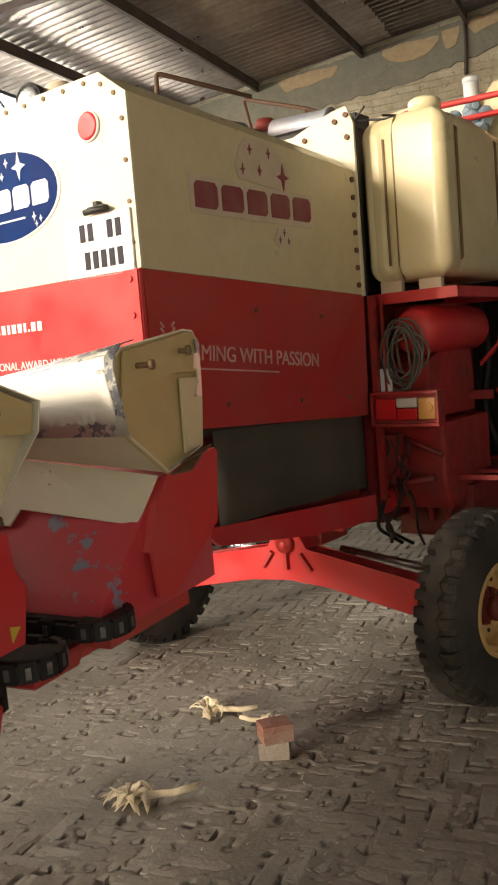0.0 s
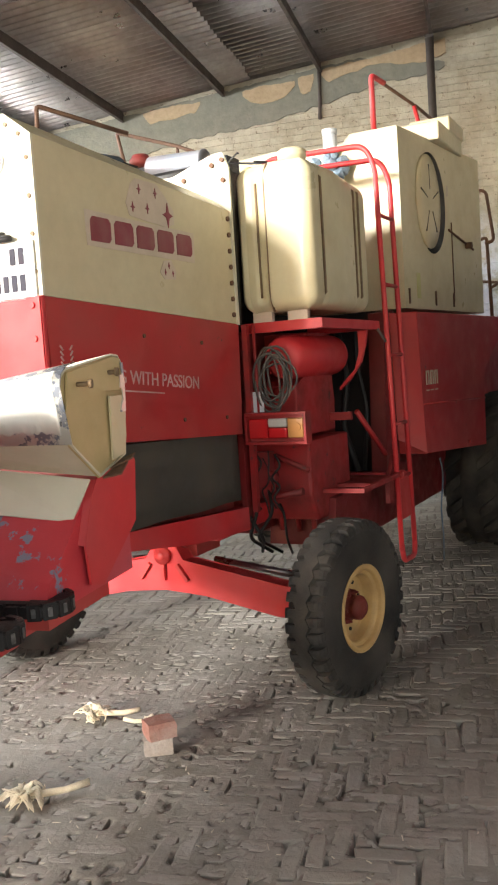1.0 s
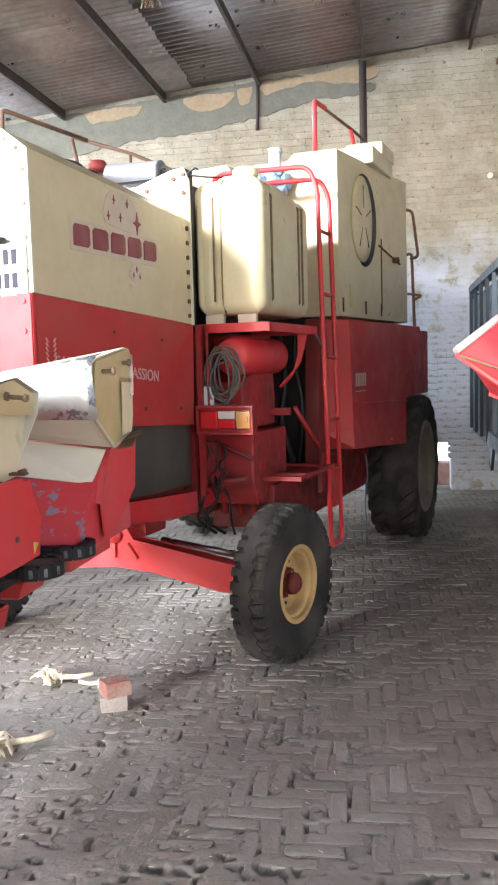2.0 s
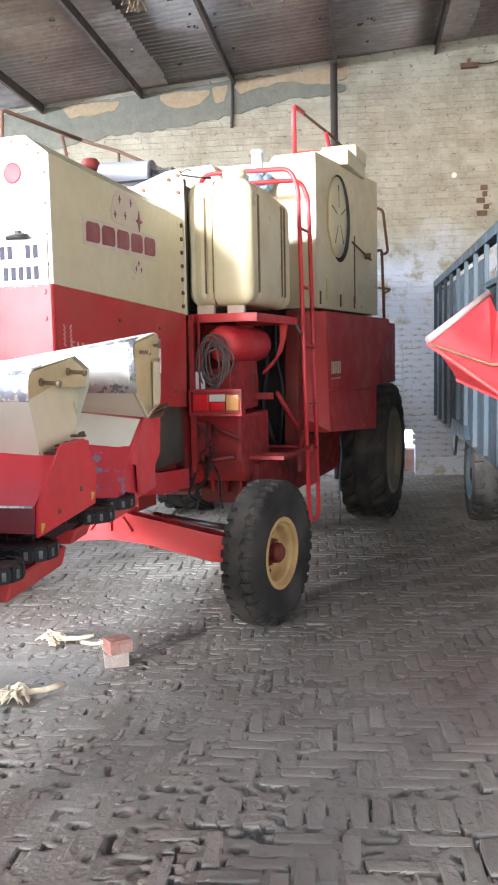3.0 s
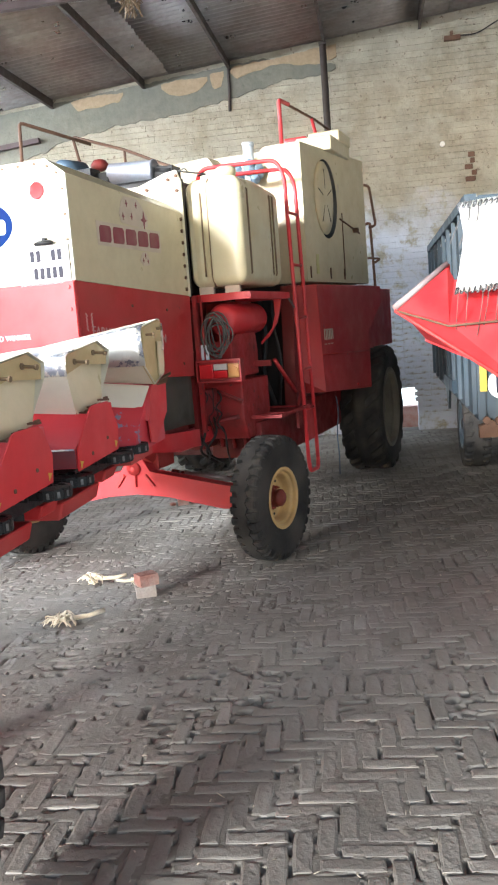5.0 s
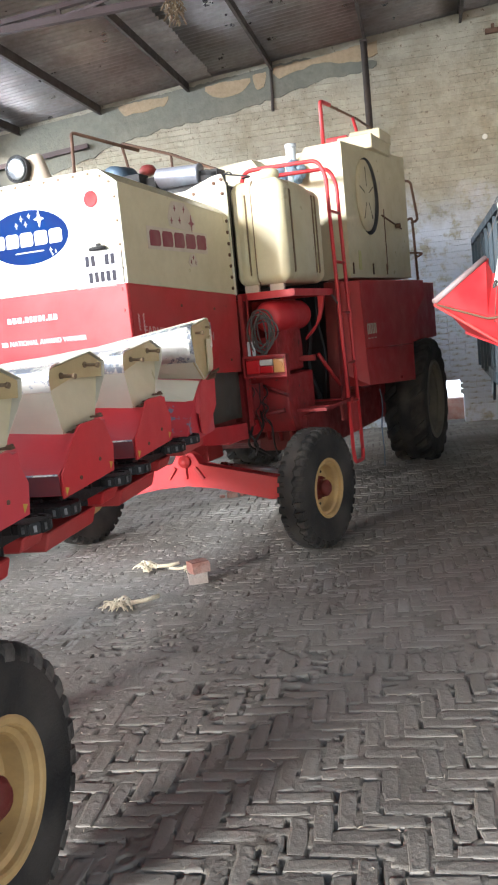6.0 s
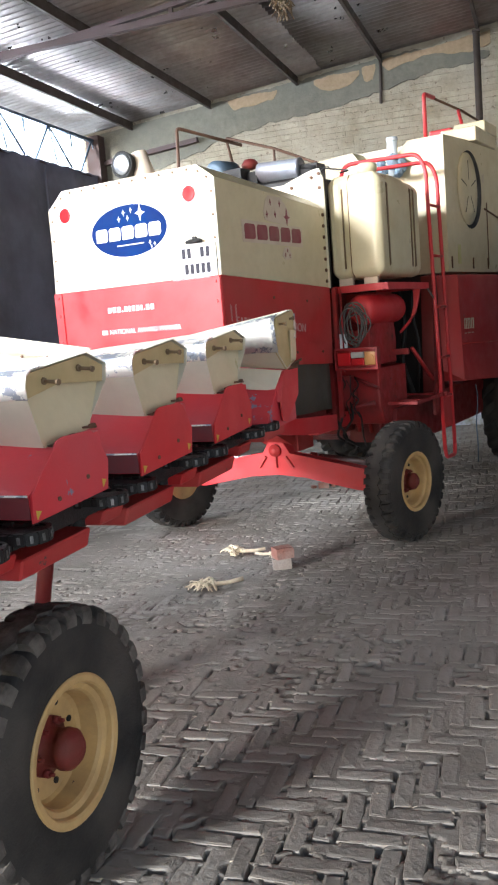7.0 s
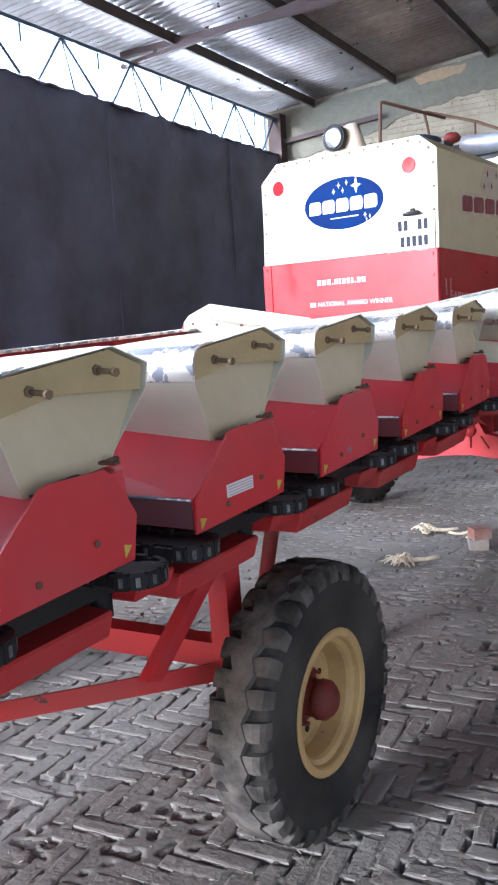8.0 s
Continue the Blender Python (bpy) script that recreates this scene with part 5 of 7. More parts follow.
# engine deck: air cleaner, exhaust, rails, work lamp, pipe with a rag
bm = bmesh.new()
box(bm, -1.25, -0.12, 1.55, 2.95, 1.95, 2.78)
bevelled(bm, 0.02, 1)
deck = cpart("engine_cover", bm, DARK, "dark engine housing behind the bulkhead")
bm = bmesh.new()
lathe(bm, [(0.08, -0.1), (0.12, -0.09), (0.125, -0.03), (0.125, 0.12), (0.1, 0.15)], 26, pose(-1.33, 2.25, 3.03, 0, 0, 75))
cpart("air_cleaner", bm, BLUE_STEEL, "blue-grey air cleaner drum", deck)
bm = bmesh.new()
lathe(bm, [(0.05, -0.2), (0.085, -0.19), (0.085, 0.19), (0.09, 0.195), (0.09, 0.205), (0.05, 0.21)], 26, pose(-0.78, 2.3, 2.99, 0, 3, 0))
cpart("silencer", bm, DRUM_GREY, "stained blue-grey silencer", deck)
bm = bmesh.new()
lathe(bm, [(0.02, 0), (0.07, 0.02), (0.08, 0.05), (0.05, 0.09), (0.01, 0.1)], 16, pose(-1.18, 2.5, 3.08, 0, -90, 0))
cpart("intake_cap", bm, HUB, "brown intake cap", deck)
bm = bmesh.new()
for x, y, z in ((-1.05, 2.3, 2.95), (-1.15, 2.2, 2.98), (-0.5, 2.35, 2.94), (-1.45, 2.1, 3.0), (-0.95, 2.55, 2.92)):
    vs = box(bm, -0.09, 0.09, -0.08, 0.08, -0.2, 0.06)
    bmesh.ops.transform(bm, matrix=Matrix.Translation((x, y, z)), verts=vs)
cyl(bm, (-0.56, 2.3, 2.98), (-0.42, 2.3, 2.96), 0.035, 10)
tube(bm, bend([(-0.42, 2.3, 2.96), (-0.2, 2.2, 2.9), (0.0, 2.0, 2.84), (0.05, 1.7, 2.78)], 0.1), 0.006, 6)
tube(bm, bend([(-0.3, 2.0, 2.85), (-0.1, 1.8, 2.87), (0.03, 1.56, 2.8)], 0.1), 0.005, 6)
cpart("engine_part", bm, DARK, "dark engine part", deck)
bm = bmesh.new()
tube(bm, bend([(-1.56, 1.9, 2.72), (-1.53, 1.9, 3.42), (-1.15, 2.33, 3.27)], 0.03, 3), 0.014, 8)
tube(bm, bend([(-1.62, 3.14, 2.75), (-1.8, 3.14, 3.56), (-1.27, 3.14, 3.37), (-0.84, 3.14, 3.17), (-0.5, 3.14, 3.05)], 0.03, 3), 0.014, 8)
cyl(bm, (-1.27, 3.14, 3.37), (-1.27, 3.14, 3.05), 0.012, 8)
cpart("deck_rail", bm, RUST, "thin rusty guard rail over the deck")
bm = bmesh.new()
tube(bm, bend([(0.2, 3.26, 3.1), (0.2, 3.26, 3.6), (0.21, 3.5, 3.61)], 0.03, 3), 0.018, 8)
tube(bm, [(0.3, 4.25, 3.2), (0.22, 4.2, 3.62)], 0.016, 8)
rail2 = cpart("top_rail_post", bm, RED, "red rail posts on the grain tank")
bm = bmesh.new()
tube(bm, [(0.2, 3.28, 3.6), (0.22, 4.33, 3.63), (0.25, 4.9, 3.6)], 0.012, 8)
cpart("top_rail", bm, RUST, "dark rusty top rail", rail2)
bm = bmesh.new()
box(bm, 0.0, 0.22, 3.95, 4.2, 3.2, 3.42)
bevelled(bm, 0.02, 2)
cpart("red_box", bm, RED, "small red box on the tank top", rail2)
bm = bmesh.new()
tube(bm, bend([(0.4, 4.8, 3.06), (0.6, 4.85, 3.02), (0.64, 4.9, 2.62), (0.58, 4.85, 2.6)], 0.04, 4), 0.014, 8)
tube(bm, bend([(0.5, 4.85, 2.62), (0.58, 4.9, 2.66), (0.6, 4.9, 2.0)], 0.04, 4), 0.014, 8)
tube(bm, bend([(0.5, 4.85, 2.3), (0.66, 4.95, 2.28), (0.6, 4.9, 2.24)], 0.03, 4), 0.012, 8)
cpart("cab_rail", bm, RUST, "dark bent hand rail at the front")
bm = bmesh.new()
cyl(bm, (-0.02, 3.0, 2.9), (-0.02, 3.0, 3.2), 0.045, 16)
cyl(bm, (-0.02, 3.0, 3.2), (-0.02, 3.0, 3.23), 0.05, 16)
pipe = cpart("spout_pipe", bm, PIPE_WHITE, "pale plastic pipe standing on the tank")
bm = bmesh.new()
rng = random.Random(21)
for i in range(16):
    a = rng.uniform(0, 6.28)
    vs = bmesh.ops.create_icosphere(bm, subdivisions=1, radius=rng.uniform(0.03, 0.06))["verts"]
    bmesh.ops.transform(bm, matrix=Matrix.Translation((-0.02 + 0.1 * math.cos(a), 2.97 + 0.04 * math.sin(a), 2.98 + rng.uniform(-0.07, 0.08))) @ pose(0, 0, 0, rng.uniform(0, 90), rng.uniform(0, 90), 0), verts=vs)
cpart("rag", bm, RAG, "blue-grey rag tied round the pipe", pipe)
bm = bmesh.new()
lathe(bm, [(0.03, 0.12), (0.07, 0.1), (0.088, 0.03), (0.092, 0.0), (0.085, -0.005), (0.08, 0.0)], 26, pose(-1.06, 0.5, 2.88, 0, 0, 90))
wl = cpart("work_lamp", bm, DARK, "round work lamp on the hood top")
bm = bmesh.new()
lathe(bm, [(0.08, 0.0), (0.06, -0.012), (0.01, -0.016)], 24, pose(-1.06, 0.5, 2.88, 0, 0, 90))
cpart("lamp_glass", bm, LAMP_GLASS, "clear ribbed lamp glass", wl)
bm = bmesh.new()
box(bm, -1.08, -1.04, 0.53, 0.57, 2.62, 2.82)
cyl(bm, (-0.92, 0.62, 2.66), (-1.0, 0.62, 2.96), 0.09, 14, 0.06)
box(bm, -1.02, -0.78, 0.55, 0.72, 2.62, 2.7)
cpart("lamp_bracket", bm, BACKING, "", wl)


# ---- maize header on its trolley: p towards the row units' mouths, q along the row ----
HEAD = pose(-0.572, 0.2, 0, 1.57, 0, -3.4)
header = thing("maize_header", "red and cream multi-row maize header on a wheeled trolley", "header", HEAD)


def hpart(name, bm, material_, label="", parent=None):
    return part(name, bm, material_, parent or header, label)


ROW = 0.585
HOOD = [(-0.2, 1.545), (-0.203, 1.585), (-0.193, 1.61), (-0.17, 1.624), (0.12, 1.65), (0.226, 1.608), (0.213, 1.555), (0.072, 1.42), (-0.152, 1.4)]
CONE = [(-0.15, 1.402), (-0.315, 1.305), (-0.312, 1.238), (0.045, 1.238), (0.065, 1.33), (0.055, 1.418)]
PLATE = [(-0.325, 1.232), (-0.317, 1.305), (-0.285, 1.335), (-0.175, 1.428), (-0.15, 1.434), (-0.01, 1.43), (0.02, 1.41), (0.07, 1.327), (0.052, 1.24)]


def shifted(poly, dq):
    return [(q + dq, z) for q, z in poly]


def gathering_chain(q, back=-0.75):
    """A flat loop of roller chain with pale lugs."""
    r, pts = 0.058, []
    n = 13
    for i in range(n):
        a = -math.pi / 2 + math.pi * i / (n - 1)
        pts.append((0.0 + r * math.cos(a), q + r * math.sin(a), a))
    steps = int((0 - back) / 0.034)
    for i in range(1, steps):
        pts.append((-0.034 * i, q + r, math.pi / 2))
    for i in range(steps - 1, 0, -1):
        pts.append((-0.034 * i, q - r, -math.pi / 2))
    links, lugs = bmesh.new(), bmesh.new()
    for i, (x, y, a) in enumerate(pts):
        turn = Matrix.Translation((x - 0.02, y, 1.205)) @ Matrix.Rotation(a, 4, "Z")
        box(links, -0.006, 0.006, -0.014, 0.014, -0.017 if i % 2 else -0.012, 0.017 if i % 2 else 0.012, turn)
        if i % 2:
            box(lugs, 0.005, 0.0085, -0.0045, 0.0045, -0.01, 0.009, turn)
    cyl(links, (0, q, 1.19), (0, q, 1.218), 0.043, 16)
    box(links, back, 0.0, q - 0.035, q + 0.035, 1.195, 1.215)
    ch = hpart("gathering_chain", links, DARK, "black greasy gathering chain")
    tagged(hpart("chain_lug", lugs, LINK, "", ch), "worn pale chain links", kind="stuff")


def row_unit(k):
    q0 = ROW * k
    bm = bmesh.new()
    loops = []
    for x, low_, k_, nar in ((-0.11, 1.4, 1.0, 1.0), (-0.36, 1.412, 0.9, 0.98), (-0.7, 1.45, 0.62, 0.93), (-1.1, 1.5, 0.22, 0.85)):
        loops.append([bm.verts.new((x, q0 + q * nar, low_ + (z - 1.4) * k_)) for q, z in HOOD])
    for a, b in zip(loops, loops[1:]):
        for i in range(len(HOOD)):
            bm.faces.new((a[i], a[(i + 1) % len(HOOD)], b[(i + 1) % len(HOOD)], b[i]))
    bm.faces.new(loops[-1])
    bm.faces.new(loops[0][::-1])
    # the mouth: outer lip forward of the inner faces
    n = len(HOOD)
    inner = [(q0 + q * 0.985 - 0.0003, z * 0.985 + 1.53 * 0.015) for q, z in HOOD]
    for i in range(n):
        a, b = HOOD[i], HOOD[(i + 1) % n]
        c, d = inner[i], inner[(i + 1) % n]
        vs = [bm.verts.new(v) for v in ((-0.11, a[0] + q0, a[1]), (-0.11, b[0] + q0, b[1]), (-0.065, b[0] + q0, b[1]), (-0.065, a[0] + q0, a[1]), (-0.11, c[0], c[1]), (-0.11, d[0], d[1]), (-0.065, d[0], d[1]), (-0.065, c[0], c[1]))]
        for f in ((0, 1, 2, 3), (7, 6, 5, 4), (3, 2, 6, 7)):
            bm.faces.new([vs[j] for j in f])
    bmesh.ops.remove_doubles(bm, verts=list(bm.verts), dist=0.0002)
    hood = hpart("row_hood", bm, CREAM_PALE, "cream row hood with its snout removed")
    # upper mouth plate, coloured tan for the shade inside the hood
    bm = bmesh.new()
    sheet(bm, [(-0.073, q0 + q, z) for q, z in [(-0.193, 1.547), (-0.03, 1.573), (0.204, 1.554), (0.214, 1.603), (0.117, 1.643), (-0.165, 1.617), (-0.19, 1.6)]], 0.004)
    hpart("band_plate", bm, CREAM_SHADED, "cream upper plate of the hood mouth, its shade painted in tan", hood)
    bm = bmesh.new()
    sheet(bm, [(-0.1, q0 + q, z) for q, z in ((-0.2, 1.546), (-0.03, 1.573), (0.211, 1.554))] + [(-0.06, q0 + 0.072, 1.421), (-0.06, q0 - 0.152, 1.401)], 0.004)
    hpart("inner_plate", bm, CREAM, "sloping lower plate of the hood mouth", hood)
    for q, z in ((-0.105, 1.588), (0.075, 1.607)):
        bm = bmesh.new()
        cyl(bm, (-0.08, q0 + q, z), (-0.018, q0 + q - 0.004, z - 0.004), 0.0055, 8)
        cyl(bm, (-0.024, q0 + q - 0.004, z - 0.004), (-0.016, q0 + q - 0.005, z - 0.005), 0.0095, 6)
        cyl(bm, (-0.075, q0 + q, z), (-0.066, q0 + q, z), 0.011, 6)
        hpart("bolt", bm, BOLT, "rusty bolt", hood)
    bm = bmesh.new()
    strip = [(-0.204, 1.548), (-0.206, 1.586), (-0.196, 1.613), (-0.171, 1.628), (-0.12, 1.634)]
    pts = strip + [(q + 0.004, z - 0.003) for q, z in strip[::-1]]
    for v in prism(bm, shifted(pts, q0), "x", -0.27, -0.062):
        if v.co.x < -0.2:
            v.co.z += 0.64 * (1.412 + (v.co.z - 1.4) * 0.9 - v.co.z) + 0.002
            v.co.y += 0.013 * (q0 - v.co.y)
    hpart("wear_strip", bm, STEEL, "bare steel wear strip with flaking paint", hood)
    bm = bmesh.new()
    for q, z in ((-0.135, 1.402), (-0.06, 1.412), (0.05, 1.425)):
        box(bm, -0.075, -0.02, q0 + q - 0.01, q0 + q + 0.01, z + 0.002, z + 0.008, None)
        cyl(bm, (-0.03, q0 + q - 0.014, z + 0.011), (-0.03, q0 + q + 0.014, z + 0.011), 0.0055, 6)
    hpart("hinge", bm, RUST, "small rusty hinge bracket", hood)
    bm = bmesh.new()
    for v in prism(bm, shifted(CONE, q0), "x", -1.1, -0.012):
        if v.co.x < -0.5 and v.co.z > 1.39:
            v.co.z = 1.485
    cone = hpart("row_cover", bm, RED_WORN, "red lower row cover, paint rubbed pink")
    bm = bmesh.new()
    sheet(bm, [(-0.014, q0 - 0.3195, 1.3), (-0.75, q0 - 0.3195, 1.3), (-0.75, q0 - 0.3165, 1.24), (-0.014, q0 - 0.3165, 1.24)], 0.003)
    hpart("cover_skirt", bm, SCUFF, "scuffed skirt of the cover, rubbed dark", cone)
    bm = bmesh.new()
    tube(bm, [(-0.016, q0 - 0.318, 1.304), (-0.75, q0 - 0.318, 1.304)], 0.0035, 6)
    hpart("cover_fold", bm, STEEL, "bare metal fold of the cover", cone)
    bm = bmesh.new()
    prism(bm, shifted(PLATE, q0), "x", -0.006, 0.0)
    plate_ = hpart("front_plate", bm, RED_WORN if k == 0 else RED, "flat red shield plate", cone)
    bm = bmesh.new()
    for q, z in ((-0.297, 1.252), (0.035, 1.265)):
        prism(bm, [(q0 + q - 0.01, z - 0.014), (q0 + q + 0.01, z + 0.006), (q0 + q - 0.012, z + 0.012)], "x", 0.0, 0.002)
    hpart("arrow_mark", bm, YELLOW, "small yellow mark", cone)
    bm = bmesh.new()
    for q, z in ((-0.2, 1.27), (-0.05, 1.3)):
        cyl(bm, (-0.002, q0 + q, z), (0.004, q0 + q, z), 0.007, 8)
    hpart("plate_bolt", bm, RUST, "", cone)
    if k == -1:
        bm = bmesh.new()
        box(bm, 0.0, 0.002, q0 - 0.2, q0 - 0.09, 1.283, 1.313)
        st = hpart("maker_sticker", bm, WHITE, "white sticker with lines too small to read", cone)
        bm = bmesh.new()
        for i in range(4):
            box(bm, 0.002, 0.003, q0 - 0.195, q0 - 0.095, 1.287 + 0.0065 * i, 1.289 + 0.0065 * i)
        hpart("sticker_line", bm, FADED, "", cone)
    # red row frame under the chains
    bm = bmesh.new()
    prism(bm, [(-1.1, 1.04), (-0.13, 1.042), (-0.11, 1.105), (-1.1, 1.13)], "y", q0 - 0.25, q0 + 0.1)
    prism(bm, [(-1.1, 1.06), (-0.14, 1.08), (-0.12, 1.128), (-1.1, 1.13)], "y", q0 + 0.2, q0 + 0.33)
    bevelled(bm, 0.006, 1)
    fr = hpart("row_frame", bm, RED_DULL, "greasy red row frame below the chains")
    # black block and boss added to keep the space between the frames dark
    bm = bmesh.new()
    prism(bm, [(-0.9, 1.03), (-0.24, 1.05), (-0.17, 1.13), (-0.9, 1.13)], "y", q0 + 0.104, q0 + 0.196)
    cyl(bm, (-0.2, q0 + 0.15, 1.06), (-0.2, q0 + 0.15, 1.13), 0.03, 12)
    hpart("gear_housing", bm, DARK, "black block added to darken the space between the frames", fr)
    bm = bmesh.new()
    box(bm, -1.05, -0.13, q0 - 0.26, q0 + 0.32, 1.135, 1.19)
    hpart("stripper_bed", bm, DARK, "dark bed under the chains", fr)
    gathering_chain(q0 + 0.07)
    gathering_chain(q0 + 0.255)


for k in range(-4, 3):
    row_unit(k)

# outer divider at the far end, longer and taller, running back to a low edge
DIV = [(1.491, 1.526), (1.464, 1.646), (1.472, 1.671), (1.495, 1.686), (1.7, 1.710), (1.735, 1.706), (1.757, 1.679), (1.75, 1.576), (1.733, 1.474), (1.604, 1.441)]


def divider_back(q, z, s):
    """Where a point of the divider's front outline lies, s of the way to its back edge."""
    return (0.045 - 0.925 * s, 1.6 + (q - 1.6) * (1 - 0.15 * s), z + s * (1.541 - z) * 0.85)


bm = bmesh.new()
loops = [[bm.verts.new(divider_back(q, z, s)) for q, z in DIV] for s in (0, 0.35, 0.7, 1.0)]
n = len(DIV)
for a, b in zip(loops, loops[1:]):
    for i in range(n):
        bm.faces.new((a[i], a[(i + 1) % n], b[(i + 1) % n], b[i]))
bm.faces.new(loops[-1])
divider = hpart("divider_hood", bm, CREAM_PALE, "long pale cream outer divider, paint flaking to steel")
divider.modifiers.new("thickness", "SOLIDIFY").thickness = 0.004
# divider mouth and its shield, cream with the shade painted in as tan
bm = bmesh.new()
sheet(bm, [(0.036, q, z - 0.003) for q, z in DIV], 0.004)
mouth = hpart("divider_mouth", bm, CREAM_SHADED, "cream inner plate of the divider mouth, its shade painted in tan", divider)
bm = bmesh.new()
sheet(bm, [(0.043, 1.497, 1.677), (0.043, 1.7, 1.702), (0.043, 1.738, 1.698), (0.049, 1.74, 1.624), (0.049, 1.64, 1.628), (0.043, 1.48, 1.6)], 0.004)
hpart("mouth_shield", bm, CREAM_SHADED, "folded upper plate of the mouth", divider)
bm = bmesh.new()
sheet(bm, [(0.047, 1.665, 1.615), (0.047, 1.735, 1.612), (0.047, 1.73, 1.52), (0.047, 1.716, 1.478), (0.042, 1.665, 1.47)], 0.005)
hpart("mouth_fold", bm, CREAM, "cream upright fold beside the mouth", divider)
bm = bmesh.new()
cyl(bm, (0.048, 1.69, 1.595), (0.048, 1.69, 1.57), 0.004, 6)
hpart("divider_slot", bm, RUST, "dark slot", divider)
for q, z, out in ((1.53, 1.65, 0.04), (1.672, 1.668, 0.03)):
    bm = bmesh.new()
    cyl(bm, (0.04, q, z), (0.04 + out, q + 0.006, z), 0.0055, 8)
    cyl(bm, (0.034 + out, q + 0.005, z), (0.042 + out, q + 0.007, z), 0.01, 6)
    hpart("bolt", bm, BOLT, "rusty bolt", divider)
bm = bmesh.new()
rng = random.Random(31)
edge = [(1.737, 1.688), (1.738, 1.66), (1.737, 1.63), (1.735, 1.6), (1.732, 1.575)]
for (qa, za), (qb, zb) in zip(edge, edge[1:]):
    sheet(bm, [(0.0525, qa - rng.uniform(0.01, 0.034), za), (0.0525, qa, za), (0.0525, qb, zb), (0.0525, qb - rng.uniform(0.006, 0.03), zb)], 0.003)
hpart("bare_patch", bm, STEEL, "patch rubbed to dull bare steel", divider)
bm = bmesh.new()
sheet(bm, [(0.05, 1.6, 1.44), (0.09, 1.612, 1.447), (0.085, 1.66, 1.468), (0.05, 1.68, 1.462)], 0.004)
sheet(bm, [(0.052, 1.635, 1.456), (0.1, 1.65, 1.475), (0.085, 1.7, 1.482), (0.05, 1.7, 1.468)], 0.003)
hpart("bent_tab", bm, RUST, "bent rusty tab at the foot of the mouth", divider)
bm = bmesh.new()
pts = [(1.486, 1.526), (1.459, 1.646), (1.468, 1.674), (1.493, 1.690), (1.53, 1.695)]
loops = []
for s in (-0.006, 0.1, 0.2, 0.3, 0.4):
    loops.append([bm.verts.new(divider_back(q - 0.002, z + 0.002 + (0.012 * noise.noise(Vector((s * 30, 1, 2))) if z < 1.556 and s > 0 else 0), s)) for q, z in pts])
for a, b in zip(loops, loops[1:]):
    for i in range(len(pts) - 1):
        bm.faces.new((a[i], a[i + 1], b[i + 1], b[i])).smooth = True
ws = hpart("wear_strip", bm, STEEL, "bare steel wear strip of the divider", divider)
ws.modifiers.new("thickness", "SOLIDIFY").thickness = 0.002
# what is left of the white paint on the strip, with a ragged edge
bm = bmesh.new()
loops = []
for i in range(61):
    t = i / 60
    low = 0.2 + 0.14 * noise.noise(Vector((t * 7, 3.3, 1.0))) + 0.1 * noise.noise(Vector((t * 26, 1.3, 1.0)))
    row = [(1.486 - 0.027 * u, 1.526 + 0.12 * u) for u in (low, (low + 1) / 2 - 0.05, 0.92)] + [(1.466, 1.669), (1.482, 1.682 + 0.002 * noise.noise(Vector((t * 30, 0, 5))))]
    s0 = 0.014 + 0.38 * t
    loops.append([bm.verts.new(divider_back(q - 0.0045, z + 0.0025, s0 + (0.014 * noise.noise(Vector((k * 1.7, 2, 9))) * (1 - t) ** 6))) for k, (q, z) in enumerate(row)])
for a, b in zip(loops, loops[1:]):
    for i in range(4):
        bm.faces.new((a[i], a[i + 1], b[i + 1], b[i])).smooth = True
wp = hpart("paint_remnant", bm, WHITE_FLAKED, "remnant of white paint with a ragged edge", divider)
wp.modifiers.new("thickness", "SOLIDIFY").thickness = 0.0006
bm = bmesh.new()
sheet(bm, [(0.015, 1.604, 1.436), (-0.3, 1.604, 1.471), (-0.7, 1.6, 1.516), (-0.7, 1.53, 1.416), (-0.29, 1.545, 1.380), (-0.01, 1.555, 1.349)], 0.005)
sheet(bm, [(-0.29, 1.545, 1.380), (-0.7, 1.53, 1.416), (-0.7, 1.5, 1.386), (-0.3, 1.52, 1.351)], 0.005)
hpart("divider_skirt", bm, CREAM_PALE, "cream skirt sheet below the divider", divider)
bm = bmesh.new()
prism(bm, [(1.56, 1.356), (1.53, 1.328), (1.43, 1.246), (1.41, 1.216), (1.45, 1.181), (1.8, 1.181), (1.8, 1.436), (1.62, 1.426)], "x", -0.9, 0.0)
for v in bm.verts:
    if v.co.x < -0.5 and v.co.z > 1.306:
        v.co.z += 0.05
dc = hpart("divider_cover", bm, RED_SCRAPED, "red divider base, paint worn to grey-blue metal")
bm = bmesh.new()
prism(bm, [(1.565, 1.206), (1.555, 1.296), (1.6, 1.396), (1.63, 1.431), (1.66, 1.446), (1.82, 1.456), (1.83, 1.446), (1.806, 1.301), (1.62, 1.191)], "x", 0.012, 0.018)
hpart("front_plate", bm, RED, "flat red shield plate", dc)
bm = bmesh.new()
sheet(bm, [(0.014, 1.555, 1.296), (0.014, 1.6, 1.396), (0.014, 1.628, 1.432), (-0.06, 1.6, 1.406), (-0.06, 1.54, 1.306)], 0.004)
hpart("plate_fold", bm, RED, "folded edge of the shield plate", dc)
bm = bmesh.new()
prism(bm, [(-0.95, 1.03), (-0.22, 1.05), (-0.22, 1.12), (-0.95, 1.12)], "y", 1.5, 1.7)
prism(bm, [(-0.9, 1.12), (-0.06, 1.12), (-0.06, 1.18), (-0.9, 1.18)], "y", 1.5, 1.78)
hpart("row_frame", bm, RED_DULL, "red row frame below the chains")

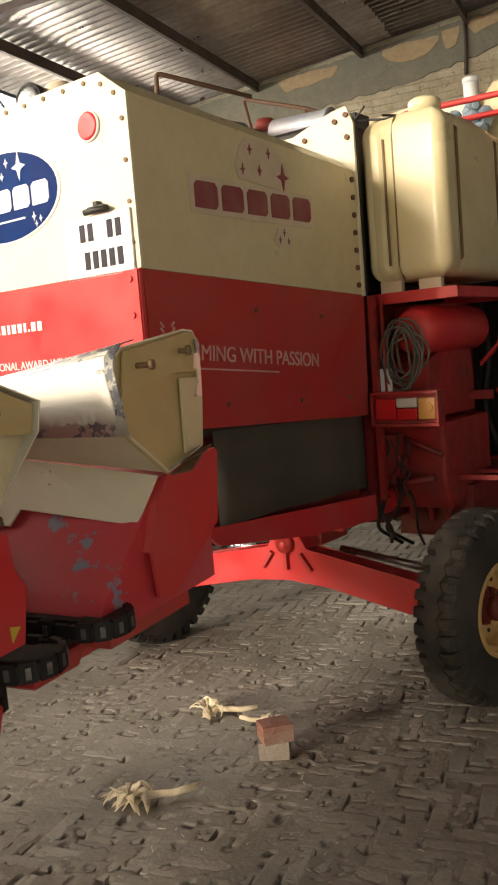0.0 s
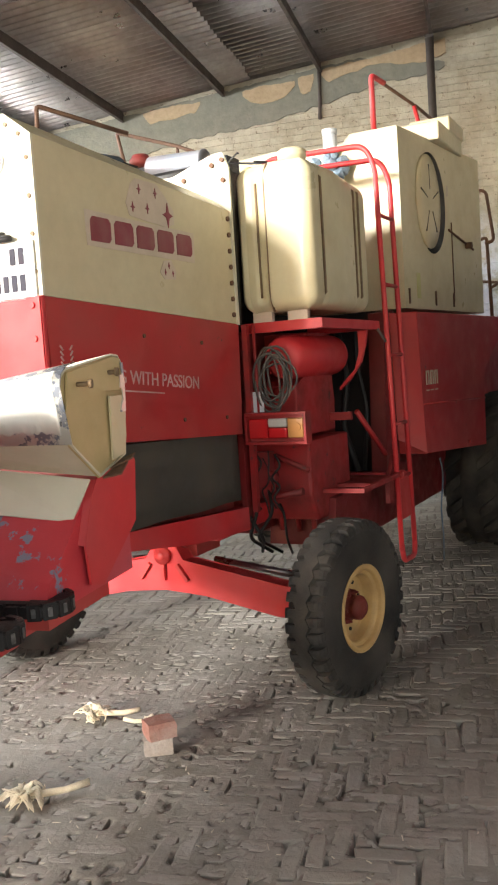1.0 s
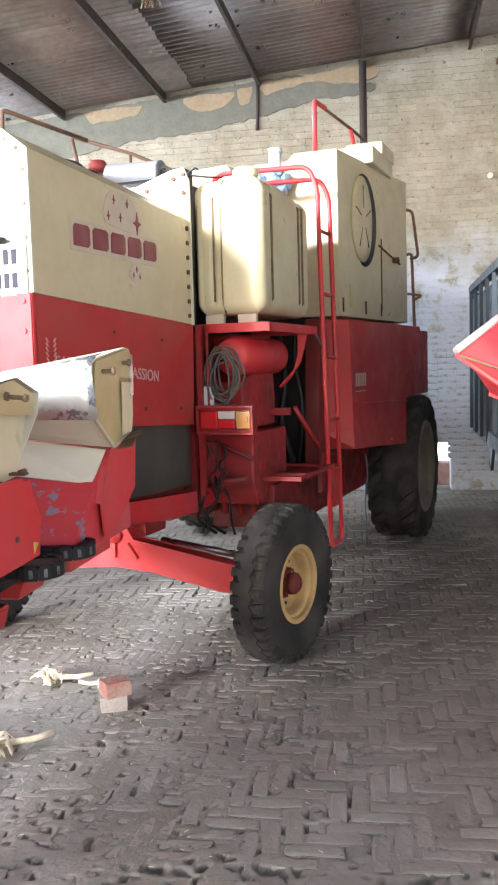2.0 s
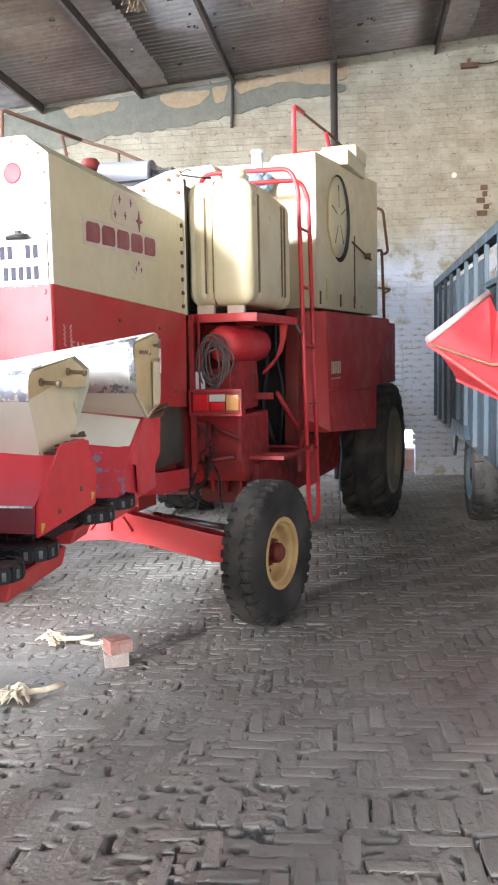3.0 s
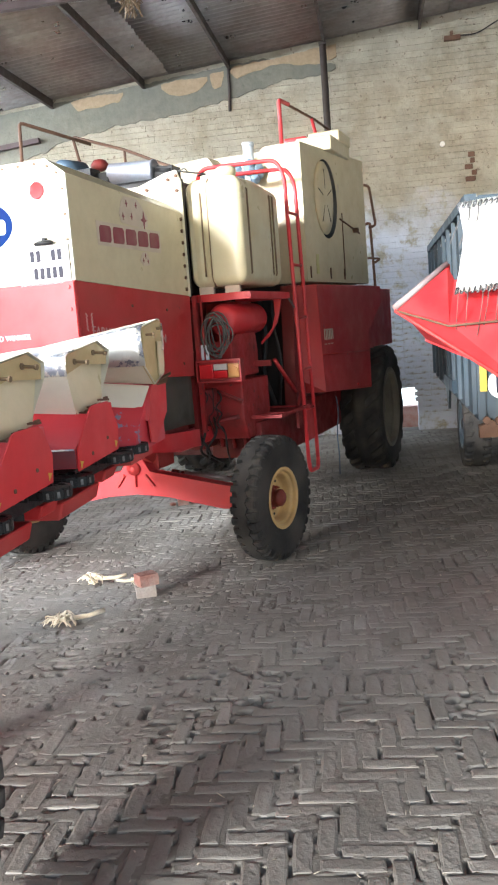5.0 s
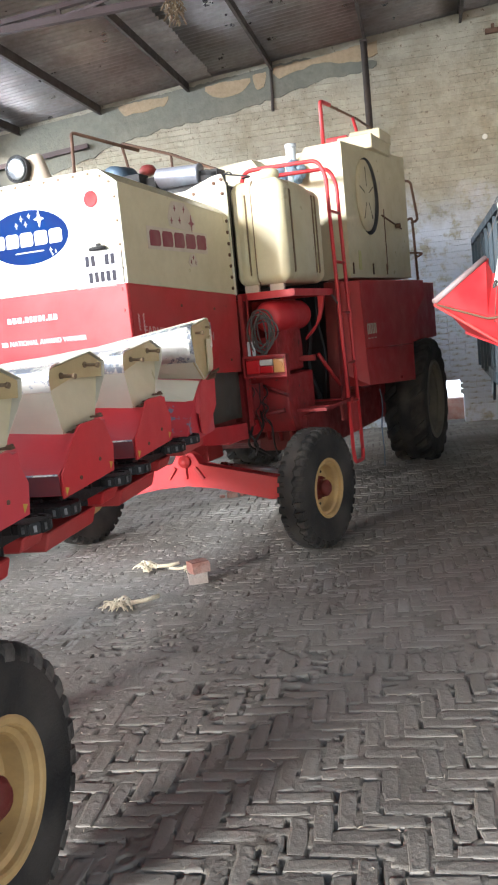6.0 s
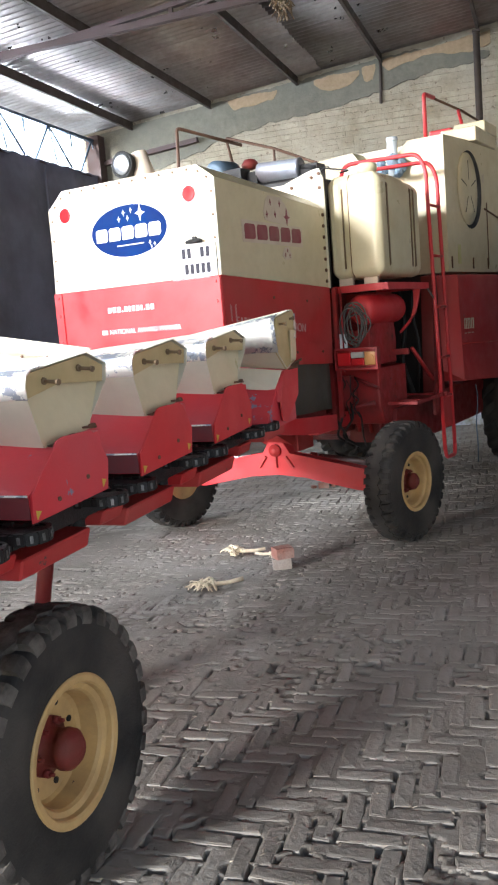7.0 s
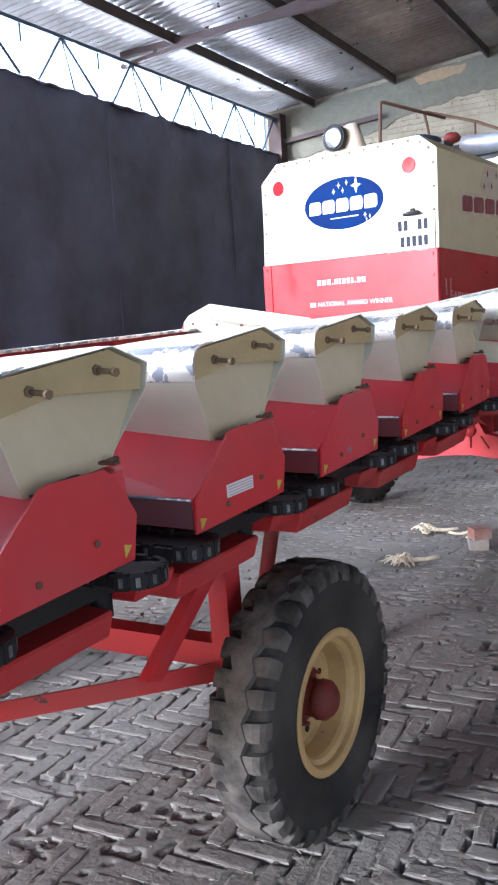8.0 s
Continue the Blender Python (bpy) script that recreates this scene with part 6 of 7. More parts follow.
# trough, auger, back and end sheets
bm = bmesh.new()
box(bm, -2.0, -1.05, -2.6, 1.95, 0.98, 1.03)
box(bm, -2.03, -2.0, -2.6, 1.95, 0.98, 1.53)
box(bm, -2.08, -2.0, -2.6, 1.95, 1.515, 1.57)
trough = hpart("trough", bm, RED_DULL, "red auger trough and back sheet")
bm = bmesh.new()
box(bm, -2.0, -1.93, -2.6, 1.9, 1.56, 1.575)
hpart("trough_edge", bm, STEEL, "worn steel edge of the back sheet", trough)
bm = bmesh.new()
cyl(bm, (-1.52, -2.5, 1.25), (-1.52, 1.9, 1.25), 0.12, 18)
for i in range(150):
    a0 = i * 0.42
    y0, y1 = -2.45 + i * 0.0285, -2.45 + (i + 1) * 0.0285
    c0, s0, c1, s1 = math.cos(a0), math.sin(a0), math.cos(a0 + 0.42), math.sin(a0 + 0.42)
    vs = [bm.verts.new(v) for v in ((-1.52 + 0.12 * c0, y0, 1.25 + 0.12 * s0), (-1.52 + 0.22 * c0, y0, 1.25 + 0.22 * s0), (-1.52 + 0.22 * c1, y1, 1.25 + 0.22 * s1), (-1.52 + 0.12 * c1, y1, 1.25 + 0.12 * s1))]
    bm.faces.new(vs)
hpart("auger", bm, DARK, "dark cross auger", trough)
bm = bmesh.new()
prism(bm, [(-2.02, 1.61), (-1.98, 1.65), (-1.825, 1.71), (-1.17, 1.595), (-1.1, 1.45), (-1.1, 1.52), (-2.02, 1.52)], "y", 1.86, 1.875)
es = hpart("end_sheet", bm, CREAM_PALE, "cream top of the far end sheet")
bm = bmesh.new()
prism(bm, [(-2.06, 1.56), (-2.02, 1.612), (-1.1, 1.515), (-1.05, 0.98), (-2.06, 0.98)], "y", 1.875, 1.89)
hpart("end_lower", bm, RED, "red lower end sheet", es)
bm = bmesh.new()
for i in range(5):
    cyl(bm, (-1.95 + 0.17 * i, 1.852, 1.60 - 0.012 * i), (-1.95 + 0.17 * i, 1.866, 1.60 - 0.012 * i), 0.009, 6)
hpart("rivet", bm, RUST, "", es)

# trolley: axle, legs, braces, wheels
bm = bmesh.new()
box(bm, -1.08, -0.98, -2.5, 1.85, 0.9, 1.02)
bevelled(bm, 0.01, 1)
trolley = hpart("trolley_beam", bm, RED, "red main beam under the header")
for qa in (-0.22, -2.1):
    bm = bmesh.new()
    box(bm, -0.46, -0.39, qa - 0.04, qa + 0.04, 0.44, 0.98)
    prism(bm, [(qa - 0.42, 0.7), (qa - 0.36, 0.68), (qa + 0.0, 0.93), (qa + 0.0, 1.0)], "x", -0.45, -0.41)
    hpart("leg", bm, RED, "red trolley leg with a diagonal brace", trolley)
bm = bmesh.new()
prism(bm, [(-2.4, 0.6), (-0.38, 0.655), (-0.36, 0.575), (-2.4, 0.5)], "y", -0.25, -0.17)
hpart("axle_beam", bm, RED, "red trolley axle beam", trolley)
bm = bmesh.new()
vs = prism(bm, [(-0.035, -0.03), (0.03, -0.03), (0.03, -0.022), (-0.027, -0.022), (-0.027, 0.03), (-0.035, 0.03)], "x", -2.4, 0.0)
bmesh.ops.transform(bm, matrix=pose(-0.44, -0.27, 0.585, 0, 0, 47.5), verts=vs)
hpart("drawbar", bm, RED_DULL, "red drawbar under the header", trolley)
bm = bmesh.new()
cyl(bm, (-0.9, 1.0, 1.0), (-0.98, 0.86, 0.3), 0.035, 10)
box(bm, -1.05, -0.91, 0.8, 0.92, 0.0, 0.3)
hpart("stand", bm, DARK_RED, "dark red stand post", trolley)
bm = bmesh.new()
cyl(bm, (-0.5, -0.1, 0.44), (-0.22, -0.1, 0.44), 0.035, 12)
box(bm, -0.46, -0.39, -0.3, -0.06, 0.38, 0.5)
hpart("stub_axle", bm, DARK, "", trolley)
wheel(header, pose(-0.225, -0.085, 0.445, 0, 0, -0.5), 0.445, 0.2, 0.213, 30, dish=0.115, hub_out=0.13)
wheel(header, pose(-2.35, -0.085, 0.445, 0, 0, 183.4), 0.445, 0.2, 0.213, 30, dish=0.115, hub_out=0.13)

# ---- trailer beyond ----
trailer = thing("farm_trailer", "grey-blue steel farm trailer with high ribbed sides", "trailer", pose(1.25, 5.4, 0))


def tpart(name, bm, material_, label="", parent=None):
    return part(name, bm, material_, parent or trailer, label)


bm = bmesh.new()
prism(bm, [(0.0, 0.86), (0.9, 0.86), (0.9, 1.9), (0.0, 1.9)], "x", 0.0, 0.03)
prism(bm, [(0.9, 0.86), (5.2, 0.86), (5.2, 2.42), (0.9, 2.42)], "x", 0.0, 0.03)
side = tpart("side_wall", bm, TRAILER, "grey-blue ribbed trailer side")
for i in range(9):
    y = 0.02 + 0.64 * i
    bm = bmesh.new()
    box(bm, -0.035, 0.0, y, y + 0.06, 0.84, 2.5)
    tpart("rib", bm, TRAILER, "", side)
bm = bmesh.new()
box(bm, -0.04, 0.05, -0.02, 5.22, 2.5, 2.58)
box(bm, -0.03, 0.02, 0.0, 0.9, 2.16, 2.2)
box(bm, -0.03, 0.02, 0.0, 0.9, 1.88, 1.93)
tpart("top_rail", bm, TRAILER, "", side)
bm = bmesh.new()
box(bm, 2.05, 2.08, 0.0, 5.2, 0.86, 2.5)
box(bm, 0.0, 2.08, 5.17, 5.2, 0.86, 2.5)
tpart("far_walls", bm, TRAILER, "")
bm = bmesh.new()
box(bm, 0.0, 2.08, 0.0, 5.2, 0.8, 0.86)
box(bm, 0.3, 0.4, 0.0, 5.2, 0.6, 0.8)
box(bm, 1.6, 1.7, 0.0, 5.2, 0.6, 0.8)
tpart("bed", bm, TRAILER, "trailer bed and chassis beams")
bm = bmesh.new()
box(bm, 0.06, 2.05, -0.03, 0.0, 0.86, 1.9)
gate = tpart("tail_gate", bm, TRAILER, "grey-blue tail gate")
bm = bmesh.new()
box(bm, 0.0, 0.06, -0.05, 0.0, 0.8, 2.55)
box(bm, 0.06, 2.0, -0.05, -0.03, 2.46, 2.56)
tpart("gate_post", bm, TRAILER, "", gate)
bm = bmesh.new()
box(bm, 0.02, 0.075, -0.056, -0.05, 1.03, 1.26)
tpart("yellow_tape", bm, YELLOW, "yellow reflective strip", gate)
bm = bmesh.new()
lathe(bm, [(0.12, 0.0), (0.12, 0.004)], 26, pose(0.2, -0.03, 1.08, 0, 0, -90))
disc = tpart("white_disc", bm, WHITE, "white painted disc", gate)
written("disc_letter", "B", 0.2, INK, gate, pose(0.135, -0.036, 1.01, 90, 0, 0))
bm = bmesh.new()
for x, z in ((0.06, 0.8), (0.1, 0.77), (0.16, 0.79), (0.05, 0.74)):
    cyl(bm, (x, -0.1, z), (x, 0.02, z), 0.03, 10)
box(bm, 0.0, 2.0, -0.08, 0.0, 0.66, 0.76)
tpart("coupling_part", bm, RUST, "rusty coupling part", gate)
for x, turn in ((0.2, 180), (1.85, 0)):
    wheel(trailer, pose(x, 2.36, 0.46, 0, 0, turn), 0.46, 0.28, 0.24, 26, rim_mat=TRAILER, hub_mat=DARK, dish=0.08, tread_mat=RUBBER)
bm = bmesh.new()
cyl(bm, (0.2, 2.36, 0.46), (1.85, 2.36, 0.46), 0.05, 12)
box(bm, 0.28, 0.42, 2.2, 2.52, 0.42, 0.62)
box(bm, 1.58, 1.72, 2.2, 2.52, 0.42, 0.62)
tpart("axle", bm, DARK, "dark trailer axle and springs")
bm = bmesh.new()
prism(bm, [(2.9, 0.86), (3.4, 0.86), (3.3, 0.62), (3.15, 0.55)], "x", 0.0, 0.03)
prism(bm, [(1.75, 0.86), (3.0, 0.86), (2.85, 0.98), (1.9, 0.98)], "x", -0.05, 0.25)
tpart("mudguard", bm, TRAILER, "", side)

# ---- red reaper head with a cloth over its reel ----
reaper = thing("reaper_head", "bright red sheet-metal reaper head on a stand", "reaper", pose(0, 0, 0))
bm = bmesh.new()
A, B, C, D = (0.605, 3.82, 1.73), (0.95, 4.02, 1.985), (0.99, 4.0, 1.885), (0.925, 3.74, 1.615)
sheet(bm, [A, D, (2.4, 3.8, 1.66), (2.4, 4.05, 1.86), C, B], 0.02)
sheet(bm, [A, (0.67, 3.82, 1.69), (1.13, 3.86, 1.345), (1.6, 3.9, 1.0), (2.4, 3.9, 0.95), (2.4, 3.8, 1.655), D], 0.02)
sheet(bm, [B, C, (2.4, 4.05, 1.86), (2.4, 4.6, 1.6), (0.98, 4.5, 1.6)], 0.02)
sheet(bm, [A, B, (0.98, 4.5, 1.6), (0.8, 4.3, 1.5), (1.13, 3.9, 1.34)], 0.02)
shell = part("nose", bm, RED, reaper, "pointed bright red nose sheet with folded edges")
bm = bmesh.new()
tube(bm, [(0.6, 3.81, 1.735), (0.95, 4.02, 1.99)], 0.02, 8)
part("edge_roll", bm, PALE_EDGE, shell, "pale grey upper edge")
bm = bmesh.new()
tube(bm, [(0.6, 3.81, 1.72), (1.13, 3.85, 1.335), (1.6, 3.89, 0.99)], 0.012, 8)
part("edge_roll", bm, RED_DULL, shell, "dull rolled edge")
bm = bmesh.new()
tube(bm, [(0.615, 3.8, 1.715), (0.92, 3.725, 1.6), (2.4, 3.785, 1.64)], 0.008, 8)
part("seam", bm, RUST, shell)
bm = bmesh.new()
for x in (1.75, 2.3):
    cyl(bm, (x, 4.1, 0), (x, 4.1, 1.7), 0.035, 10)
    box(bm, x - 0.1, x + 0.1, 4.0, 4.2, 0, 0.02)
part("stand_leg", bm, RED_DULL, reaper, "red stand leg")

bm = bmesh.new()
nx, nz = 46, 26
rows = []
for i in range(nx + 1):
    s = i / nx
    row = []
    for k in range(nz + 1):
        t = k / nz
        left = 0.975 + 0.075 * min(1, t * 1.6)
        x = left + (2.45 - left) * s
        z = 1.80 + 0.03 * s + (0.57 + 0.04 * noise.noise(Vector((x * 2, 1, 0)))) * t
        y = 3.78 + 0.42 * t ** 1.6 + 0.03 * math.sin(x * 16 + t * 2.5) * (1 - t * 0.6) + 0.03 * noise.noise(Vector((x * 3, z * 3, 4)))
        row.append(bm.verts.new((x, y - 0.06 * math.sin(math.pi * t), z)))
    rows.append(row)
for a, b in zip(rows, rows[1:]):
    for k in range(nz):
        bm.faces.new((a[k], b[k], b[k + 1], a[k + 1])).smooth = True
cover = single("cloth_cover", bm, CLOTH, "white cloth draped over the red reaper head", "cloth")
cover.modifiers.new("thickness", "SOLIDIFY").thickness = 0.01
for z0, n, x0, yy in ((1.81, 44, 0.98, 3.75), (2.36, 40, 1.05, 4.12)):
    bm = bmesh.new()
    for i in range(n):
        x = x0 + 0.033 * i
        tube(bm, [(x + 0.012 * math.sin(j * 0.9), yy + 0.02 * math.cos(j * 0.9), z0 + 0.0008 * i + 0.022 * math.sin(j * 0.9 + 0.6)) for j in range(7)], 0.006, 5, closed=True)
    part("ring_hem", bm, LINK, cover, "hem of wire rings and cord")
bm = bmesh.new()
rng = random.Random(4)
for i in range(12):
    x = 1.0 + 0.06 * i + rng.uniform(-0.02, 0.02)
    tube(bm, [(x, 3.74, 1.8), (x - 0.01, 3.735, 1.72), (x - 0.02 - rng.uniform(0, 0.03), 3.75, 1.62 - rng.uniform(0, 0.12))], 0.003, 4)
for i in range(9):
    x = 1.06 + 0.055 * i
    tube(bm, [(x, 4.1, 2.34), (x - 0.02, 4.0, 2.26), (x - 0.05 - rng.uniform(0, 0.05), 3.9, 2.14 - rng.uniform(0, 0.06))], 0.003, 4)
part("cord", bm, WIRE, cover, "thin grey wire tine")

# ---- loose things on the floor ----
def half_brick(name, m, mat_, label, seed):
    r2 = random.Random(seed)
    b2 = bmesh.new()
    box(b2, -0.066, 0.066, -0.052, 0.052, 0, 0.078)
    bmesh.ops.subdivide_edges(b2, edges=list(b2.edges), cuts=2, use_grid_fill=True)
    for v in b2.verts:
        k = sum((abs(v.co.x) > 0.063, abs(v.co.y) > 0.048, v.co.z < 0.001 or v.co.z > 0.077))
        v.co *= 1 - (0.05 if k == 3 else 0.025 if k == 2 else 0) * r2.uniform(0.4, 1.6)
        v.co += Vector((r2.uniform(-1, 1), r2.uniform(-1, 1), r2.uniform(-0.5, 0.5) if v.co.z > 0.01 else 0)) * 0.002
    return single(name, b2, mat_, label, "brick", m, "bricks stacked on the floor")


half_brick("loose_brick", pose(-1.1, 3.53, 0.002, 0, 0, 22), LOOSE_GREY, "grey mortar-coated broken brick on the floor", 1)
half_brick("loose_brick", pose(-1.085, 3.52, 0.079, 0, 0, 40), LOOSE_BRICK, "red broken brick on top of another", 2)


for i, (x_, y_, t_, k_) in enumerate(((-1.5, 6.38, 20, 0.8), (-1.4, 6.44, 70, 0.45), (-1.6, 6.36, 130, 0.4))):
    bit = half_brick("brick_rubble", pose(x_, y_, 0.0, 0, 0, t_) @ Matrix.Diagonal((k_, k_, k_ * 0.9, 1)), LOOSE_BRICK, "small broken piece of red brick under the axle", 11 + i)
    tagged(bit, group="brick rubble under the axle")


def husk(x, y, turn, size, seed):
    """A bunch of curled dry leaves round a bent stalk."""
    r2 = random.Random(seed)
    root = thing("maize_husk", "dry pale maize husk with torn curled leaves on the floor", "husk", pose(x, y, 0, 0, 0, turn), "husks on the floor")
    b2 = bmesh.new()
    pts = [(-0.04 * size, 0, 0.03), (0.1 * size, 0.015, 0.034), (0.2 * size, 0.04, 0.034), (0.3 * size, 0.09 * size, 0.045)]
    tube(b2, pts, 0.017 * size, 7)
    for v in b2.verts:
        v.co.y += 0.004 * noise.noise(v.co * 40)
        v.co.z += 0.006 * noise.noise(v.co * 35 + Vector((3, 1, 2)))
    part("stalk", b2, HUSK, root, "pale dry stalk")
    for i in range(26):
        b2 = bmesh.new()
        a, ln = r2.uniform(1.0, 5.3) if i > 6 else r2.uniform(-0.6, 0.6), r2.uniform(0.07, 0.16) * size
        w, curl, lift = r2.uniform(0.01, 0.03) * size, r2.uniform(-1.8, 1.8), r2.uniform(0.005, 0.06) * size
        prev = None
        for j in range(8):
            s = j / 7
            d = a + curl * s
            c = Vector((0.02 + ln * s * math.cos(d), ln * s * math.sin(d), 0.018 + lift * math.sin(math.pi * s) + 0.006))
            side_ = Vector((-math.sin(d), math.cos(d), 0.5 * math.sin(s * 5 + i)))
            ww = w * r2.uniform(0.6, 1.1) * (math.sin(math.pi * min(1, s * 0.85 + 0.15)) + 0.08)
            row = [b2.verts.new(c - side_ * ww), b2.verts.new(c + Vector((0, 0, -0.006))), b2.verts.new(c + side_ * ww)]
            if prev:
                for q in (0, 1):
                    b2.faces.new((prev[q], prev[q + 1], row[q + 1], row[q])).smooth = True
            prev = row
        for v in b2.verts:
            v.co.z = max(v.co.z, 0.004)
        leaf = part("leaf", b2, HUSK, root)
        leaf.modifiers.new("thickness", "SOLIDIFY").thickness = 0.0015


husk(-1.58, 3.84, -8, 0.8, 31)
husk(-1.2, 3.78, 170, 0.55, 35)
husk(-1.5, 3.0, 12, 0.9, 33)

# ---- straw and chaff ----
rng = random.Random(17)
verts, faces = [], []
for i in range(1100):
    x, y = rng.gauss(-1.6, 1.3), rng.uniform(-0.6, 6.0)
    if i % 3 == 0:
        x, y = rng.uniform(-3.0, 2.6), rng.uniform(-0.8, 9.0)
    a, ln, w = rng.uniform(0, 6.28), rng.uniform(0.004, 0.013), rng.uniform(0.0015, 0.0035)
    if rng.random() < 0.06:
        ln, w = ln * 2.4, w * 0.8
    dx, dy = math.cos(a), math.sin(a)
    k = len(verts)
    z = 0.005
    verts += [(x - dx * ln - dy * w, y - dy * ln + dx * w, z), (x - dx * ln + dy * w, y - dy * ln - dx * w, z), (x + dx * ln + dy * w, y + dy * ln - dx * w, z + 0.003), (x + dx * ln - dy * w, y + dy * ln + dx * w, z + 0.003), (x, y, z + 0.004)]
    faces += [(k, k + 1, k + 4), (k + 1, k + 2, k + 4), (k + 2, k + 3, k + 4), (k + 3, k, k + 4)]
me = bpy.data.meshes.new("chaff")
me.from_pydata(verts, [], faces)
me.materials.append(LITTER)
tagged(new("chaff", me), "pale straw and chaff scattered over the bricks", "chaff", kind="stuff")

# ---- low ledge seen through the hole in the gable ----
bm = bmesh.new()
box(bm, -0.4, 1.4, 11.7, 11.95, -0.1, 0.27)
single("outer_ledge", bm, LOOSE_BRICK, "low brick ledge outside the wall", "ledge", kind="structure")

# ---- courses of the gable wall ----
rng = random.Random(23)
verts, faces = [], []
def wall_brick(x0, x1, z0, z1, out, side=1.0):
    k = len(verts)
    for y, e in ((10.96, 0.0), (out + 0.006, 0.0), (out, 0.006)):
        verts.extend([(x0 + e * side, y, z0 + e), (x1 - e * side, y, z0 + e), (x1 - e * side, y, z1 - e), (x0 + e * side, y, z1 - e)])
    for a in (0, 4):
        for j in range(4):
            faces.append((k + a + j, k + a + (j + 1) % 4, k + a + 4 + (j + 1) % 4, k + a + 4 + j))
    faces.append((k + 8, k + 9, k + 10, k + 11))
near = []
c, z = 0, 0.0
while z < 6.1:
    x = -6.1 + (0.12 if c % 2 else 0.0)
    while x < 4.4:
        w = rng.choice((0.235, 0.235, 0.235, 0.118))
        x1 = min(x + w, 4.4)
        ragged = 0.05 * noise.noise(Vector((c * 0.9, 3, 1)))
        inside = x1 > HOLE[0] and x < HOLE[1] + ragged - 0.02 * c * (c > 4) and z < HOLE[3] - 0.02
        if z + 0.08 < roof_z(x) + 0.05 and not inside:
            out = 10.929 + rng.uniform(-0.003, 0.003) + 0.012 * noise.noise(Vector((x * 1.7, z * 3.0, 4.0))) + (0.02 if rng.random() < 0.05 else 0)
            if 0.6 < x < 2.2 and 0.2 < z < 2.0 and len(near) < 180:
                near.append((x, x1 - 0.007, z + 0.002, z + 0.077, out))
            else:
                wall_brick(x - 0.002 + rng.uniform(0, 0.002), x1 + 0.002 - rng.uniform(0.0, 0.002), z + 0.001 + rng.uniform(-0.002, 0.003), z + 0.0815 - 0.012 * max(0.0, noise.noise(Vector((x * 1.1, c * 2.7, 9.0))) + 0.12) + rng.uniform(-0.002, 0.002), out, 0.15)
        x = x1
    z += 0.082
    c += 1
me = bpy.data.meshes.new("brick_courses")
me.from_pydata(verts, [], faces)
me.materials.append(WALL)
ob = new("brick_courses", me)
ob.parent = wall_north
tagged(ob, "whitewashed brick courses with raked joints", kind="stuff")
brick_meshes = {}
for x0, x1, z0, z1, out in near:
    w = round(x1 - x0, 2)
    if w not in brick_meshes:
        verts, faces = [], []
        wall_brick(-w / 2, w / 2, -0.035, 0.035, 0.0)
        verts = [(a, min(b, 0.03), c2) for a, b, c2 in verts]
        bme = bpy.data.meshes.new("brick")
        bme.from_pydata(verts, [], faces)
        bme.materials.append(WALL)
        brick_meshes[w] = bme
    ob = new("brick", brick_meshes[w])
    ob.parent = wall_north
    ob.location = ((x0 + x1) / 2, out, (z0 + z1) / 2)

# ---- herringbone floor of bricks on edge ----
U, TURN_F = 0.0785, radians(2.5)
BL, BW = 3 * U, U
cf, sf = math.cos(TURN_F), math.sin(TURN_F)
laid = []
def lay(cx, cy, along_x):
    x, y = cx * cf - cy * sf, cx * sf + cy * cf
    if -4.6 < x < 4.2 and -2.6 < y < 10.9:
        laid.append((x, y, TURN_F + (0 if along_x else math.pi / 2)))
SOLDIER = (1.98, 1.98 + BL)
for r in range(-60, 170):
    for m_ in range(-24, 24):
        cx, cy = (r + 6 * m_ + 1.5) * U, (r + 0.5) * U
        if not SOLDIER[0] - 0.04 < cy < SOLDIER[1] + 0.04:
            lay(cx, cy, True)
        cx, cy = (r + 0.5) * U, (r - 5 + 6 * m_ + 1.5) * U
        if abs(cx) < 7 and not SOLDIER[0] - 0.12 < cy < SOLDIER[1] + 0.12:
            lay(cx, cy, False)
for i in range(-60, 60):
    lay(i * U, (SOLDIER[0] + SOLDIER[1]) / 2, False)
rng = random.Random(41)
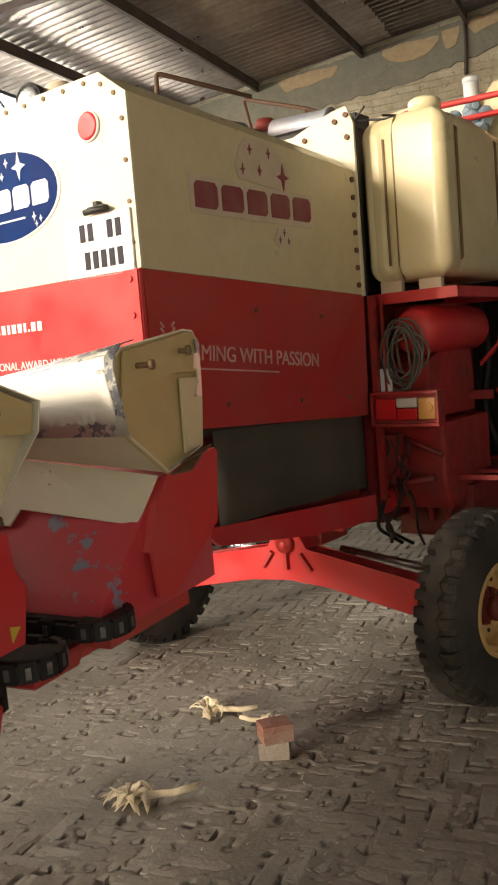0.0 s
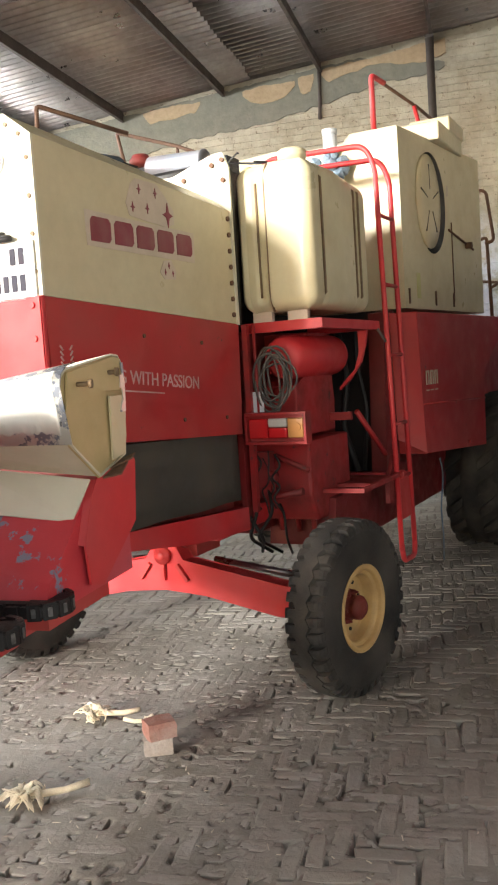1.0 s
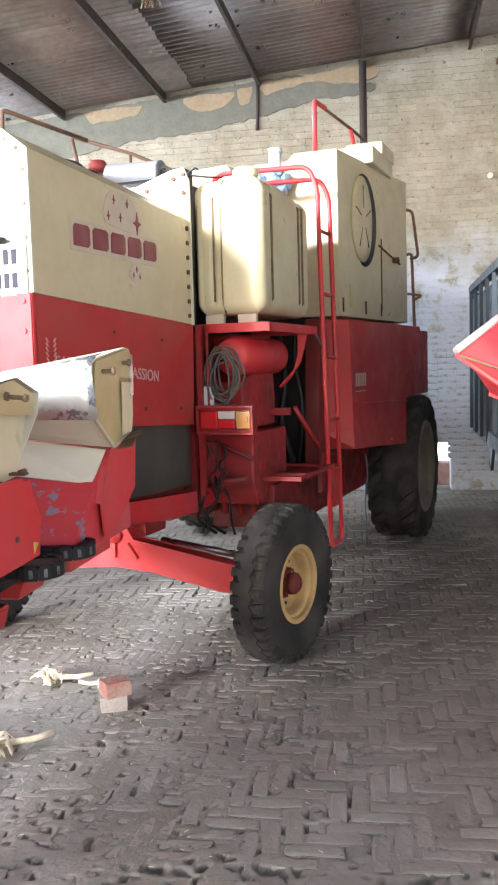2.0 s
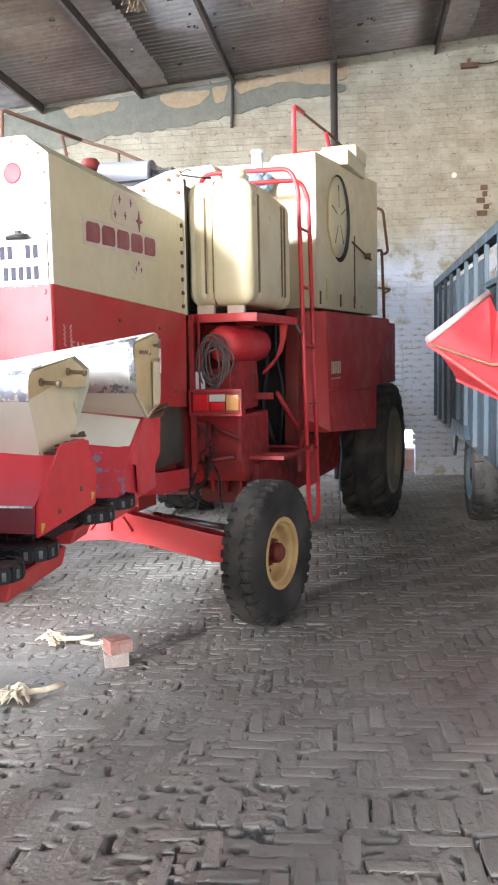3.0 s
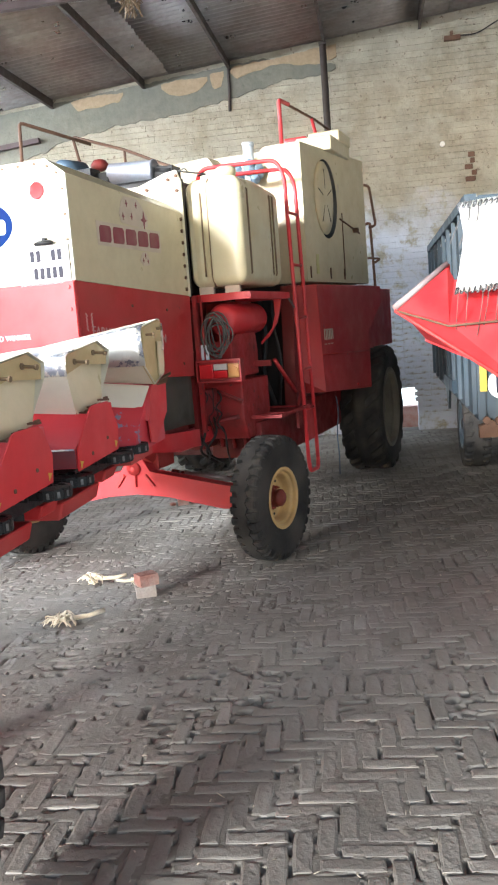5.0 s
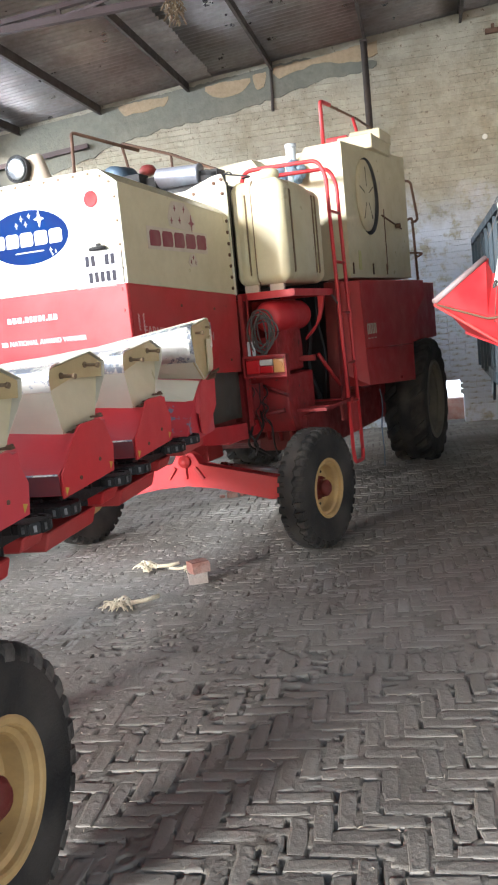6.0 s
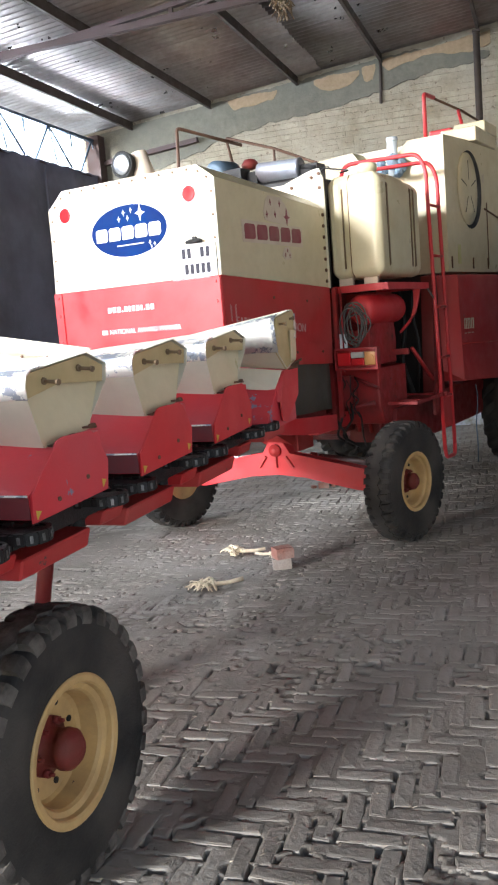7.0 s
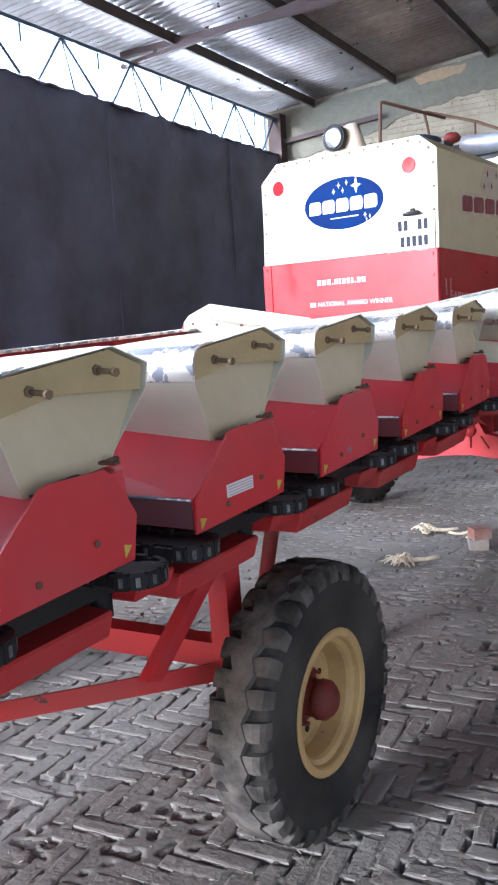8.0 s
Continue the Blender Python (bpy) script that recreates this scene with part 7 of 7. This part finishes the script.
def paver_points(seed):
    """A brick on edge with chipped ends and a lumpy worn top."""
    r2 = random.Random(seed)
    hx, hy = BL / 2 - 0.0035, BW / 2 - 0.0028
    ends = [r2.uniform(0, 0.013) for _ in range(4)]
    loop = [(-1, -1, 0), (-0.35, -1, 4), (0.3, -1, 4), (1, -1, 1), (1, 1, 2), (0.35, 1, 4), (-0.3, 1, 4), (-1, 1, 3)]
    pts = []
    wobs = [r2.uniform(0, 0.006) for _ in loop]
    for z, e in ((-0.04, 0.0), (-0.007, 0.0), (-0.003, 0.002), (0.0, 0.011)):
        for i, (sx, sy, c) in enumerate(loop):
            chip = ends[c] if c < 4 and z > -0.01 else 0
            wob = wobs[i] if z > -0.01 else 0
            pts.append((sx * (hx - (e + chip if abs(sx) == 1 else 0)), sy * (hy - e - chip * 0.4 - wob), z - (r2.uniform(0, 0.003) if z == 0 else 0)))
    fc = [(a + k, a + (k + 1) % 8, a + 8 + (k + 1) % 8, a + 8 + k) for a in (0, 8, 16) for k in range(8)] + [(24, 25, 30, 31), (25, 26, 29, 30), (26, 27, 28, 29)]
    return pts, fc
kinds = [paver_points(100 + i) for i in range(14)]
shared_meshes = []
for pts, fc in kinds:
    bme = bpy.data.meshes.new("brick")
    bme.from_pydata(pts, [], fc)
    bme.materials.append(PAVER)
    shared_meshes.append(bme)
verts, faces = [], []
singles = 0
for x, y, a in laid:
    kind_ = rng.randrange(14)
    z = lie(x, y) + rng.gauss(0.0, 0.0011)
    if rng.random() < 0.07:
        z -= 0.008
    tx, ty, tz = rng.gauss(0, 0.5), rng.gauss(0, 0.3), rng.gauss(0, 1.5)
    m_ = pose(x + rng.gauss(0, 0.002), y + rng.gauss(0, 0.002), z, tx, ty, math.degrees(a) + tz)
    if -1.15 < x < 1.05 and 0.5 < y < 2.75 and singles < 300:
        ob = new("brick", shared_meshes[kind_])
        ob.parent = floor
        ob.matrix_local = m_
        singles += 1
    else:
        k = len(verts)
        verts += [tuple(m_ @ Vector(p)) for p in kinds[kind_][0]]
        faces += [tuple(k + i for i in f) for f in kinds[kind_][1]]
me = bpy.data.meshes.new("brick_field")
me.from_pydata(verts, [], faces)
me.materials.append(PAVER_REST)
ob = new("brick_field", me)
ob.parent = floor
tagged(ob, "dusty herringbone bricks laid on edge", kind="stuff")
